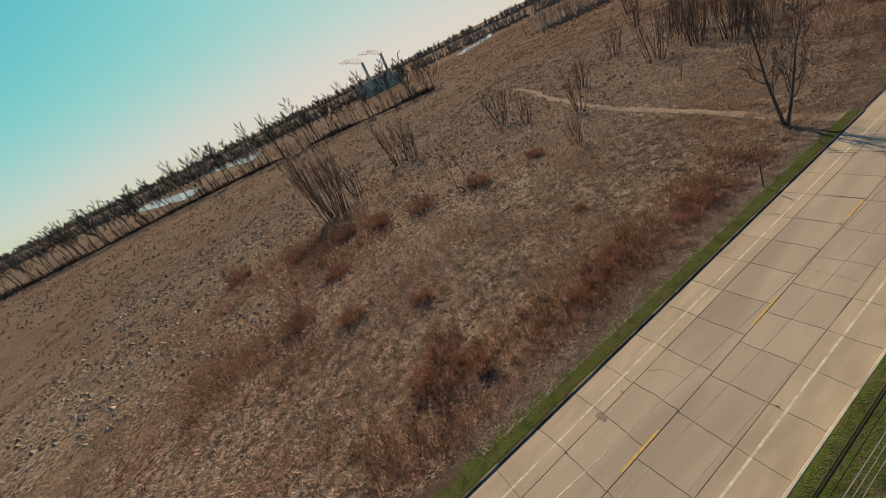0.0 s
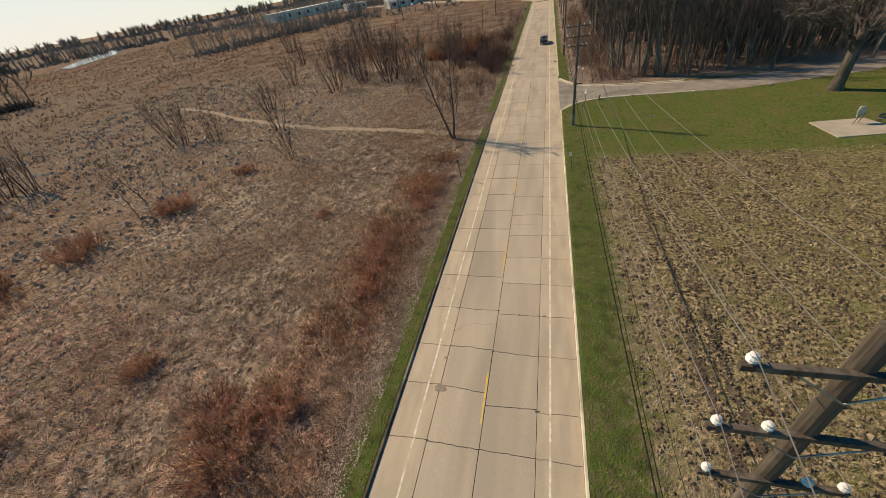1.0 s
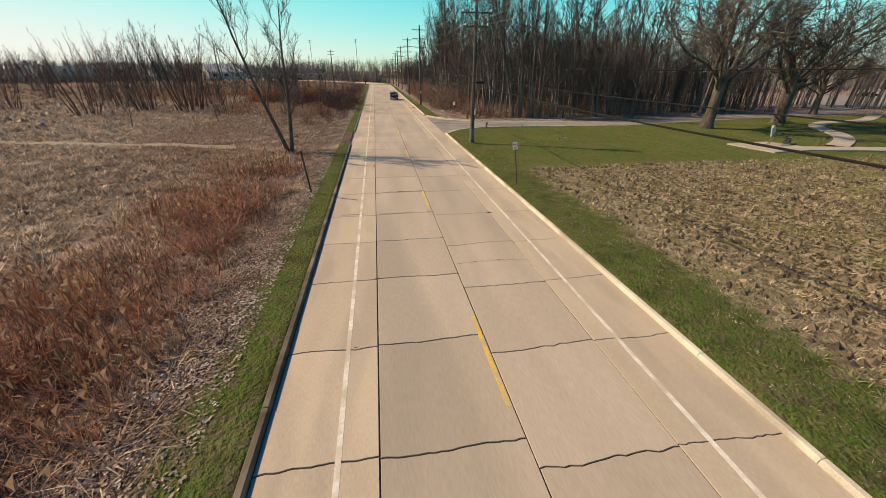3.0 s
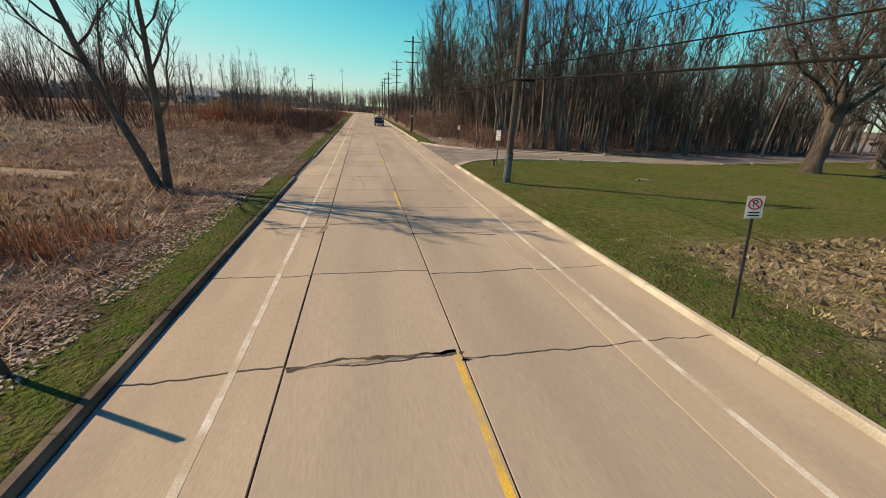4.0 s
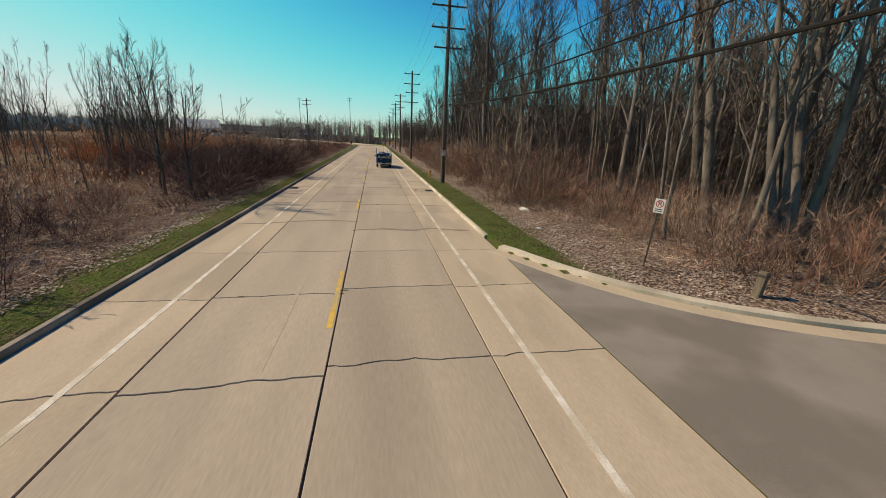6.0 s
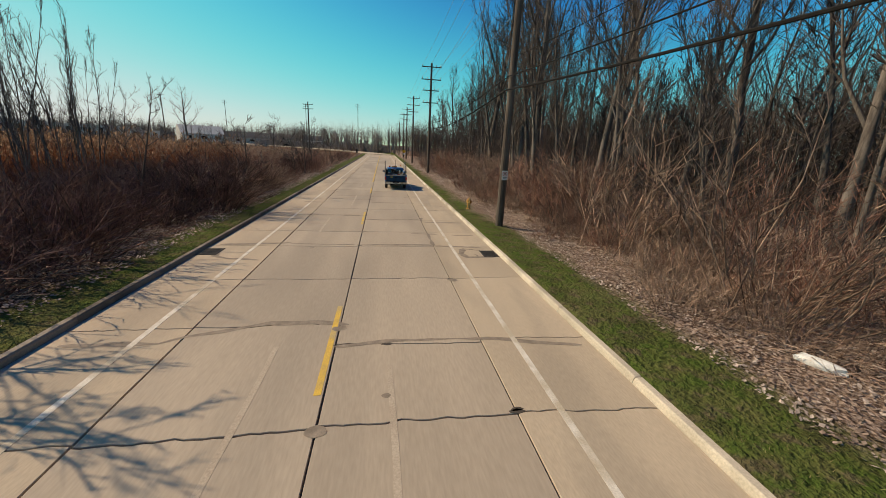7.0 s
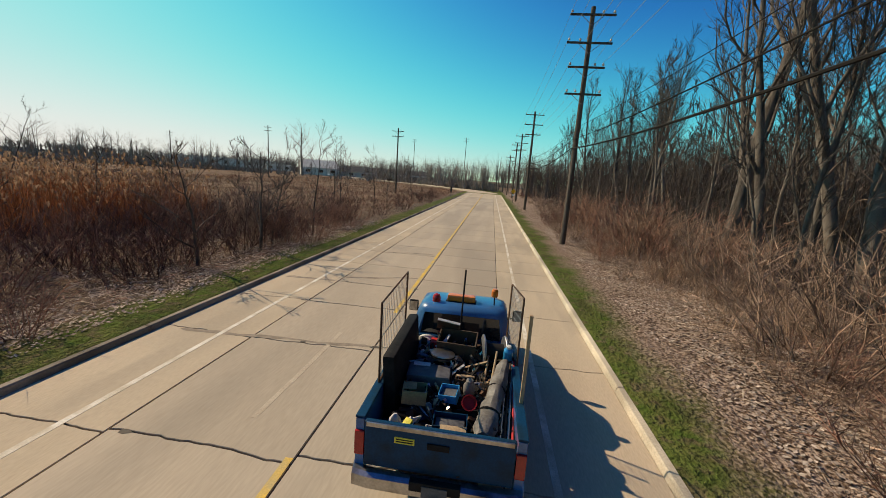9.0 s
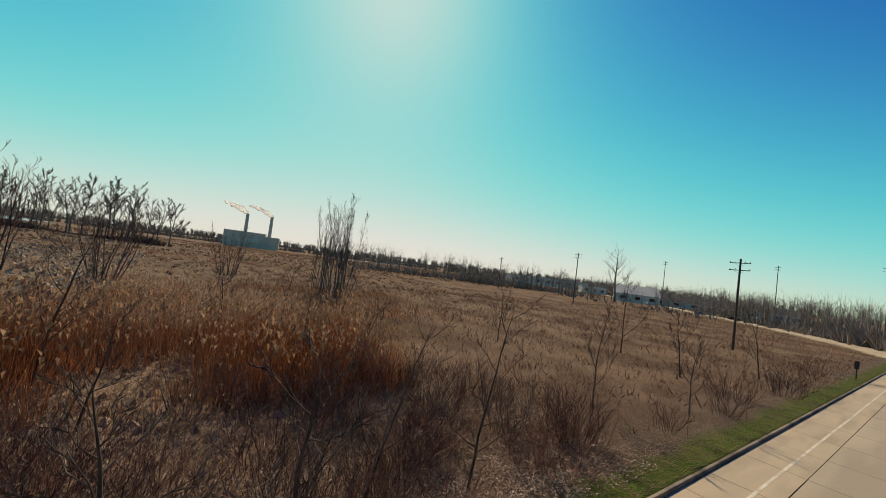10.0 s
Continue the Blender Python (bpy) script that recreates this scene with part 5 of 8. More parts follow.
load("wire_basket", "dark wire basket in the middle of the load", "basket",
     *[("wire", rod(bmesh.new(), (0.02 + 0.07 * k, 1.55, 1.12), (0.02 + 0.07 * k, 2.05, 1.2), 0.006, 4), STEEL) for k in range(6)],
     *[("wire", rod(bmesh.new(), (0.0, 1.58 + 0.11 * k, 1.14), (0.42, 1.58 + 0.11 * k, 1.16), 0.006, 4), RUST) for k in range(5)])
load("wooden_box", "small wooden box with loose slats in the truck bed", "box", ("box", open_box(0.34, 0.26, 0.2, 0.015, tilted(0.2, 1.62, 0.98, 0, 4, -4)), CRATE),
     ("slat", box(bmesh.new(), -0.14, 0.14, -0.03, 0.03, 0, 0.02, tilted(0.2, 1.6, 1.19, 0, 4, 14), 0.003), TAN_WOOD))
load("engine_block", "greasy black engine part in the truck bed", "engine part", ("block", box(bmesh.new(), -0.22, 0.22, -0.2, 0.2, 0, 0.34, tilted(0.35, 2.4, 0.86), 0.04), BLACK),
     ("cover", lathe(bmesh.new(), [(0.12, 0.34), (0.13, 0.38), (0.05, 0.40)], 14, tilted(0.35, 2.4, 0.86)), GREY))
load("battery_case", "dark battery case in the truck bed", "case", ("case", box(bmesh.new(), -0.15, 0.15, -0.1, 0.1, 0, 0.2, tilted(-0.45, 1.95, 1.0, 0, 0, 10), 0.015), GREY))
junk = random.Random(8)
for k in range(26):
    x, y = junk.uniform(-0.62, 0.6), junk.uniform(0.35, 2.45)
    load("scrap_piece", "dark piece of metal scrap in the truck bed", "scrap",
         ("piece", box(bmesh.new(), -junk.uniform(0.05, 0.2), junk.uniform(0.05, 0.2), -0.06, 0.06, 0, junk.uniform(0.04, 0.16),
                       tilted(x, y, junk.uniform(0.82, 1.02), junk.uniform(-25, 25), junk.uniform(-25, 25), junk.uniform(0, 180)), 0.012), junk.choice((RUST, BLACK, GREY, NAVY, RUST))))


def scraps(name, n, material, seed, label):
    """Loose scrap between the larger things of the load."""
    r = random.Random(seed)
    bm = bmesh.new()
    for _ in range(n):
        x, y = r.uniform(-0.62, 0.82), r.uniform(0.24, 2.5)
        m = BED @ tilted(x, y, 0.84 + 0.14 * y + r.uniform(-0.02, 0.14), r.uniform(-60, 60), r.uniform(-60, 60), r.uniform(0, 180))
        if r.random() < 0.45:
            w = r.uniform(0.008, 0.02)
            box(bm, -r.uniform(0.1, 0.3), r.uniform(0.1, 0.3), -w, w, -w, w, m)
        else:
            box(bm, -r.uniform(0.02, 0.09), r.uniform(0.02, 0.09), -r.uniform(0.02, 0.07), r.uniform(0.02, 0.07), -0.012, r.uniform(0.005, 0.05), m)
    me = bpy.data.meshes.new(name)
    bm.to_mesh(me)
    bm.free()
    me.materials.append(material)
    tagged(new(name, me), label, "scrap", kind="stuff")


scraps("dark_scrap", 150, BLACK, 1, "jumble of small black scrap between the load")
scraps("metal_scrap", 100, CHROME, 2, "jumble of small bright metal scrap between the load")
scraps("rusty_scrap", 110, RUST, 3, "jumble of small rusty scrap between the load")
scraps("wood_scrap", 24, TAN_WOOD, 5, "splintered pale wood scraps between the load")
scraps("pale_scrap", 36, WHITE, 4, "pale plastic and paper scraps between the load")


# ---------------------------------------------------------------- plants
BARK = mat("grey_bark", (0.175, 0.147, 0.122), (0.075, 0.062, 0.052), 2.5, 18, (0.20, 0.172, 0.145), 0.6, rough=0.95, bump=0.8, depth=0.03, rand=0.4, stretch=(3, 3, 0.6))
TWIG = mat("bare_twigs", (0.15, 0.122, 0.102), (0.062, 0.05, 0.043), 1.0, 9, rough=0.95, bump=0, rand=0.35, island=0.9)
SAPLING = mat("sapling_bark", (0.13, 0.10, 0.08), (0.062, 0.049, 0.04), 2.0, 15, rough=0.95, bump=0.3, rand=0.35)
RED_TWIG = mat("reddish_twigs", (0.34, 0.18, 0.125), (0.125, 0.064, 0.046), 1.5, 9, rough=0.95, bump=0, rand=0.4, island=1.1)
BROWN_TWIG = mat("brown_brush", (0.36, 0.245, 0.175), (0.12, 0.08, 0.058), 1.5, 9, rough=0.95, bump=0, rand=0.4, island=1.2)
CANE = mat("rust_brown_canes", (0.58, 0.31, 0.195), (0.27, 0.135, 0.084), 0.8, 9, rough=0.9, bump=0, rand=0.3, thin=0.25, island=1.2)
REED = mat("dry_reed", (0.42, 0.165, 0.07), (0.12, 0.046, 0.022), 0.5, 6, (0.27, 0.13, 0.075), 0.12, rough=0.9, bump=0, thin=0.25, island=1.2)
STRAW = mat("dead_grass", (0.70, 0.55, 0.39), (0.22, 0.16, 0.108), 0.8, 7, (0.40, 0.275, 0.18), 0.07, rough=0.95, bump=0, thin=0.3, island=1.4)
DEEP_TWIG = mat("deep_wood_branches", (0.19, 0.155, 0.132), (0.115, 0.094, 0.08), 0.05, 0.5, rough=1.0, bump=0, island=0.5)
# Far treelines: distance haze is put into this paler, greyer twig colour.
HAZED_TWIG = mat("hazed_far_branches", (0.30, 0.25, 0.215), (0.20, 0.165, 0.14), 0.05, 0.5, rough=1.0, bump=0, island=0.4)
BLUSH = mat("pinkish_dead_grass", (0.80, 0.56, 0.42), (0.42, 0.265, 0.185), 0.8, 7, (0.50, 0.29, 0.20), 0.07, rough=0.95, bump=0, thin=0.3, island=1.2)
DULL = mat("dull_dead_grass", (0.46, 0.335, 0.245), (0.15, 0.104, 0.075), 0.8, 7, (0.33, 0.205, 0.14), 0.07, rough=0.95, bump=0, thin=0.3, island=1.3)
FAR_STRAW = mat("far_dead_grass", (0.27, 0.175, 0.115), (0.12, 0.076, 0.05), 0.2, 2, (0.27, 0.13, 0.078), 0.03, rough=0.95, bump=0, thin=0.2, island=0.7)
GRASS = mat("verge_grass", (0.10, 0.145, 0.028), (0.155, 0.17, 0.048), 0.8, 8, (0.22, 0.19, 0.08), 0.5, rough=0.9, bump=0, thin=0.28, island=0.6)
LEAF = mat("fallen_leaves", (0.58, 0.485, 0.41), (0.24, 0.165, 0.12), 1.2, 12, (0.52, 0.43, 0.36), 0.5, rough=0.9, bump=0, thin=0.25, island=0.9)


OAK_BARK = mat("dark_furrowed_bark", (0.115, 0.09, 0.072), (0.055, 0.043, 0.035), 2.5, 14, (0.16, 0.13, 0.105), 0.6, rough=0.95, bump=1.0, depth=0.05, stretch=(3, 3, 0.6))
DARK_TWIG = mat("dark_reddish_twigs", (0.215, 0.12, 0.092), (0.068, 0.039, 0.032), 1.5, 9, rough=0.95, bump=0, rand=0.4, island=1.1)


class Bark:
    """Collects tapered tubes into one mesh."""

    def __init__(self):
        self.v, self.f = [], []

    def tube(self, pts, radii, sides):
        n = len(self.v)
        for i, p in enumerate(pts):
            d = (pts[min(i + 1, len(pts) - 1)] - pts[max(i - 1, 0)]).normalized()
            a = d.orthogonal().normalized()
            b = d.cross(a)
            for k in range(sides):
                c = 2 * math.pi * k / sides
                self.v.append(p + (a * math.cos(c) + b * math.sin(c)) * radii[i])
        for i in range(len(pts) - 1):
            for k in range(sides):
                q, r = n + i * sides + k, n + i * sides + (k + 1) % sides
                self.f.append((q, r, r + sides, q + sides))

    def spike(self, a, b, r):
        d = (b - a).normalized()
        o = d.orthogonal().normalized() * r
        c = d.cross(o)
        n = len(self.v)
        self.v += [a + o, a - o * 0.5 + c * 0.87, a - o * 0.5 - c * 0.87, b]
        self.f += [(n, n + 1, n + 3), (n + 1, n + 2, n + 3), (n + 2, n, n + 3)]

    def ribbon(self, a, b, r):
        """A single thin sliver for the finest twigs."""
        o = (b - a).orthogonal().normalized() * r
        n = len(self.v)
        self.v += [a + o, a - o, b]
        self.f.append((n, n + 1, n + 2))

    def mesh(self, name, material):
        me = mesh_of(name, [tuple(p) for p in self.v], self.f, material)
        me.polygons.foreach_set("use_smooth", [True] * len(me.polygons))
        return me


def wander(rng, p, d, length, segs, bend, up=0.0):
    pts, p, d = [p.copy()], p.copy(), d.normalized()
    for _ in range(segs):
        d = (d + Vector((rng.uniform(-1, 1), rng.uniform(-1, 1), rng.uniform(-0.6, 0.8))) * bend + Vector((0, 0, up))).normalized()
        p = p + d * (length / segs)
        pts.append(p.copy())
    return pts


def along(pts, t):
    i = min(int(t * (len(pts) - 1)), len(pts) - 2)
    k = t * (len(pts) - 1) - i
    return pts[i].lerp(pts[i + 1], k), (pts[i + 1] - pts[i]).normalized()


def tree_meshes(seed, height, radius, clear=0.3, limbs=11, spread=0.7, limb=0.42, subs=5, twigs=4, fine=3, stems=1, lean=0.06, up=0.10,
                bark=None, twig=None, fat=0.006, bend=0.11, splay=(0.10, 0.38), ways=()):
    """A bare tree: trunk with limbs, and a crown of branches and twigs."""
    rng = random.Random(seed)
    wood, crown = Bark(), Bark()
    for s in range(stems):
        a = rng.uniform(0, 6.28)
        out = lean if stems == 1 else rng.uniform(*splay)
        if ways:
            a, out = ways[s]
        h = height * (1 if stems == 1 else rng.uniform(0.75, 1.05))
        base = Vector((math.cos(a), math.sin(a), 0)) * (0 if stems == 1 else 0.05 if ways else rng.uniform(0.1, 0.35) * stems ** 0.5)
        trunk = wander(rng, base + Vector((0, 0, -0.2)), Vector((math.cos(a) * out, math.sin(a) * out, 1)), h * 0.93 + 0.2, 9, bend, 0.05)
        rad = [radius * (1.25 if i == 0 else 1.0) * (1 - 0.88 * i / 9) for i in range(10)]
        wood.tube(trunk, rad, 8 if radius > 0.12 else 5)
        for i in range(limbs):
            t = clear + (0.98 - clear) * ((i + rng.random()) / limbs)
            p, d = along(trunk, t)
            r0 = radius * (1 - 0.88 * t)
            b = i * 2.4 + rng.uniform(-0.5, 0.5)
            side = Vector((math.cos(b), math.sin(b), 0))
            way = d * (1.0 - spread * 0.5) + side * spread * rng.uniform(0.7, 1.2)
            ln = h * limb * (1.08 - 0.72 * t) * rng.uniform(0.7, 1.15)
            seg = wander(rng, p, way, ln, 5, 0.3, up)
            rr = max(r0 * rng.uniform(0.4, 0.62), 0.012)
            wood.tube(seg, [rr * (1 - 0.8 * k / 5) for k in range(6)], 5 if radius > 0.1 else 4)
            for j in range(subs):
                t2 = 0.25 + 0.75 * (j + rng.random()) / subs
                p2, d2 = along(seg, t2)
                w2 = d2 + Vector((rng.uniform(-1, 1), rng.uniform(-1, 1), rng.uniform(-0.3, 0.9))) * 0.75
                l2 = ln * 0.48 * (1.15 - 0.5 * t2) * rng.uniform(0.6, 1.2)
                s2 = wander(rng, p2, w2, l2, 2, 0.4, up)
                r2 = max(rr * 0.36 * (1.1 - 0.6 * t2), fat * 1.5)
                crown.tube(s2, [r2, r2 * 0.65, r2 * 0.25], 3)
                for k in range(twigs):
                    t3 = 0.2 + 0.8 * (k + rng.random()) / twigs
                    p3, d3 = along(s2, t3)
                    w3 = (d3 + Vector((rng.uniform(-1, 1), rng.uniform(-1, 1), rng.uniform(-0.3, 0.8))) * 0.8).normalized()
                    l3 = l2 * 0.55 * rng.uniform(0.5, 1.2)
                    e3 = p3 + w3 * l3
                    crown.ribbon(p3, e3, max(r2 * 0.45, fat * 1.1))
                    for _ in range(fine):
                        p4 = p3.lerp(e3, rng.uniform(0.2, 0.9))
                        w4 = (w3 + Vector((rng.uniform(-1, 1), rng.uniform(-1, 1), rng.uniform(-0.3, 0.8))) * 0.8).normalized()
                        crown.ribbon(p4, p4 + w4 * l3 * rng.uniform(0.4, 0.85), max(r2 * 0.35, fat * 0.9))
    return wood.mesh("trunk", bark or BARK), crown.mesh("crown", twig or TWIG)


def plant(name, meshes, x, y, scale=1.0, turn=0.0, label="", category="tree", group="", tilt=(0, 0), squash=1.0, names=("trunk", "crown")):
    root = tagged(new(name), label, category, group)
    root.matrix_world = pose(x, y, ground_height(x, y) - 0.03, tilt[0], tilt[1], 0) @ pose(0, 0, 0, 0, 0, turn) @ Matrix.Diagonal((scale, scale, scale * squash, 1))
    for part_name, me in zip(names, meshes):
        ob = new(part_name, me)
        ob.parent = root
    return root


rng = random.Random(11)
# -- woods east of the road
WOOD_TREES = [tree_meshes(100 + i, 19 + 3 * (i % 4), 0.20 + 0.055 * (i % 4), clear=(0.3, 0.42, 0.26, 0.36)[i % 4], limbs=15, spread=(0.5, 0.68, 0.58, 0.45)[i % 4],
                          limb=0.35, subs=8, twigs=6, fine=2, lean=(0.02, 0.05, 0.03, 0.07)[i % 4], up=0.12, fat=0.017, bend=0.08) for i in range(9)]
THIN_TREES = [tree_meshes(140 + i, 10 + 1.5 * i, 0.075 + 0.01 * i, clear=0.26, limbs=11, spread=0.45, limb=0.28, subs=5, twigs=7, fine=3, lean=0.03 + 0.02 * i, up=0.14, fat=0.017) for i in range(5)]
COPPICE = [tree_meshes(160 + i, 15 + 1.5 * i, 0.15, clear=0.3, limbs=7, spread=0.55, limb=0.26, subs=5, twigs=6, fine=3, stems=4 + i, up=0.16, fat=0.018, splay=(0.0, 0.10)) for i in range(3)]


DEEP_TREES = [tree_meshes(180 + i, 18 + 2 * (i % 3), 0.17 + 0.04 * (i % 3), clear=0.3, limbs=11, spread=0.48, limb=0.3, subs=4, twigs=4, fine=4, lean=0.04, up=0.10, fat=0.035) for i in range(4)]


def woods():
    spots = [(16.0, 62.4, 3), (20.5, 61.8, 3), (23.2, 60.4, 3), (16.2, 103.8, 2), (17.3, 106.0, 2), (17.9, 103.6, 1), (26.5, 92.0, 1), (13.6, 66.0, 0),
             (27.0, 61.5, 3), (30.2, 62.3, 1), (34.5, 60.8, 3), (38.0, 62.5, 3), (24.8, 62.8, 1), (18.4, 61.2, 0), (14.6, 63.5, 0)]
    for k in range(900):
        if len(spots) > 245:
            break
        depth = rng.random() ** 1.6
        y = 64 + 172 * rng.random() ** 1.15
        x = 14.5 + 44 * depth + (4 * noise.noise(Vector((y * 0.07, 0, 0)))) + 8.0 * min(max((y - 122) / 10, 0.0), 1.0)
        if min((x - a) ** 2 + (y - b) ** 2 for a, b, _ in spots) > (2.6 if x < 32 else 5.0):
            spots.append((x, y, 1 if rng.random() < 0.6 else 0))
    for k in range(60):
        x, y = rng.uniform(34, 78), rng.uniform(63, 76)
        if min((x - a) ** 2 + (y - b) ** 2 for a, b, _ in spots) > 9:
            spots.append((x, y, 1 if rng.random() < 0.6 else 0))
    for k in range(44):
        x = rng.uniform(66, 128)
        y = 68 + 0.12 * (x - 66) + rng.uniform(0, 14) - (26 if x > 104 else 0)
        if min((x - a) ** 2 + (y - b) ** 2 for a, b, _ in spots) > 9:
            spots.append((x, y, 1))
    y = 92.0
    while y < 123:
        for x in (rng.uniform(14.2, 16.5), rng.uniform(18.0, 21.5)):
            if min((x - a) ** 2 + (y - b) ** 2 for a, b, _ in spots) > 2.0:
                spots.append((x, y + rng.uniform(-1.2, 1.2), 1))
        y += 3.4
    for x, y, kind in spots:
        big = kind > 0
        meshes = rng.choice(COPPICE if kind == 3 else DEEP_TREES if x > 31 else WOOD_TREES if big and not (x < 17.5 and 64 < y < 90) else THIN_TREES)
        s = rng.uniform(0.78, 1.08) * (1.15 if kind == 2 else 1) * (1.2 if y < 78 else 1)
        plant("woodland_tree" if big else "sapling_tree", meshes, x, y, s, rng.uniform(0, 360),
              "tall bare grey-barked tree in the leafless woods" if big else "thin bare tree among the leafless woods", "tree", "trees of the woods",
              (rng.uniform(-2.5, 2.5), -5 if kind == 2 else rng.uniform(-5, 0)))


woods()
# -- the two wide old trees on the lawn
def oak_meshes(seed, bole, radius, limbs, reach):
    """A short thick trunk that divides into long arching limbs with hanging twigs."""
    r = random.Random(seed)
    wood, crown = Bark(), Bark()
    trunk = wander(r, Vector((0, 0, -0.3)), Vector((0.04, 0.02, 1)), bole + 0.3, 6, 0.06, 0.02)
    wood.tube(trunk, [radius * f for f in (1.6, 1.12, 1.0, 0.96, 0.95, 0.95, 0.85)], 12)
    for i in range(limbs):
        a = 2.4 * i + r.uniform(-0.4, 0.4)
        rise = 0.55 + 2.0 * (i / limbs) ** 1.2
        p, _ = along(trunk, 0.62 + 0.38 * i / limbs)
        ln = reach * r.uniform(0.8, 1.15)
        seg = wander(r, p, Vector((math.cos(a), math.sin(a), rise)), ln, 9, 0.32, 0.02)
        rr = radius * r.uniform(0.24, 0.38)
        wood.tube(seg, [rr * (1 - 0.85 * k / 9) for k in range(10)], 7)
        for j in range(10):
            t = 0.2 + 0.8 * (j + r.random()) / 10
            p1, d1 = along(seg, t)
            w1 = d1 * 0.8 + Vector((r.uniform(-1, 1), r.uniform(-1, 1), r.uniform(-0.5, 0.9)))
            l1 = ln * 0.36 * (1.2 - 0.6 * t) * r.uniform(0.7, 1.2)
            s1 = wander(r, p1, w1, l1, 4, 0.35, 0.04)
            r1 = max(rr * 0.42 * (1.05 - 0.8 * t), 0.025)
            wood.tube(s1, [r1, r1 * 0.8, r1 * 0.6, r1 * 0.4, r1 * 0.2], 4)
            for k in range(8):
                p2, d2 = along(s1, 0.1 + 0.9 * (k + r.random()) / 8)
                w2 = d2 + Vector((r.uniform(-1, 1), r.uniform(-1, 1), r.uniform(-0.9, 0.7))) * 0.9
                s2 = wander(r, p2, w2, l1 * 0.42 * r.uniform(0.6, 1.2), 2, 0.4, -0.02)
                crown.tube(s2, [0.036, 0.027, 0.014], 3)
                for m in range(8):
                    p3, d3 = along(s2, r.uniform(0.1, 1.0))
                    w3 = (d3 + Vector((r.uniform(-1, 1), r.uniform(-1, 1), r.uniform(-0.9, 0.6)))).normalized()
                    crown.ribbon(p3, p3 + w3 * r.uniform(0.4, 1.4), 0.022)
    return wood.mesh("trunk", OAK_BARK), crown.mesh("crown", TWIG)


OAK = [oak_meshes(31, 6.0, 0.55, 12, 13.0), oak_meshes(34, 6.5, 0.75, 13, 14.0)]
plant("oak_tree", OAK[0], 42.0, 45.6, 1.22, 40, "broad old bare tree with knotty limbs on the lawn", "tree", "lawn trees")
plant("oak_tree", OAK[1], 57.5, 49.0, 1.0, 200, "massive spreading bare tree with thick limbs on the lawn", "tree", "lawn trees")
plant("oak_tree", OAK[0], 78.0, 60.0, 0.9, 150, "broad bare tree beside the far car park", "tree", "lawn trees")

# -- undergrowth
def shrub_meshes(seed, height, spread, stems, twigs, material, thick=0.012, up=0.1, fine=4):
    rng_s = random.Random(seed)
    canes, b = Bark(), Bark()
    for _ in range(stems):
        a, r = rng_s.uniform(0, 6.28), spread * 0.45 * rng_s.random() ** 0.7
        p = Vector((math.cos(a) * r, math.sin(a) * r, -0.05))
        d = Vector((math.cos(a) * rng_s.uniform(0, 0.9), math.sin(a) * rng_s.uniform(0, 0.9), 1))
        pts = wander(rng_s, p, d, height * rng_s.uniform(0.55, 1.1), 3, 0.3, up - 0.1)
        th = thick * rng_s.uniform(0.6, 1.2)
        canes.tube(pts, [th, th * 0.75, th * 0.5, th * 0.2], 3)
        for _ in range(twigs):
            q, w = along(pts, rng_s.uniform(0.15, 1.0))
            w = (w + Vector((rng_s.uniform(-1, 1), rng_s.uniform(-1, 1), rng_s.uniform(-0.5, 0.8)))).normalized()
            e = q + w * height * rng_s.uniform(0.12, 0.34)
            b.ribbon(q, e, th * 0.5)
            for _ in range(fine):
                m = q.lerp(e, rng_s.uniform(0.2, 0.9))
                w2 = (w + Vector((rng_s.uniform(-1, 1), rng_s.uniform(-1, 1), rng_s.uniform(-0.5, 0.8)))).normalized()
                b.ribbon(m, m + w2 * height * rng_s.uniform(0.08, 0.22), th * 0.42)
    return canes.mesh("cane_frame", material), b.mesh("twig_crown", material)


THICKET = [shrub_meshes(200 + i, 2.4 + 0.35 * i, 2.6, 24, 7, (BROWN_TWIG, RED_TWIG)[i % 2], 0.021, fine=3) for i in range(5)]
WEST_THICKET = [shrub_meshes(210 + i, 2.4 + 0.3 * i, 2.8, 28, 7, (DARK_TWIG, RED_TWIG, DARK_TWIG)[i], 0.022, up=0.16, fine=3) for i in range(3)]
TALL_BUSH = [tree_meshes(250 + i, 3.4 + 0.5 * i, 0.026, clear=0.12, limbs=6, spread=0.6, limb=0.4, subs=3, twigs=3, fine=2, stems=9 + 2 * i, splay=(0.08, 0.5), up=0.14, bend=0.16, bark=(DARK_TWIG, RED_TWIG, BROWN_TWIG)[i], twig=(DARK_TWIG, RED_TWIG, BROWN_TWIG)[i], fat=0.009) for i in range(3)]
LOW_BRUSH = [shrub_meshes(220 + i, 1.3 + 0.2 * i, 2.6, 30, 8, (BROWN_TWIG, BROWN_TWIG, RED_TWIG)[i % 3], 0.014, up=-0.02) for i in range(4)]
PALE_STEM = mat("pale_dead_stem", (0.48, 0.39, 0.305), (0.25, 0.185, 0.135), 0.8, 8, rough=0.95, bump=0, thin=0.2, island=0.9)
HEAP = [shrub_meshes(230 + i, 3.0, 3.0, 140, 6, (DARK_TWIG, BROWN_TWIG)[i], 0.028, up=-0.16, fine=2) for i in range(2)]
FIELD_SHRUB = [shrub_meshes(240 + i, 1.7 + 0.2 * i, 3.6, 110, 7, CANE, 0.04, up=0.12, fine=3) for i in range(3)]
UPRIGHT = [tree_meshes(260 + i, 6.5 + i, 0.056, clear=0.3, limbs=6, spread=0.4, limb=0.3, subs=3, twigs=4, fine=1, stems=11 + 2 * i, up=0.25, bark=DARK_TWIG, twig=DARK_TWIG, fat=0.010) for i in range(4)]
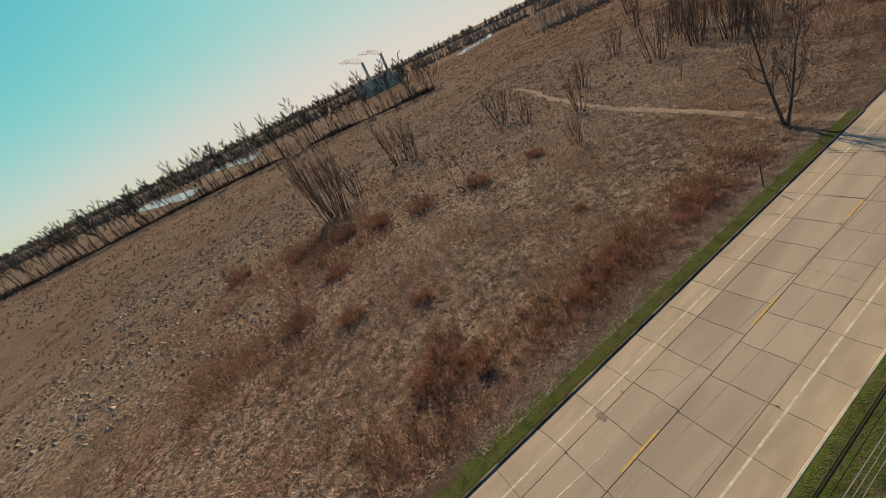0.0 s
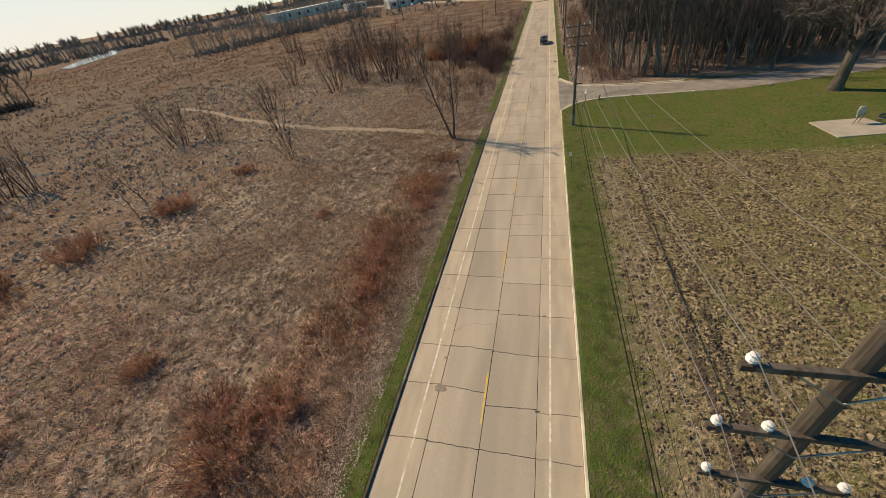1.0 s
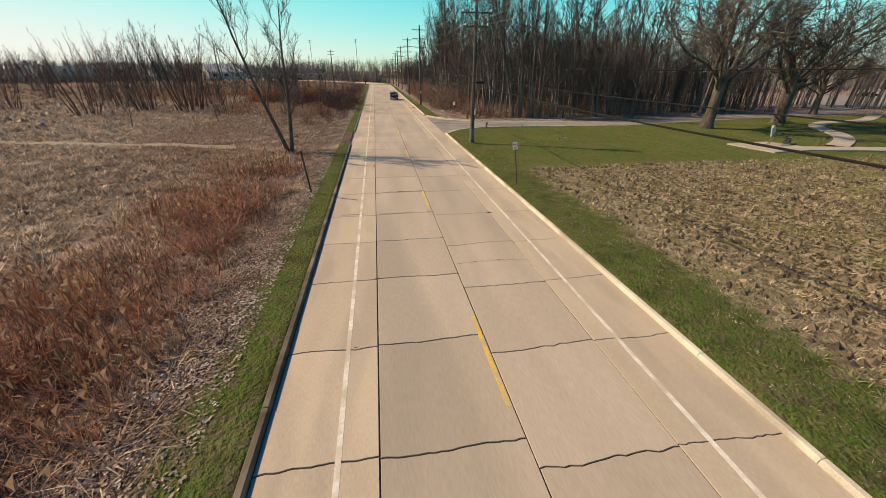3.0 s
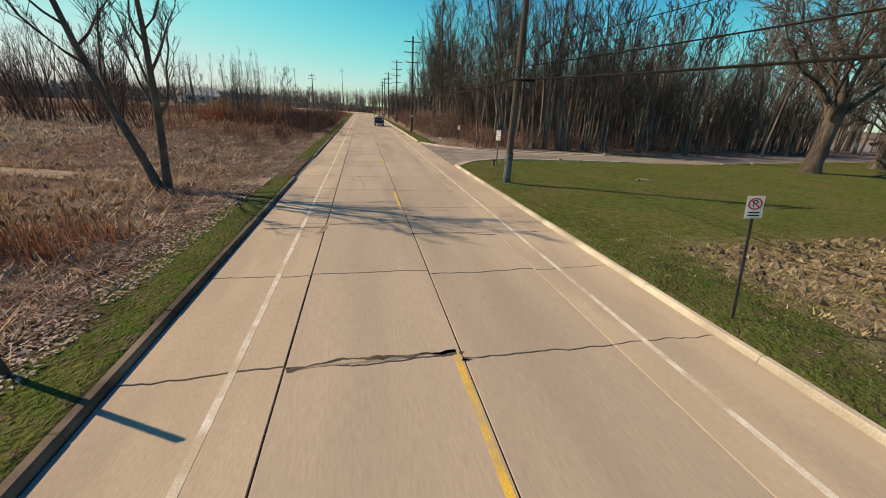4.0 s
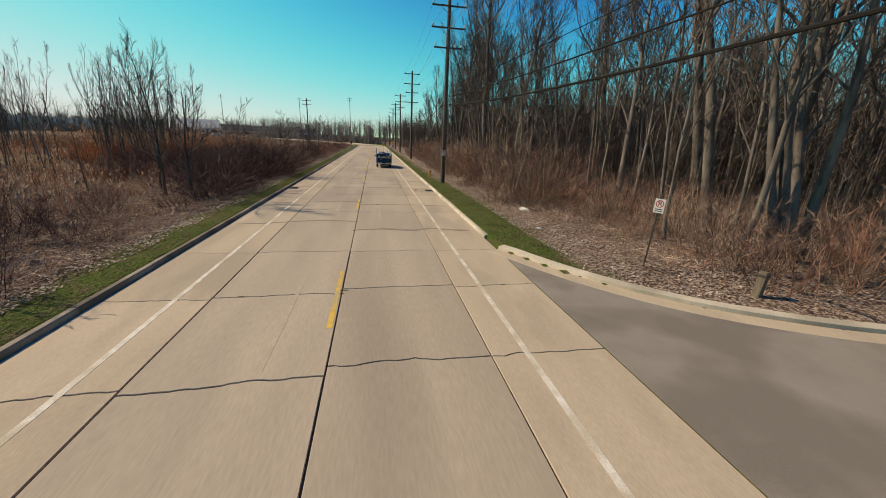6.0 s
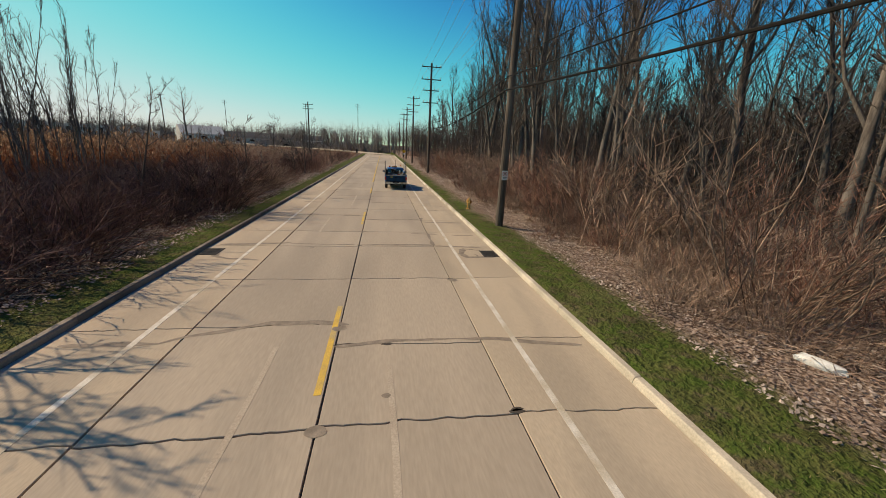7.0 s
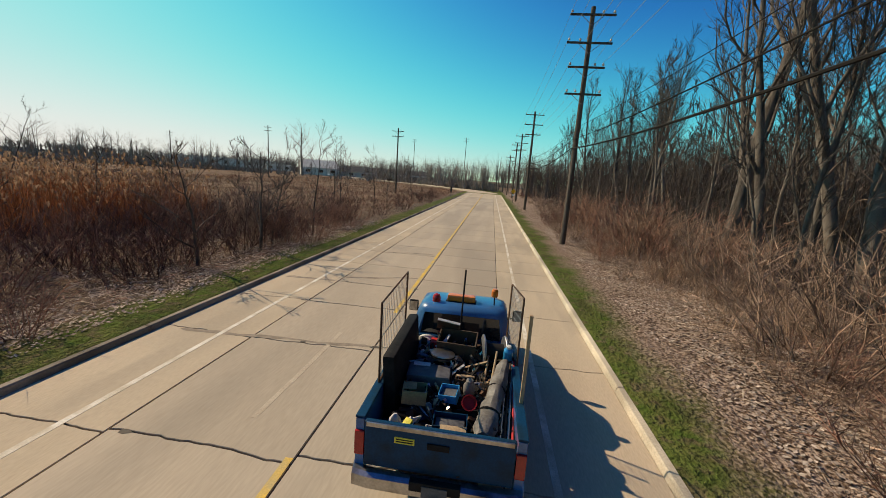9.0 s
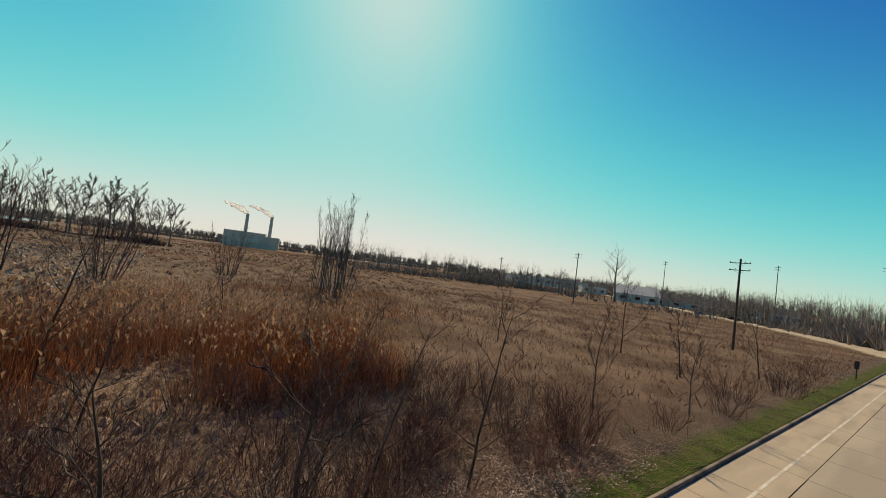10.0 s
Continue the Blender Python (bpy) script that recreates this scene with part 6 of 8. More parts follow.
POPLARS = [tree_meshes(280 + i, 9.5 + i, 0.052, clear=0.25, limbs=9, spread=0.35, limb=0.26, subs=3, twigs=3, fine=2, stems=2, splay=(0.01, 0.09), up=0.3, bark=BARK, twig=TWIG, fat=0.009) for i in range(3)]
SMALL = [tree_meshes(300 + i, 4.6 + 0.5 * i, 0.055, clear=0.2, limbs=11, spread=0.85, limb=0.45, subs=4, twigs=5, fine=3, lean=0.08, up=0.08, bark=SAPLING, twig=TWIG, fat=0.006) for i in range(4)]
SMALL.append(tree_meshes(310, 5.0, 0.085, clear=0.22, limbs=9, spread=1.0, limb=0.55, subs=4, twigs=4, fine=2, up=0.02, bend=0.2, bark=SAPLING, twig=TWIG, fat=0.012))
FORK = tree_meshes(324, 9.5, 0.125, clear=0.24, limbs=13, spread=0.75, limb=0.36, subs=6, twigs=5, fine=3, stems=2, up=0.16, bark=SAPLING, twig=TWIG, fat=0.008, bend=0.06, ways=((3.14, 0.30), (0.0, 0.15)))


def bush(meshes, x, y, s, label, group, name="shrub", squash=1.0):
    plant(name, rng.choice(meshes), x, y, s, rng.uniform(0, 360), label, "shrub", group, squash=squash, names=("cane_frame", "twig_crown"))


def undergrowth():
    y = 63.0
    while y < 235:
        for depth in range(3 if y < 140 else 2):
            x = 11.4 + depth * 2.2 + rng.uniform(-0.8, 0.9) + (1.0 if y < 72 else 0) + (0.8 if 92 < y < 122 else 0)
            low = depth == 0 or rng.random() < 0.25
            bush(LOW_BRUSH if low else THICKET, x, y + rng.uniform(-1.2, 1.2), rng.uniform(0.4, 0.75) if low else rng.uniform(0.6, 1.05),
                 "low tangle of bare brown brush at the wood's edge" if low else "dense bare reddish-brown thicket at the wood's edge", "brush along the woods", "thicket")
        y += 2.4 if y < 130 else 6.0
    for k in range(34):
        bush(THICKET, rng.uniform(11.5, 50), rng.uniform(59.8, 66), rng.uniform(0.6, 1.0), "dense bare reddish-brown thicket under the trees", "brush along the woods", "thicket")


undergrowth()
# -- west of the road
FIELD_CLUMPS = [(-72, 42, 1, 1.0), (-62.5, 42, 0, 0.75), (-78, -7, 3, 1.55), (-80, -4.5, 2, 1.4), (-92, 19, 2, 1.2), (-88, 22, 0, 1.2), (-84, 2, 1, 1.0), (-50, 74, 2, 1.0), (-62.5, 61.5, 0, 0.8),
                (-71, 87, 1, 0.9), (-36.5, 79, 2, 1.15), (-45, 82, 3, 1.0), (-30, 76, 0, 0.8), (-41, 88, 2, 1.0), (-50.5, 47, 1, 0.75), (-38, 32, 0, 0.6), (-116, 158, 2, 1.1), (-88, 121, 1, 1.0), (-57, 96, 3, 1.0), (-66, 104, 2, 1.0)]
for x, y, k, s in FIELD_CLUMPS:
    plant("willow_clump", UPRIGHT[k], x, y, s * 1.5, rng.uniform(0, 360), "clump of thin upright bare stems in the dead grass", "tree", "stem clumps in the field", names=("stool", "crown"))
for k in range(84):
    t = rng.random()
    x, y = -20 - 34 * t + rng.uniform(-3, 3), 97 - 9 * t + rng.uniform(-7, 5)
    plant("young_poplar", rng.choice(POPLARS), x, y, rng.uniform(0.75, 1.15), rng.uniform(0, 360), "slender bare young tree in a dense stand", "tree", "stand of young trees")
for k in range(16):
    plant("tall_poplar", rng.choice(POPLARS), -67.5 + rng.uniform(-5, 5), 136.5 + rng.uniform(-4, 4), rng.uniform(1.3, 1.95), rng.uniform(0, 360), "tall slender bare tree in a clump in the field", "tree", "clump of tall slender trees",
          tilt=(rng.uniform(-4, 4), rng.uniform(-7, 7)))
for x, y, k, s in ((-20.0, 99.2, 0, 1.35), (-21.6, 101.0, 1, 1.2), (-23.8, 98.0, 2, 1.3), (-25.2, 102.4, 0, 1.3), (-27.0, 99.0, 1, 1.25), (-29.5, 101.5, 2, 1.2), (-24.0, 95.2, 1, 1.15), (-18.8, 97.0, 2, 1.0)):
    plant("young_poplar", POPLARS[k], x, y, s, rng.uniform(0, 360), "tall slender bare young tree at the edge of a dense stand", "tree", "stand of young trees")
plant("forked_tree", FORK, -10.8, 36.1, 1.6, 0, "bare two-stemmed tree leaning over the verge", "tree")
SMALL_TREES = [(-55.6, 18.2, 0, 1.3), (-51.8, 13.6, 1, 1.1), (-56.6, 22.7, 2, 0.9), (-9.0, 74.9, 4, 0.95), (-11.8, 77.5, 1, 1.35), (-13.5, 80.5, 2, 1.2), (-12.6, 90.7, 0, 1.2), (-12.2, 134.0, 1, 0.75), (-8.6, 121.0, 2, 0.7), (-8.5, 115.2, 4, 0.6), (-9.2, 117.4, 3, 0.6), (-8.6, 111.6, 4, 0.55), (-9.3, 140.4, 1, 0.6), (-21.9, 119.1, 0, 0.7), (-30.5, 115.1, 1, 0.7), (-23.4, 107.5, 3, 0.8)]
SMALL_TREES += [(-36.0, 120.7, 2, 0.7), (-17.5, 110.0, 0, 0.6), (-9.3, 97.4, 4, 0.85), (-20.2, 121.7, 1, 0.6), (-35.8, 58.5, 0, 0.9), (-26, 62, 2, 0.9), (-16.5, 78.4, 1, 0.7),
               (-45.5, 130.1, 3, 0.9), (-29, 142.1, 0, 0.8), (-14.5, 152.1, 2, 0.8), (-11.5, 164.1, 1, 0.9), (-23, 157.1, 3, 0.9)]
for x, y, k, s in SMALL_TREES:
    plant("small_tree", SMALL[k], x, y, s * (1.75 if y > 100 else 1.3), rng.uniform(0, 360), "small bare tree with open crooked branches in the field", "tree", "small field trees", tilt=(rng.uniform(-5, 5), rng.uniform(-6, 6)))
for x, y, s in [(-15.2, -12.8, 1.25), (-18.0, -10.5, 1.0), (-13.4, -9.8, 0.9), (-12.2, 4.8, 0.9), (-12.8, 7.8, 0.85), (-11.4, 2.0, 0.8), (-11.0, 18.8, 0.95), (-11.6, 21.5, 0.8), (-10.4, 15.8, 0.75), (-52.3, 5.2, 1.5),
                (-47.0, 15.7, 1.2), (-44, 27, 0.9), (-57, -2, 1.2), (-62, -8, 1.3), (-22.5, 14, 0.5), (-33, -16, 1.1), (-40, -22, 1.2), (-66, -18, 1.3), (-27, -8, 0.7), (-75, -30, 1.4), (-48, -14, 1.1)]:
    bush(FIELD_SHRUB, x, y, s, "rounded reddish-brown shrub in the dead grass", "field shrubs", squash=0.85)
VERGE_SHRUBS = [(-8.4, 66.5, 0.5, 0), (-9.8, 100.3, 1.0, 1), (-10.8, 102.7, 0.9, 1), (-10.2, 112.3, 0.95, 0), (-9.6, 110.7, 1.0, 1), (-7.8, 119.3, 0.95, 0), (-8.3, 117.5, 0.8, 1),
                (-9.2, 115.1, 0.9, 0), (-11.6, 106.6, 1.0, 1), (-12.4, 109.9, 1.0, 0), (-13.5, 115.6, 1.1, 1), (-15.0, 118.9, 1.0, 0), (-11.2, 120.4, 0.8, 1), (-8.2, 125.6, 0.9, 0), (-9.9, 129.3, 1.0, 1)]
VERGE_SHRUBS += [(-8.6, 136.1, 0.8, 0), (-8.0, 143.1, 0.9, 1), (-9.4, 149.1, 1.0, 0), (-7.9, 156.1, 1.0, 1), (-9.0, 162.6, 0.9, 0), (-8.2, 169.1, 0.9, 0), (-9.6, 178.1, 1.0, 1), (-8.4, 188.1, 0.9, 0),
                 (-13.5, 88.1, 0.9, 1), (-16.5, 93.1, 1.0, 1), (-12.2, 93.6, 0.7, 0), (-18.5, 84.5, 0.8, 1), (-7.6, 105.1, 0.55, 0), (-14.8, 101.1, 0.9, 1), (-8.8, 72.5, 0.6, 1), (-13.0, 69.0, 0.7, 1)]
for x, y, s, red in VERGE_SHRUBS:
    bush(WEST_THICKET, x, y, s, "bare dark shrub of many twigs beside the west verge" if not red else "bare reddish shrub of many twigs beside the west verge", "shrubs on the west verge")
for x, y, s in ((-7.8, 61.0, 0.62), (-9.6, 58.0, 0.4), (-10.7, 99.2, 0.85), (-11.5, 100.4, 0.8), (-12.6, 98.6, 0.9)):
    plant("tall_shrub", TALL_BUSH[0], x, y, s, 40 * x, "tall upright bare shrub with dark stems beside the west verge", "shrub", "tall shrubs on the west verge", names=("stool", "crown"))
for k in range(40):
    x, y = -9.0 - 10 * rng.random() ** 1.1, rng.uniform(104, 131)
    if k % 2:
        plant("tall_shrub", rng.choice(TALL_BUSH), x, y, rng.uniform(0.5, 0.9), rng.uniform(0, 360), "tall upright bare shrub with dark reddish stems beside the west verge", "shrub", "tall shrubs on the west verge", names=("stool", "crown"))
    else:
        bush(WEST_THICKET, x, y, rng.uniform(0.6, 1.0), "bare reddish shrub of many twigs beside the west verge", "shrubs on the west verge")
for k in range(46):
    x = -10.3 - 10.5 * rng.random()
    bush(WEST_THICKET, x, rng.uniform(80.5, 103), rng.uniform(0.3, 0.55) if x > -12.5 else rng.uniform(0.6, 1.0), "bare reddish shrub of many twigs beside the west verge", "shrubs on the west verge")
for k in range(16):
    bush(WEST_THICKET, -9.5 - 9 * rng.random(), rng.uniform(56, 74), rng.uniform(0.35, 0.6), "low bare shrub of many twigs beside the west verge", "shrubs on the west verge")
for x, y, s in [(-9.0, 79.8, 1.0), (-10.4, 82.0, 0.9), (-8.5, 89.3, 1.15), (-10.8, 91.4, 1.0), (-8.2, 92.6, 0.75), (-11.2, 84.6, 0.9), (-8.8, 76.6, 0.8), (-9.8, 96.4, 0.9), (-12.4, 94.0, 1.0), (-9.0, 86.2, 0.7), (-8.9, 99.6, 0.8), (-9.4, 103.2, 0.8)]:
    bush(HEAP, x, y, s * 1.0, "collapsed heap of dead vines and brush beside the verge", "brush heaps on the west verge", "brush_heap")

# low brush on the bank beyond the east verge
bank = random.Random(41)
for k in range(130):
    meshes = LOW_BRUSH[bank.randrange(4)] if bank.random() < 0.6 else THICKET[bank.randrange(5)]
    plant("thicket", meshes, bank.uniform(8.7, 13.5), bank.uniform(69, 150), bank.uniform(0.45, 0.9), bank.uniform(0, 360), "low tangle of bare reddish-brown brush on the bank", "shrub",
          "brush along the woods", names=("cane_frame", "twig_crown"))


for k in range(46):
    plant("thicket", THICKET[bank.randrange(5)], bank.uniform(11.0, 14.8), bank.uniform(70, 165), bank.uniform(1.05, 1.55), bank.uniform(0, 360), "tall bare brown thicket at the wood's edge", "shrub",
          "brush along the woods", names=("cane_frame", "twig_crown"))

# ---------------------------------------------------------------- grass, reeds and leaves
nr = np.random.default_rng(5)
PLUME = mat("seed_head", (0.46, 0.30, 0.19), (0.22, 0.13, 0.08), 0.8, 8, rough=0.95, bump=0, thin=0.35, island=0.7)
DARK_GRASS = mat("dark_verge_grass", (0.045, 0.068, 0.014), (0.085, 0.10, 0.026), 0.8, 8, rough=0.9, bump=0, thin=0.28, island=0.6)
STUBBLE = mat("mown_stubble", (0.58, 0.47, 0.26), (0.15, 0.115, 0.06), 1.1, 7, (0.26, 0.235, 0.09), 0.55, rough=0.95, bump=0, thin=0.2, island=0.8)


def tri_object(name, tris, material, label, category):
    tris = np.asarray(tris, np.float32).reshape(-1, 3, 3)
    n = len(tris)
    me = bpy.data.meshes.new(name)
    me.vertices.add(3 * n)
    me.vertices.foreach_set("co", tris.ravel())
    me.loops.add(3 * n)
    me.loops.foreach_set("vertex_index", np.arange(3 * n, dtype=np.int32))
    me.polygons.add(n)
    me.polygons.foreach_set("loop_start", np.arange(0, 3 * n, 3, dtype=np.int32))
    me.materials.append(material)
    me.update(calc_edges=True)
    return tagged(new(name, me), label, category, kind="stuff")


def heights(x, y):
    return np.array([ground_height(a, b) for a, b in zip(x, y)])


def blades(x, y, h, w, lean):
    """One tapering blade for each foot: three corners."""
    n = len(x)
    z = heights(x, y)
    a, b = nr.uniform(0, 2 * np.pi, n), nr.uniform(0, 2 * np.pi, n)
    foot = np.stack([x, y, z - 0.02], 1)
    side = np.stack([np.cos(a), np.sin(a), np.zeros(n)], 1) * (w / 2)[:, None]
    tip = foot + np.stack([np.cos(b) * lean * h, np.sin(b) * lean * h, h], 1)
    return np.stack([foot - side, foot + side, tip], 1)


def tufts(x, y, each, tall, wide, width):
    """Tussocks: blades splayed from a common foot."""
    n = len(x)
    size = np.repeat(nr.uniform(0.6, 1.25, n), each)
    bx, by = np.repeat(x, each), np.repeat(y, each)
    k = len(bx)
    a, r = nr.uniform(0, 2 * np.pi, k), wide * 0.35 * size * np.sqrt(nr.random(k))
    z = np.repeat(heights(x, y), each)
    foot = np.stack([bx + np.cos(a) * r, by + np.sin(a) * r, z - 0.03], 1)
    b = a + nr.uniform(-0.7, 0.7, k)
    out, h = wide * size * nr.uniform(0.3, 1.0, k), tall * size * nr.uniform(0.4, 1.0, k)
    side = np.stack([-np.sin(b), np.cos(b), np.zeros(k)], 1) * (width * nr.uniform(0.5, 1.2, k))[:, None]
    tip = foot + np.stack([np.cos(b) * out, np.sin(b) * out, h], 1)
    return np.stack([foot - side, foot + side, tip], 1)


def clumped(n, x0, x1, y0, y1, grain=0.5, keep=0.5):
    """Feet gathered in patches."""
    xs, ys = nr.uniform(x0, x1, n), nr.uniform(y0, y1, n)
    k = np.array([noise.noise(Vector((a * grain, b * grain, 4))) for a, b in zip(xs, ys)])
    m = k + nr.uniform(-0.5, 0.5, n) > keep - 0.5
    m &= (xs > -17) | (xs < -96) | (np.abs(ys - np.interp(xs, TRACK_X, TRACK_Y)) > 0.55 + 0.3 * nr.random(n))
    return xs[m], ys[m]


def dry(x, y):
    """Away from the road, the drive and the pad."""
    return np.array([not (abs(a) < 5.7 or in_drive(a, b, 0.3)) for a, b in zip(x, y)], bool)


# verges
for name, x0, x1, n in (("verge_grass_west", -7.0, -5.65, 34000), ("verge_grass_east", 5.65, 8.4, 46000)):
    x, y = nr.uniform(x0, x1, n), -14 + 150 * nr.random(n)
    m = dry(x, y) & ~((x < 0) & (y > 39.2) & (y < 47.2)) & ((y < 60) | (x < 7.9 - np.clip((y - 82) / 10, 0, 1) + nr.normal(0, 0.25, n)))
    x, y = x[m], y[m]
    tri_object(name, blades(x, y, nr.uniform(0.03, 0.09, len(x)), nr.uniform(0.010, 0.022, len(x)), nr.uniform(0.2, 1.0, len(x))), GRASS,
               "short green grass with dry blades along the kerb", "grass")
x, y = clumped(5600, 5.75, 9.6, -16, 44, 0.8, 0.5)
tri_object("verge_tufts", tufts(x, y, 9, 0.10, 0.16, 0.010), DARK_GRASS, "darker tufts of longer grass on the verge", "grass")
x, y = clumped(6000, 5.75, 10.2, -16, 60, 1.3, 0.5)
tri_object("verge_tufts", tufts(x, y, 8, 0.07, 0.20, 0.012), STRAW, "dry straw tufts on the verge", "grass")
x, y = nr.uniform(5.7, 22, 42000), nr.uniform(27.5, 50, 42000)
m = dry(x, y)
tri_object("lawn_grass", blades(x[m], y[m], nr.uniform(0.03, 0.07, m.sum()), nr.uniform(0.015, 0.03, m.sum()), nr.uniform(0.3, 1.2, m.sum())), GRASS, "mown green lawn grass", "grass")
# mown field: short rough stubble in rows
x, y = clumped(13000, 8.6, 34, -18, 27, 1.2, 0.45)
stub = tufts(x, y, 8, 0.16, 0.30, 0.028)
x, y = clumped(40000, 8.2, 44, -18, 27, 0.9, 0.5)
tri_object("field_stubble", np.concatenate([stub, blades(x, y, nr.uniform(0.04, 0.13, len(x)), nr.uniform(0.02, 0.05, len(x)), nr.uniform(0.3, 1.8, len(x)))]), STUBBLE,
           "rough yellow-brown stubble of the mown field", "grass")
# dead grass of the west field: fine near the road, coarser further off
parts = []
x, y = clumped(16000, -28, -7.6, -30, 75, 0.6, 0.42)
near = y < 22 + nr.normal(0, 3, len(y))
parts.append(tufts(x[near], y[near], 13, 0.34, 0.42, 0.016))
dull = [tufts(x[~near], y[~near], 13, 0.34, 0.42, 0.016)]
x, y = clumped(7500, -34, -8.2, -26, 45, 0.35, 0.42)
parts.append(tufts(x, y, 16, 0.45, 0.75, 0.036))
x, y = clumped(30000, -28, -7.6, -30, 75, 0.45, 0.42)
near = y < 22 + nr.normal(0, 3, len(y))
leaf = blades(x, y, nr.uniform(0.15, 0.6, len(x)), nr.uniform(0.010, 0.030, len(x)), nr.uniform(0.2, 1.8, len(x)))
near = np.tile(near, len(leaf) // len(near))
parts.append(leaf[near])
dull.append(leaf[~near])
tri_object("dead_grass", np.concatenate(dull), DULL, "dull brown matted dead grass of the field", "grass")
x, y = clumped(15000, -75, -27, -45, 95, 0.5, 0.42)
parts.append(tufts(x, y, 10, 0.42, 0.6, 0.035))
x, y = clumped(44000, -95, -26, -55, 110, 0.3, 0.45)
parts.append(blades(x, y, nr.uniform(0.2, 0.75, len(x)), nr.uniform(0.04, 0.10, len(x)), nr.uniform(0.2, 1.5, len(x))))
x, y = clumped(26000, -45, -11.5, 75, 128, 0.4, 0.45)
parts.append(blades(x, y, nr.uniform(0.2, 0.7, len(x)), nr.uniform(0.012, 0.05, len(x)), nr.uniform(0.3, 1.5, len(x))))
x, y = clumped(6000, -70, -8, -90, -30, 0.3, 0.4)
parts.append(tufts(x, y, 9, 0.45, 0.7, 0.045))
x, y = clumped(5200, -36, -10, -28, 3, 0.5, 0.5)
parts.append(tufts(x, y, 9, 0.30, 0.42, 0.030))
x, y = clumped(9000, -52, -8.6, -46, -2, 0.35, 0.45)
tri_object("pink_grass", tufts(x, y, 13, 0.36, 0.6, 0.040), BLUSH, "pinkish-tan matted dead grass near the road", "grass")
tri_object("dead_grass", np.concatenate(parts), STRAW, "matted dead brown grass and weeds of the field", "grass")
parts = []
x, y = clumped(7000, -170, -70, -90, 200, 0.2, 0.4)
parts.append(tufts(x, y, 8, 0.7, 1.4, 0.12))
x, y = clumped(32000, -430, -150, -200, 420, 0.05, 0.35)
parts.append(blades(x, y, nr.uniform(0.4, 1.0, len(x)), nr.uniform(0.4, 1.0, len(x)), nr.uniform(0.3, 1.8, len(x))))
x, y = clumped(26000, -90, -9, 128, 300, 0.2, 0.4)
parts.append(blades(x, y, nr.uniform(0.2, 0.7, len(x)), nr.uniform(0.04, 0.16, len(x)), nr.uniform(0.3, 1.6, len(x))))
tri_object("far_dead_grass", np.concatenate(parts), FAR_STRAW, "brown dead grass of the open field far from the road", "grass")


def reeds(name, n, x0, x1, y0, y1, tall, grain, keep, label):
    x, y = clumped(n, x0, x1, y0, y1, grain, keep)
    n = len(x)
    h = tall * nr.uniform(0.5, 1.15, n) * np.array([1 + 0.35 * noise.noise(Vector((a * 0.25, b * 0.25, 9))) for a, b in zip(x, y)])
    stem = blades(x, y, h, np.full(n, 0.026), nr.uniform(0.02, 0.22, n))
    leaf1 = blades(x, y, h * nr.uniform(0.4, 0.9, n), np.full(n, 0.05), nr.uniform(0.15, 0.5, n))
    top = stem[:, 2]
    a = nr.uniform(0, 2 * np.pi, n)
    s = np.stack([np.cos(a), np.sin(a), 0 * a], 1) * (0.03 + 0.014 * tall)
    low = top - np.stack([0 * a, 0 * a, nr.uniform(0.15, 0.30, n)], 1)
    droop = top + np.stack([np.cos(a + 1.5) * 0.14, np.sin(a + 1.5) * 0.14, nr.uniform(0.0, 0.12, n)], 1)
    plume = np.concatenate([np.stack([low, top + s, droop], 1), np.stack([low, top - s, droop], 1)])
    few = nr.random(n) < 0.42
    plume = plume[np.r_[few, few]]
    tri_object("seed_heads", plume, PLUME, "pale feathery seed heads of the reeds", "reeds")
    return tri_object(name, np.concatenate([stem, leaf1]), REED, label, "reeds")


reeds("reed_bed", 7000, -15.5, -8.6, -22, 30, 1.25, 0.22, 0.55, "reddish-brown dry reeds with feathery seed heads beside the road")
reeds("reed_bed", 15000, -33, -18, 99, 125, 3.4, 0.12, 0.36, "tall orange-brown reed bed with pale seed heads")
reeds("reed_bed", 6000, -70, -40, 104, 150, 1.6, 0.06, 0.5, "tall orange-brown reed bed in the far field")
reeds("reed_bed", 2600, -30, -13, 66, 92, 1.5, 0.15, 0.62, "thin dry reeds in the field")
reeds("reed_bed", 3000, -90, -40, -45, 30, 1.6, 0.08, 0.6, "reddish reed bed in the open field")
reeds("reed_bed", 5200, -70, -45, -24, -1, 1.5, 0.10, 0.5, "rust-red reed bed in the open field")
reeds("reed_bed", 3000, -45, -29, -38, -20, 1.2, 0.12, 0.5, "rust-red reed bed in the open field")

# matted brush of dead stems
def mat_of_stems(name, n, x0, x1, y0, y1, material, label):
    x, y = clumped(n, x0, x1, y0, y1, 0.5, 0.45)
    n = len(x)
    z = heights(x, y) + nr.uniform(0.0, 0.28, n)
    a, ln = nr.uniform(0, 2 * np.pi, n), nr.uniform(0.25, 0.9, n)
    p = np.stack([x, y, z], 1)
    q = p + np.stack([np.cos(a) * ln, np.sin(a) * ln, nr.uniform(-0.1, 0.25, n) * ln], 1)
    s = np.stack([-np.sin(a), np.cos(a), 0.5 * np.ones(n)], 1) * nr.uniform(0.006, 0.016, n)[:, None]
    return tri_object(name, np.stack([p - s, p + s, q], 1), material, label, "brush")


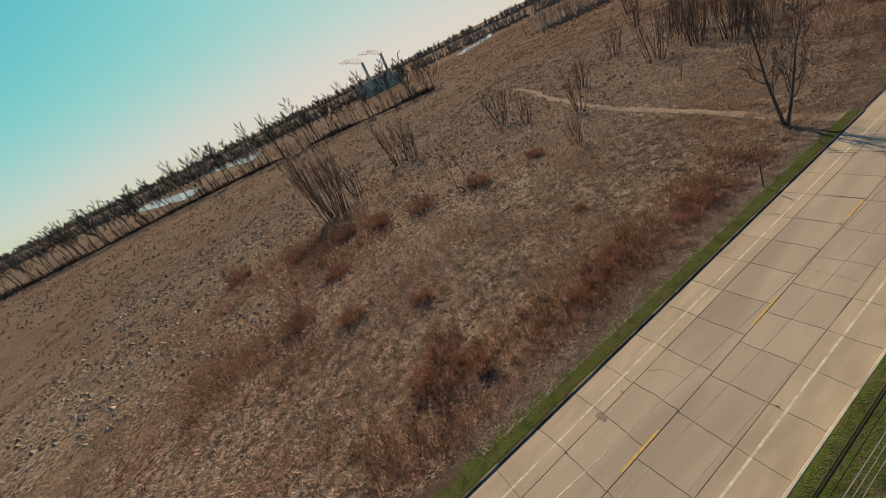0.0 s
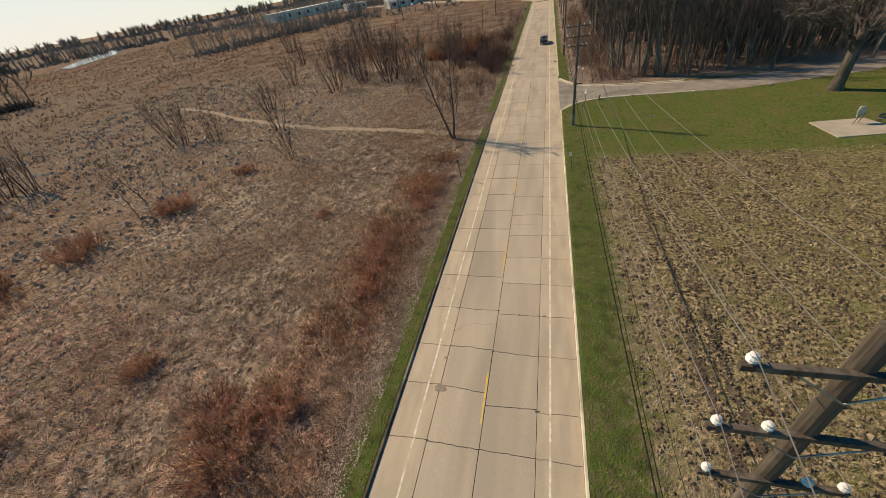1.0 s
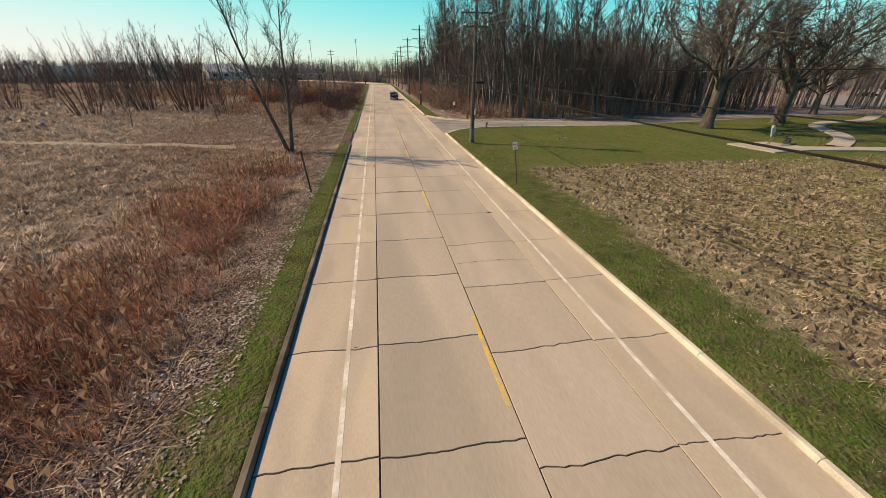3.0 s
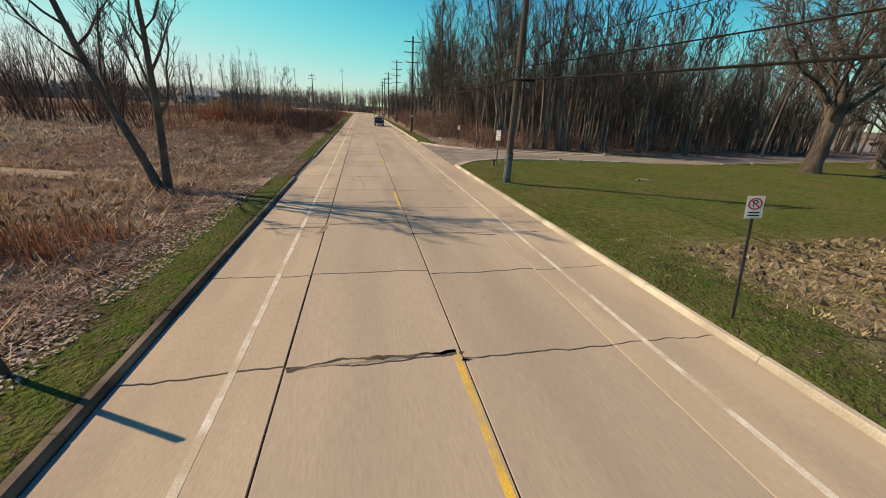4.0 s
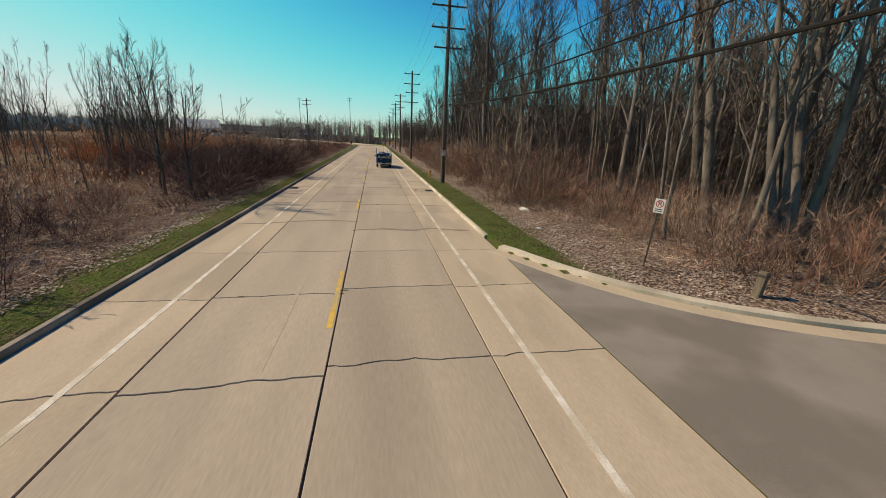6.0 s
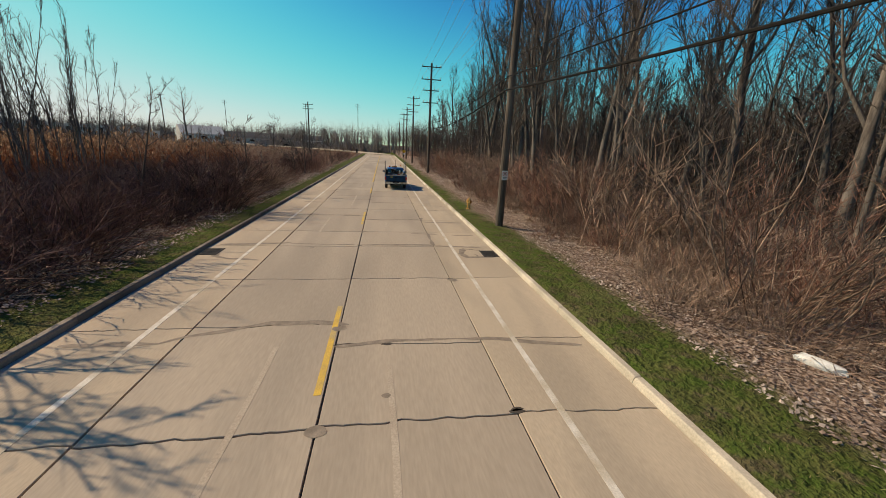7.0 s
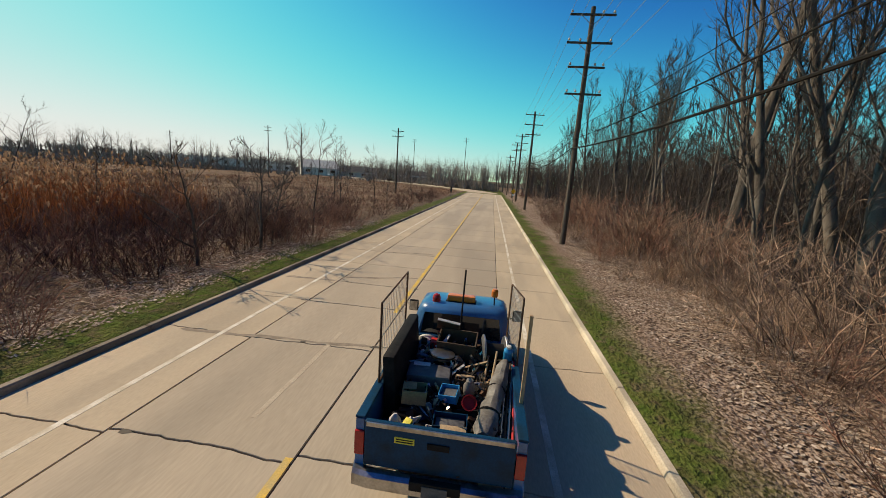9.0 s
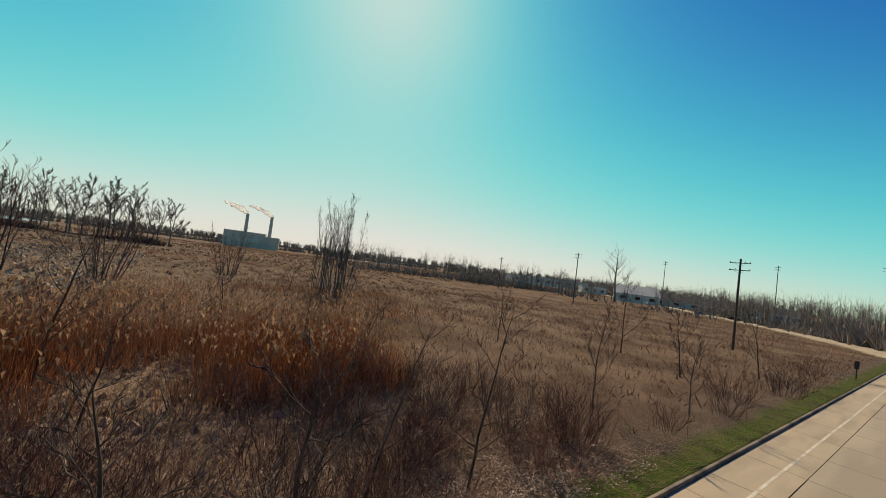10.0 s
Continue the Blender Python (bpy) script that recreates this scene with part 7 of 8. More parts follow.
def brush(name, n, x0, x1, y0, y1, tall, width, material, label, each=16, lean=1.5):
    x, y = clumped(n, x0, x1, y0, y1, 0.25, 0.35)
    m = dry(x, y)
    x, y = np.repeat(x[m], each), np.repeat(y[m], each)
    k = len(x)
    x, y = x + nr.normal(0, 0.45, k), y + nr.normal(0, 0.45, k)
    return tri_object(name, blades(x, y, tall * nr.uniform(0.35, 1.1, k), width * nr.uniform(0.5, 1.3, k), nr.uniform(0.1, lean, k)), material, label, "brush")


brush("undergrowth", 1700, 16, 46, 60, 190, 1.7, 0.026, TWIG, "tangled bare undergrowth beneath the woodland trees", lean=1.0)
brush("undergrowth", 1000, 9.6, 17, 63, 140, 0.6, 0.014, BROWN_TWIG, "tangled dead brown canes at the wood's edge")
brush("undergrowth", 520, -23, -9.6, 99, 130, 1.4, 0.018, DARK_TWIG, "tangled reddish canes beside the west verge")
brush("undergrowth", 260, -20, -10.2, 70, 98, 1.0, 0.016, BROWN_TWIG, "tangled dead canes beside the west verge")
brush("red_canes", 520, -75, -60, -36, -1, 1.3, 0.05, CANE, "rust-red canes in a band across the open field", 22)
brush("red_canes", 260, -380, -335, 185, 330, 1.3, 0.25, CANE, "rust-orange reeds beyond the field", 16)
brush("red_canes", 380, -14.5, -8.8, -22, 24, 1.1, 0.020, CANE, "low reddish canes along the field's edge", 24)
mat_of_stems("fallen_stems", 26000, -16, -7.4, 66, 130, PALE_STEM, "flattened pale dead stems beside the west verge")
mat_of_stems("fallen_stems", 18000, -16, -7.4, 66, 130, RED_TWIG, "flattened reddish dead stems beside the west verge")
brush("undergrowth", 260, -24, -10.5, 99, 132, 1.25, 0.018, RED_TWIG, "tangled rust-red canes beside the west verge", lean=1.8)
brush("dead_canes", 140, -20, -8.6, 100, 126, 0.9, 0.014, PALE_STEM, "bent pale dead canes among the brush", each=9, lean=2.0)
brush("dead_canes", 230, -14, -8.4, 68, 107, 0.45, 0.013, PALE_STEM, "bent pale dead canes beside the west verge", lean=1.8)
mat_of_stems("fallen_twigs", 14000, 8.0, 16, 62, 140, PALE_STEM, "fallen pale twigs at the wood's edge")
mat_of_stems("fallen_canes", 20000, 9.2, 16, 62, 140, BROWN_TWIG, "fallen brown canes at the wood's edge")
mat_of_stems("fallen_stems", 9000, -11, -7.2, -15, 66, PALE_STEM, "flattened pale dead stems beside the west verge")
mat_of_stems("fallen_stems", 12000, -12, -7.2, -15, 66, RED_TWIG, "flattened reddish dead stems beside the west verge")


def leaves(name, n, x0, x1, y0, y1, label):
    x, y = clumped(n, x0, x1, y0, y1, 0.6, 0.4)
    m = dry(x, y)
    x, y = x[m], y[m]
    n = len(x)
    c = np.stack([x, y, heights(x, y) + nr.uniform(0.005, 0.05, n)], 1)
    a, s = nr.uniform(0, 2 * np.pi, n), nr.uniform(0.028, 0.065, n)
    u = np.stack([np.cos(a), np.sin(a), nr.uniform(-0.5, 0.5, n)], 1) * s[:, None]
    v = np.stack([-np.sin(a), np.cos(a), nr.uniform(-0.5, 0.5, n)], 1) * (0.6 * s)[:, None]
    return tri_object(name, np.concatenate([np.stack([c - u, c + v, c + u], 1), np.stack([c - u, c + u, c - v], 1)]), LEAF, label, "leaves")


leaves("leaf_litter", 46000, 7.5, 13.0, 60, 135, "pale dry fallen leaves at the wood's edge")
leaves("leaf_litter", 36000, -10.0, -6.5, 62, 130, "pale dry fallen leaves beside the west verge")
leaves("leaf_litter", 38000, -9.2, -6.6, -14, 62, "pale dry fallen leaves beside the west verge")
leaves("leaf_litter", 14000, -15, -9.0, 62, 130, "pale dry fallen leaves under the west shrubs")
leaves("leaf_litter", 9000, 14, 40, 57.5, 66, "pale dry fallen leaves under the trees")

# dense young growth between the trunks of the woods
def young_growth(name, n, x0, x1, y0, y1, tall, width, label):
    x, y = nr.uniform(x0, x1, n), nr.uniform(y0, y1, n)
    m = dry(x, y)
    x, y = x[m], y[m]
    n = len(x)
    h = tall * nr.uniform(0.45, 1.1, n)
    foot = np.stack([x, y, heights(x, y) - 0.1], 1)
    lean = np.stack([nr.normal(0, 0.07, n), nr.normal(0, 0.07, n), np.ones(n)], 1)
    tris = []
    for a in (0.0, 1.57):
        s = np.stack([np.full(n, np.cos(a)), np.full(n, np.sin(a)), np.zeros(n)], 1) * width
        tris.append(np.stack([foot - s, foot + s, foot + lean * h[:, None]], 1))
    for k in range(15):
        t = nr.uniform(0.2, 0.95, n)
        p = foot + lean * (h * t)[:, None]
        a, ln = nr.uniform(0, 2 * np.pi, n), h * nr.uniform(0.10, 0.26, n) * (1.15 - 0.6 * t)
        q = p + np.stack([np.cos(a) * ln, np.sin(a) * ln, ln * nr.uniform(0.2, 1.3, n)], 1)
        s = np.stack([-np.sin(a), np.cos(a), 0.6 * np.ones(n)], 1) * (width * 0.4)
        tris.append(np.stack([p - s, p + s, q], 1))
    return tri_object(name, np.concatenate(tris), TWIG, label, "young trees")


young_growth("young_growth", 900, 15.5, 30, 62, 200, 7.5, 0.028, "dense thin young trees between the woodland trunks")
young_growth("young_growth", 4200, 26, 75, 64, 240, 13.0, 0.06, "dense thin young trees deep in the woods")


# tyre ruts with broken clods in the mown field
def clods(name, x, y, size, material, label):
    n = len(x)
    z = heights(x, y)
    c = np.stack([x, y, z], 1)
    a, s = nr.uniform(0, 2 * np.pi, n), size * nr.uniform(0.4, 1.2, n)
    ring = [c + np.stack([np.cos(a + k * 1.57) * s * nr.uniform(0.6, 1.2, n), np.sin(a + k * 1.57) * s * nr.uniform(0.6, 1.2, n), -0.02 * np.ones(n)], 1) for k in range(4)]
    top = c + np.stack([nr.uniform(-0.4, 0.4, n) * s, nr.uniform(-0.4, 0.4, n) * s, s * nr.uniform(0.4, 1.0, n)], 1)
    return tri_object(name, np.concatenate([np.stack([ring[k], ring[(k + 1) % 4], top], 1) for k in range(4)]), material, label, "soil")


TUSSOCK = mat("dead_tussock", (0.56, 0.435, 0.30), (0.19, 0.138, 0.092), 1.1, 9, (0.34, 0.235, 0.15), 0.07, rough=1.0, bump=0.6, depth=0.05, island=1.1)
x, y = clumped(21000, -48, -8.4, -34, 80, 0.4, 0.45)
clods("grass_tussocks", x, y, 0.23, TUSSOCK, "low tussocks of matted dead grass in the field")
x, y = clumped(10000, -130, -46, -70, 105, 0.2, 0.45)
clods("grass_tussocks", x, y, 0.55, TUSSOCK, "low tussocks of matted dead grass far out in the field")
x, y = clumped(4000, -46, -12, 80, 124, 0.3, 0.45)
clods("grass_tussocks", x, y, 0.28, TUSSOCK, "low tussocks of matted dead grass in the field")
MUD = mat("dark_mud", (0.095, 0.070, 0.048), (0.05, 0.037, 0.026), 3, 20, (0.14, 0.105, 0.07), 0.8, bump=0.5, island=0.5)
y = nr.uniform(-17, 14, 2600)
x = np.where(nr.random(2600) < 0.5, 12.7, 14.0) + 0.25 * np.sin(y * 0.35) + nr.normal(0, 0.16, 2600)
k = nr.random(2600) < np.clip(1.1 - np.abs(y + 6) / 16, 0.12, 1)
clods("rut_clods", x[k], y[k], 0.14, MUD, "dark broken clods along tyre ruts in the mown field")


def rut(x0, y0, y1, width):
    ys = np.arange(y0, y1, 0.35)
    xs = x0 + 0.25 * np.sin(ys * 0.35)
    half = width * (0.35 + 0.65 * nr.random(len(ys)))
    v = [(a + s * h, b, ground_height(a, b) + 0.025) for a, b, h in zip(xs, ys, half) for s in (-1, 1)]
    f = [(2 * i, 2 * i + 1, 2 * i + 3, 2 * i + 2) for i in range(len(ys) - 1)]
    tagged(new("tyre_rut", mesh_of("tyre_rut", v, f, MUD)), "muddy tyre rut pressed into the mown field", "rut", kind="structure")


rut(12.7, -11.0, -0.5, 0.36)
rut(14.0, -10.0, -2.0, 0.30)
rut(12.75, 0.5, 15.0, 0.17)
# rough broken soil between the stubble
TURNED = mat("turned_soil", (0.17, 0.125, 0.078), (0.055, 0.04, 0.026), 2, 14, (0.27, 0.205, 0.125), 0.7, rough=1.0, bump=0.4, island=0.7)
x, y = clumped(17000, 9.0, 30, -18, 27, 1.1, 0.5)
clods("field_clods", x, y, 0.19, TURNED, "small rough clods of soil among the stubble")
x, y = clumped(4500, 30, 60, -12, 27, 0.8, 0.5)
clods("field_clods", x, y, 0.22, TURNED, "small rough clods of soil among the stubble")
brush("undergrowth", 420, 10.2, 15, 68, 150, 1.0, 0.014, BROWN_TWIG, "tangled brown canes on the bank beyond the verge")
brush("undergrowth", 260, 9.8, 15, 68, 150, 1.0, 0.014, RED_TWIG, "tangled reddish canes on the bank beyond the verge")
brush("undergrowth", 900, -95, -13, 118, 205, 0.8, 0.05, RED_TWIG, "patches of rust-brown brush in the dead grass of the field", each=14, lean=1.2)


# ---------------------------------------------------------------- the distance
PAD = mat("pale_pad_concrete", (0.42, 0.36, 0.275), (0.35, 0.30, 0.23), 0.8, 25, bump=0.15, depth=0.004)
CREAM = mat("cream_paint", (0.55, 0.50, 0.38), (0.46, 0.42, 0.32), 3, 40, rough=0.6, bump=0.05)
WALL_WHITE = mat("white_cladding", (0.64, 0.60, 0.54), (0.54, 0.50, 0.45), 0.5, 8, rough=0.8, bump=0.05)
WALL_GREY = mat("plant_cladding", (0.62, 0.51, 0.43), (0.52, 0.43, 0.36), 0.1, 3, rough=0.8, bump=0.05)
ROOF_DARK = mat("dark_roof", (0.09, 0.088, 0.088), (0.065, 0.063, 0.062), 0.5, 8, rough=0.9, bump=0.1)
STACK = mat("stack_concrete", (0.5, 0.47, 0.45), (0.42, 0.40, 0.38), 0.2, 3, rough=0.9, bump=0.1)
WATER = mat("pale_water", (0.42, 0.45, 0.48), (0.36, 0.39, 0.42), 0.05, 2, rough=0.12, bump=0.02)
STEAM = mat("white_steam", (0.95, 0.95, 0.95), (0.92, 0.92, 0.92), 0.05, 1, rough=1.0, bump=0.0, thin=0.7)


def sheet(name, outline, z, material, label, category, kind="structure"):
    v = [(x, y, ground_height(x, y) + z) for x, y in outline]
    return tagged(new(name, mesh_of(name, v, [tuple(range(len(v)))], material)), label, category, kind=kind)


# pad with a drinking fountain board, footpaths and car park beyond the lawn
def slab_sheet(name, outline, z0, z1, material, label, category):
    n = len(outline)
    v = [(x, y, z0) for x, y in outline] + [(x, y, z1) for x, y in outline]
    f = [tuple(range(n, 2 * n))] + [(i, (i + 1) % n, n + (i + 1) % n, n + i) for i in range(n)]
    return tagged(new(name, mesh_of(name, v, f, material)), label, category, kind="structure")


slab_sheet("pad", [(34.0, 34.0), (34.6, 29.2), (39.2, 29.6), (40.4, 31.6), (39.5, 34.4)], -0.1, 0.16, PAD, "pale concrete pad at the edge of the lawn", "pavement")
def strip(points, width, label):
    """A path of even width along a smooth line."""
    line = []
    p = [Vector((*q, 0)) for q in points]
    p = [p[0] * 2 - p[1]] + p + [p[-1] * 2 - p[-2]]
    for a, b, c, d in zip(p, p[1:], p[2:], p[3:]):
        for k in range(6):
            t = k / 6
            line.append(0.5 * (2 * b + (c - a) * t + (2 * a - 5 * b + 4 * c - d) * t * t + (3 * b - a - 3 * c + d) * t ** 3))
    sides = []
    for i, q in enumerate(line):
        w = (line[min(i + 1, len(line) - 1)] - line[max(i - 1, 0)]).normalized().cross(Vector((0, 0, 1))) * (width / 2)
        sides.append((q + w, q - w))
    v = [(a.x, a.y, z) for z in (-0.1, 0.15) for ab in sides for a in ab]
    n, f = len(sides), []
    for i in range(n - 1):
        a, h = 2 * i, 2 * n
        f += [(h + a, h + a + 2, h + a + 3, h + a + 1), (a, a + 2, h + a + 2, h + a), (a + 1, h + a + 1, h + a + 3, a + 3)]
    return tagged(new("footpath", mesh_of("footpath", v, f, PAD)), label, "pavement", kind="structure")


strip([(39.5, 30.6), (45, 29.6), (52, 28.2), (62, 28.0), (76, 29.0)], 1.9, "pale curving footpath across the lawn")
strip([(44.5, 31.2), (50, 34.5), (54.5, 38.5), (59, 44.5), (66, 48.5), (76, 50.5), (90, 58)], 1.8, "pale curving footpath under the old trees")
slab_sheet("car_park", [(92, 66), (96, 84), (150, 112), (190, 110), (175, 92), (120, 74)], -0.1, 0.12, ASPHALT, "pale car park beyond the lawn", "pavement")


def board(x, y):
    root = tagged(new("notice_board"), "cream notice board on two legs on the pad", "notice board")
    root.matrix_world = pose(x, y, 0.16, 0, 0, 25)
    for s in (-1, 1):
        part("leg", rod(bmesh.new(), (s * 0.35, 0.3, 0), (s * 0.28, 0, 1.3), 0.04, 6), OLD_WOOD, root)
    part("panel", box(bmesh.new(), -0.55, 0.55, -0.06, 0.02, 0.85, 1.7, pose(0, 0, 0, -12, 0, 0), 0.02), CREAM, root)
    part("roof", box(bmesh.new(), -0.35, 0.35, -0.1, 0.06, 1.68, 1.95, pose(0, 0, 0, -12, 0, 0), 0.02), CREAM, root)


board(38.0, 32.6)
tagged(new("bench"), "dark park bench beside the pad", "bench").matrix_world = pose(40.6, 33.2, 0.12, 0, 0, 30)
bench = bpy.data.objects["bench"]
for z, y0, y1 in ((0.45, -0.25, 0.2), (0.75, 0.2, 0.26)):
    part("seat" if z < 0.5 else "backrest", box(bmesh.new(), -0.8, 0.8, y0, y1, z - 0.03 if z < 0.5 else 0.55, z + 0.02 if z < 0.5 else 0.9, bevel=0.01), OLD_WOOD, bench)
for s in (-1, 1):
    part("leg", box(bmesh.new(), s * 0.7 - 0.04, s * 0.7 + 0.04, -0.2, 0.2, 0, 0.42, bevel=0.01), POST_STEEL, bench)


def house(x, y, w, d, h, turn, roof, wall, name, label, flat=False, windows=4):
    root = tagged(new(name), label, "building", "far buildings")
    root.matrix_world = pose(x, y, 0, 0, 0, turn)
    part("wall", box(bmesh.new(), -w / 2, w / 2, -d / 2, d / 2, -0.3, h), wall, root)
    bm = bmesh.new()
    if flat:
        box(bm, -w / 2 - 0.4, w / 2 + 0.4, -d / 2 - 0.4, d / 2 + 0.4, h, h + 0.7)
    else:
        rise = d * 0.32
        loft(bm, [[(sx, -d / 2 - 0.4, h), (sx, d / 2 + 0.4, h), (sx, 0, h + rise)] for sx in (-w / 2 - 0.4, w / 2 + 0.4)])
    part("roof", bm, roof, root)
    for k in range(windows):
        px = -w / 2 + w * (k + 0.5) / windows
        ww = min(1.6, w / windows * 0.4)
        win = part("window", box(bmesh.new(), px - ww, px + ww, -d / 2 - 0.03, -d / 2 + 0.05, h * 0.35, h * 0.75), DARK_GLASS, root)
        part("frame", box(bmesh.new(), px - ww - 0.1, px + ww + 0.1, -d / 2 - 0.06, -d / 2 - 0.031, h * 0.75, h * 0.79), WALL_WHITE, win)
    return root


house(-292, 492, 118, 30, 8.5, 62, WALL_WHITE, WALL_WHITE, "warehouse", "long low white warehouse behind the field", True, 9)
house(-205, 438, 22, 14, 5.5, 50, WALL_WHITE, WALL_WHITE, "shed", "low white shed behind the field", True, 3)
house(-128, 368, 26, 18, 5.2, 35, WALL_WHITE, WALL_WHITE, "house", "white gabled house beside the far street", False, 3)
house(-98, 398, 60, 14, 4.0, 20, ROOF_DARK, WALL_GREY, "shed", "long low dark shed beside the far street", False, 6)
house(330, 262, 46, 18, 6.0, -42, ROOF_DARK, WALL_WHITE, "school_building", "long white building beyond the car park", False, 7)
house(405, 220, 40, 18, 6.5, -48, ROOF_DARK, WALL_WHITE, "school_building", "long white building beyond the car park", False, 6)
house(-60, 420, 16, 12, 4.5, 10, ROOF_DARK, WALL_WHITE, "house", "small white house beside the far street", False, 2)


def far_car(x, y, turn, material, label):
    root = tagged(new("parked_car"), label, "car", "far parked cars")
    root.matrix_world = pose(x, y, 0.12, 0, 0, turn)
    bm = bmesh.new()
    loft(bm, [[(sx * w, y0, z) for sx, z in ((-1, 0.3), (1, 0.3), (1, 0.75), (0.9, zt), (-0.9, zt), (-1, 0.75))] for y0, w, zt in ((-2.2, 0.8, 0.8), (-1.6, 0.88, 0.95), (-1.0, 0.88, 1.4), (0.6, 0.88, 1.42), (1.2, 0.88, 0.98), (2.2, 0.8, 0.8))])
    smooth(part("body", bm, material, root), 50)
    for sx in (-0.82, 0.82):
        for sy in (-1.35, 1.35):
            part("wheel", lathe(bmesh.new(), [(0.2, -0.1), (0.32, -0.09), (0.32, 0.09), (0.2, 0.1)], 12, pose(sx, sy, 0.32, 0, 90, 0)), RUBBER, root)


for x, y, turn, m, label in ((152, 103, 40, BLACK, "dark car parked beyond the lawn"), (158, 106, 40, BLACK, "dark car parked beyond the lawn"), (-112, 350, 20, WHITE, "pale car parked by the far street"), (-104, 354, 20, NAVY, "dark blue car parked by the far street"),
                             (-96, 358, 20, GREY, "grey car parked by the far street"), (-66, 380, 15, WHITE, "pale car parked by the far street"), (-58, 318, 85, BLACK, "dark car parked by the far street"), (-72, 320, 85, GREY, "grey car parked by the far street")):
    far_car(x, y, turn, m, label)


# power station with two stacks and their steam
def power_station():
    root = tagged(new("power_station"), "hazy grey power station with two tall stacks", "power station")
    root.matrix_world = pose(-500, 186, 6, 0, 0, 76)
    part("hall", box(bmesh.new(), -34, 10, -10, 10, -8, 12), WALL_GREY, root)
    part("hall", box(bmesh.new(), 10, 26, -9, 9, -8, 9), WALL_GREY, root)
    part("annex", box(bmesh.new(), -20, 4, -12, -10, 0, 5), WALL_WHITE, root)
    for px in (-13, 14):
        part("chimney", lathe(bmesh.new(), [(2.2, 0), (1.9, 18), (1.7, 34)], 16, Matrix.Translation((px, 0, 0))), STACK, root)
    return root


power_station()


def steam(x, y, z, drift, label):
    """A billowing plume: one swelling, ragged tube that leans away with the wind."""
    bm = bmesh.new()
    rings = []
    for k in range(26):
        t = k / 25
        c = Vector((x + drift[0] * t, y + drift[1] * t, z + 9 * (1 - (1 - t) ** 2.2)))
        r = (1.5 + 3.2 * math.sin(math.pi * min(t * 0.85 + 0.08, 1))) * (0.8 + 0.5 * noise.noise(Vector((t * 9, x, 0)))) * (1 - 0.5 * t)
        rings.append([c + Vector((math.cos(a) * 0.5, math.cos(a), math.sin(a))) * r for a in (2 * math.pi * i / 14 for i in range(14))])
    loft(bm, rings)
    for v in bm.verts:
        v.co += noise.noise_vector(v.co * 0.4) * 1.5
    ob = new("steam_plume", bpy.data.meshes.new("steam_plume"))
    bm.to_mesh(ob.data)
    bm.free()
    ob.data.materials.append(STEAM)
    ob.data.polygons.foreach_set("use_smooth", [True] * len(ob.data.polygons))
    return tagged(ob, label, "steam", kind="stuff")


stack_a = pose(-500, 186, 6, 0, 0, 76) @ Vector((-13, 0, 34.5))
stack_b = pose(-500, 186, 6, 0, 0, 76) @ Vector((14, 0, 34.5))
for s in (stack_a, stack_b):
    steam(s.x, s.y, s.z, (-6, -26), "white steam drifting from a power station stack")

# ponds in the far field
sheet("pond", [(-405, 255), (-440, 268), (-500, 335), (-560, 420), (-545, 430), (-490, 375), (-450, 335), (-425, 290)], 0.3, WATER, "pale pond shining beyond the field", "water")
sheet("pond", [(-420, -10), (-520, 10), (-700, -60), (-690, -90), (-500, -30)], 0.3, WATER, "pale pond shining beyond the field", "water")
sheet("pond", [(-360, -70), (-420, -60), (-640, -150), (-620, -180), (-450, -110)], 0.3, WATER, "pale pond shining beyond the field", "water")

# far utility poles on the side street
for x, y, h in ((-20.8, 188.0, 15.2), (-82, 232, 19), (-104, 352, 28), (-52, 352, 29), (-14.5, 318, 28), (-135, 245, 16)):
    utility_pole(x, y, h, (h - 0.7, h - 1.9), label="slender wooden utility pole in the far field")


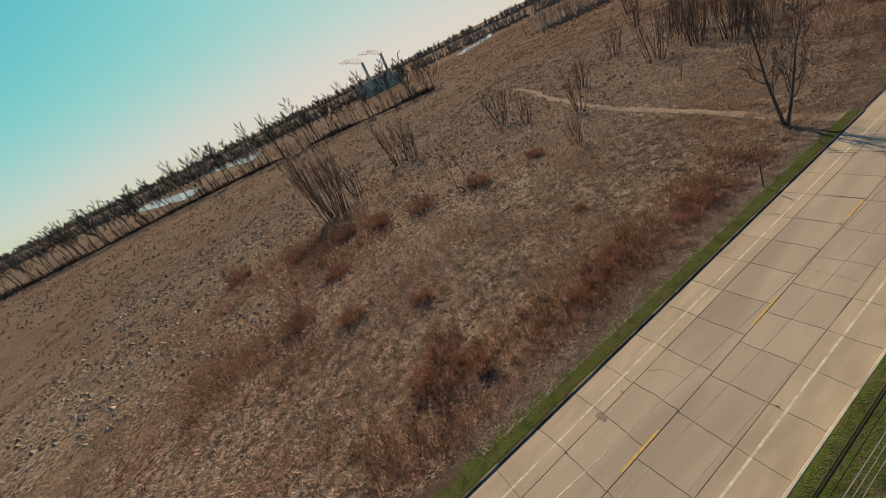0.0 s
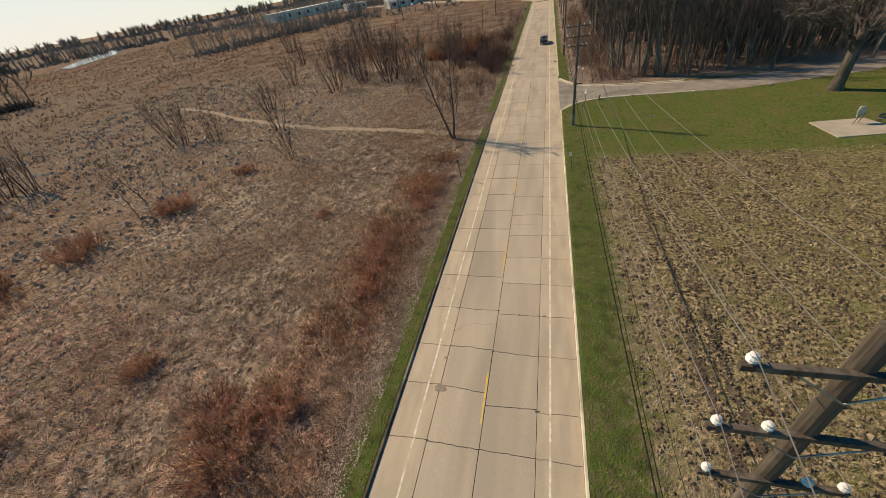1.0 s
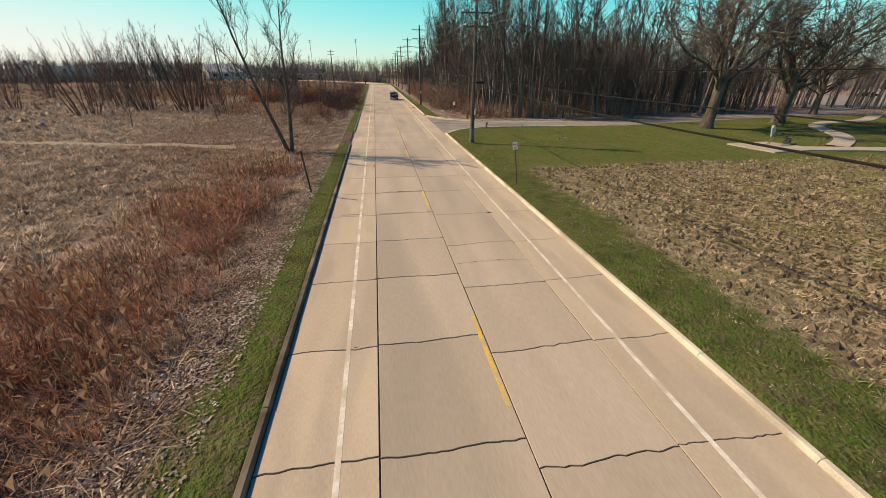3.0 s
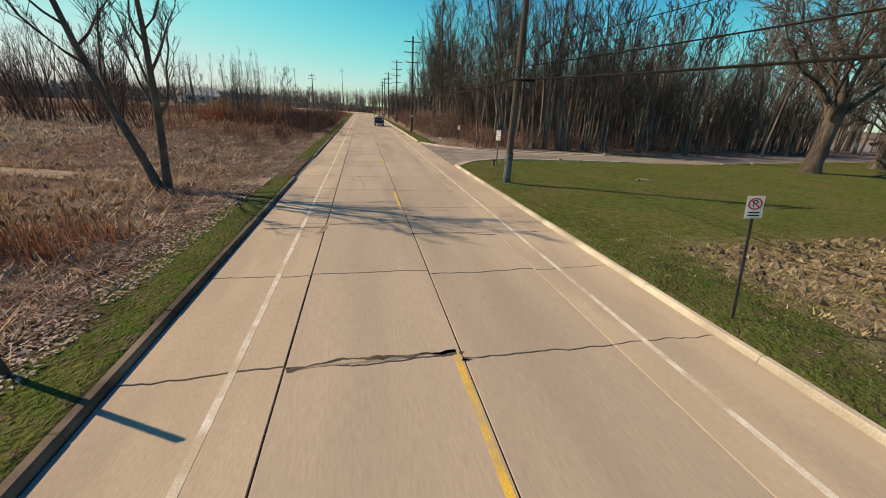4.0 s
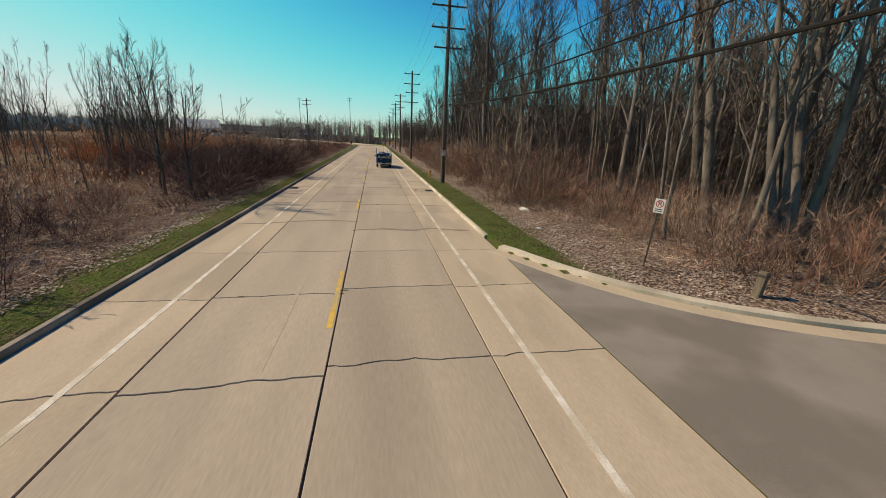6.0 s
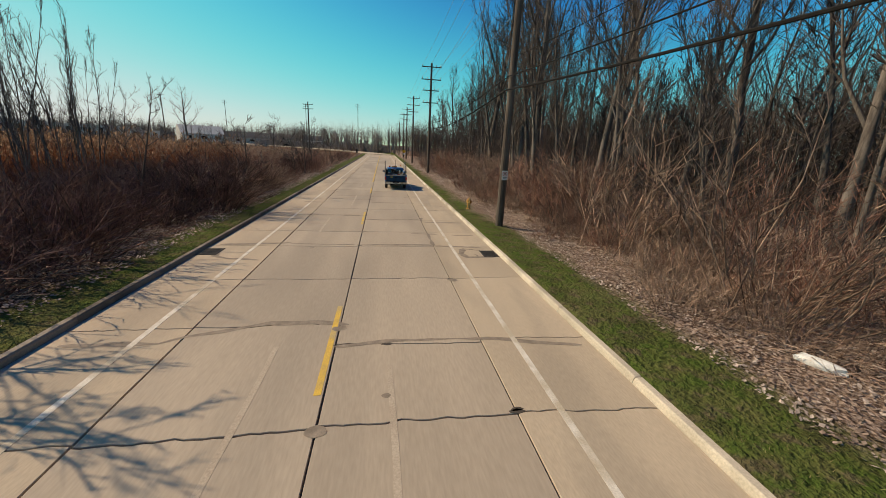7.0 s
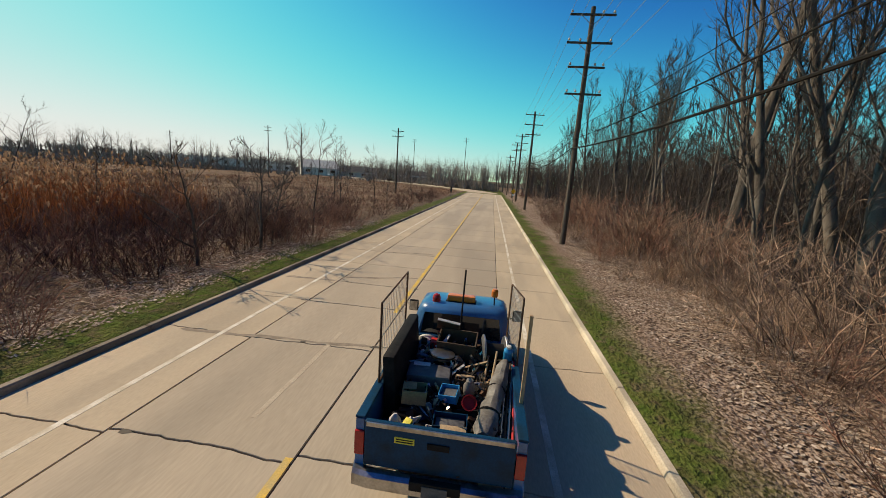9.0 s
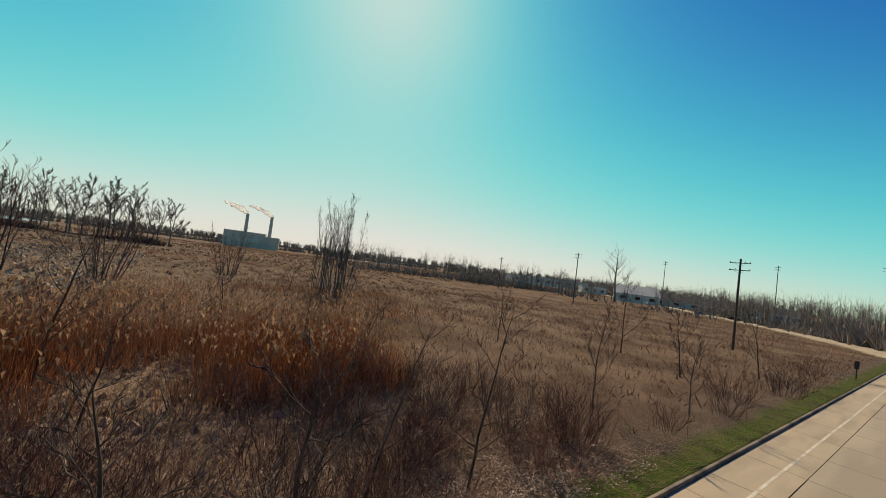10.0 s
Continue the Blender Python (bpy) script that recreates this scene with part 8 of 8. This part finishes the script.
# -- far woods: fans of fine branches, too many to count
def far_woods(name, line, n, tall, width, label, seed, blades_each=34, depth=25.0, hedge=6, gap=-0.22, material=None):
    r = np.random.default_rng(seed)
    seg = np.array(line, float)
    ln = np.hypot(*np.diff(seg, axis=0).T)
    cum = np.r_[0, np.cumsum(ln)] / ln.sum()
    t = r.random(n)
    cx, cy = np.interp(t, cum, seg[:, 0]) + r.uniform(-depth, depth, n), np.interp(t, cum, seg[:, 1]) + r.uniform(-depth, depth, n)
    h = tall * r.uniform(0.55, 1.15, n)
    tris = []
    for k in range(blades_each):
        stem = k < 3
        a = r.uniform(0, 2 * np.pi, n)
        base = np.stack([cx + r.uniform(-0.3, 0.3, n), cy + r.uniform(-0.3, 0.3, n), (0 if stem else 1) * h * r.uniform(0.3, 0.75, n)], 1)
        reach = (0.06 if stem else 0.38) * h * r.uniform(0.4, 1.2, n)
        top = np.stack([cx + np.cos(a) * reach, cy + np.sin(a) * reach, h * (1 if stem else r.uniform(0.55, 1.0, n))], 1)
        b = r.uniform(0, 2 * np.pi, n)
        side = np.stack([np.cos(b), np.sin(b), 0 * b], 1) * (width * (1.5 if stem else 0.55) * r.uniform(0.5, 1.2, n))[:, None]
        tris.append(np.stack([base - side, base + side, top], 1))
    m = hedge * n
    t2 = r.random(m)
    bx, by = np.interp(t2, cum, seg[:, 0]) + r.uniform(-depth, depth, m), np.interp(t2, cum, seg[:, 1]) + r.uniform(-depth, depth, m)
    lump = np.array([noise.noise(Vector((p * 0.035, q * 0.035, seed))) for p, q in zip(bx, by)])
    keep = lump > gap
    bx, by, lump = bx[keep], by[keep], lump[keep]
    m = len(bx)
    for k in range(5):
        a, b = r.uniform(0, 2 * np.pi, m), r.uniform(0, 2 * np.pi, m)
        hh = tall * 0.26 * r.uniform(0.3, 1.1, m) * (0.9 + 1.6 * lump)
        foot = np.stack([bx, by, 0 * bx - 0.2], 1)
        side = np.stack([np.cos(b), np.sin(b), 0 * b], 1) * (width * 2.6)
        tris.append(np.stack([foot - side, foot + side, foot + np.stack([np.cos(a) * hh * 0.7, np.sin(a) * hh * 0.7, hh], 1)], 1))
    return tri_object(name, np.concatenate(tris), material or HAZED_TWIG, label, "woods")


far_woods("far_woods", [(40, 70), (62, 110), (60, 200), (44, 262)], 620, 18, 0.09, "deep bare woods behind the roadside trees", 1, 44, 16, 0, material=DEEP_TWIG)
far_woods("far_woods", [(30, 66), (60, 71), (90, 78), (125, 66), (150, 40)], 240, 15, 0.07, "deep bare woods behind the lawn", 7, 44, 5, 0, material=DEEP_TWIG)
far_woods("far_woods", [(15, 215), (22, 236), (14, 252)], 90, 15, 0.08, "bare woods along the far end of the road", 8, 44, 7, 0, material=DEEP_TWIG)
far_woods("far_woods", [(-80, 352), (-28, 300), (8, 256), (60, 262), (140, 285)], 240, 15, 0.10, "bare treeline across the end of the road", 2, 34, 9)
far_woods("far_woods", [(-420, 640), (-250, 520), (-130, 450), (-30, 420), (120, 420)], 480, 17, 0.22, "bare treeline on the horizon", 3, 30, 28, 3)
BELT = [(-330, -230), (-320, -150), (-305, -50), (-277, 20), (-248, 70), (-217, 105)]
far_woods("far_woods", BELT, 130, 9, 0.13, "low bare trees and brush along the far edge of the field", 4, 30, 4, 16, -1.0, DARK_TWIG)
ROW_TREES = [tree_meshes(400 + i, 22 + 2 * i, 0.34, clear=0.26, limbs=13, spread=0.8, limb=0.40, subs=5, twigs=5, fine=2, up=0.12, twig=TWIG, fat=0.085) for i in range(3)]
far_woods("far_woods", [(-420, 470), (-300, 400), (-190, 330), (-110, 285), (-50, 300)], 150, 12, 0.12, "thin bare trees before the far buildings", 11, 26, 16, 2)
row = random.Random(6)
for k in range(84):
    y = -225 + 330 * k / 83 + row.uniform(-3, 3)
    x = np.interp(y, [q[1] for q in BELT], [q[0] for q in BELT]) + row.uniform(-7, 5)
    plant("row_tree", row.choice(ROW_TREES), float(x), y, row.uniform(0.9, 1.3), row.uniform(0, 360), "tall bare tree in a row beyond the field", "tree", "row of far trees")
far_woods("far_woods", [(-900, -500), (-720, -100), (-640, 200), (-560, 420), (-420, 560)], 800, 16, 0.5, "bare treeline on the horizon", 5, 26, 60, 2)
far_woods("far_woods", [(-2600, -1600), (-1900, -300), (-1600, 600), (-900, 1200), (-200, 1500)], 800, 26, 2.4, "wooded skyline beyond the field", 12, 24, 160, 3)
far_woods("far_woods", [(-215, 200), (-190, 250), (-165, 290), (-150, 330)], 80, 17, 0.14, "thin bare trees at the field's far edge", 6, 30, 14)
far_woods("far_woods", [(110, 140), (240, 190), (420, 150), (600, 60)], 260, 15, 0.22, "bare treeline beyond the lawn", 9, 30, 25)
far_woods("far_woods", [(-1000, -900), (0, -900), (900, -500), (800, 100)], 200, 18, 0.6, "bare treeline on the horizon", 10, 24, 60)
BIG_FIELD_TREE = tree_meshes(77, 22, 0.45, clear=0.28, limbs=13, spread=0.85, limb=0.45, subs=6, twigs=5, fine=2, up=0.08, twig=HAZED_TWIG)
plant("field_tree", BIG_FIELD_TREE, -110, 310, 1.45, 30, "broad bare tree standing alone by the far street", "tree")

POOL = mat("dark_pool_water", (0.035, 0.036, 0.032), (0.05, 0.048, 0.042), 0.3, 6, rough=0.04, bump=0.03, depth=0.01, spec=0.6)
pool_line = [(16.2, 108.5), (20, 105.8), (26, 106.5), (33, 113), (36, 122), (31, 130), (24, 129.5), (19.5, 124), (17.0, 116)]
tagged(new("woodland_pool", mesh_of("woodland_pool", [(x, y, 0.12) for x, y in pool_line], [tuple(range(len(pool_line)))], POOL)), "still dark flood water standing among the trees", "water", kind="structure")
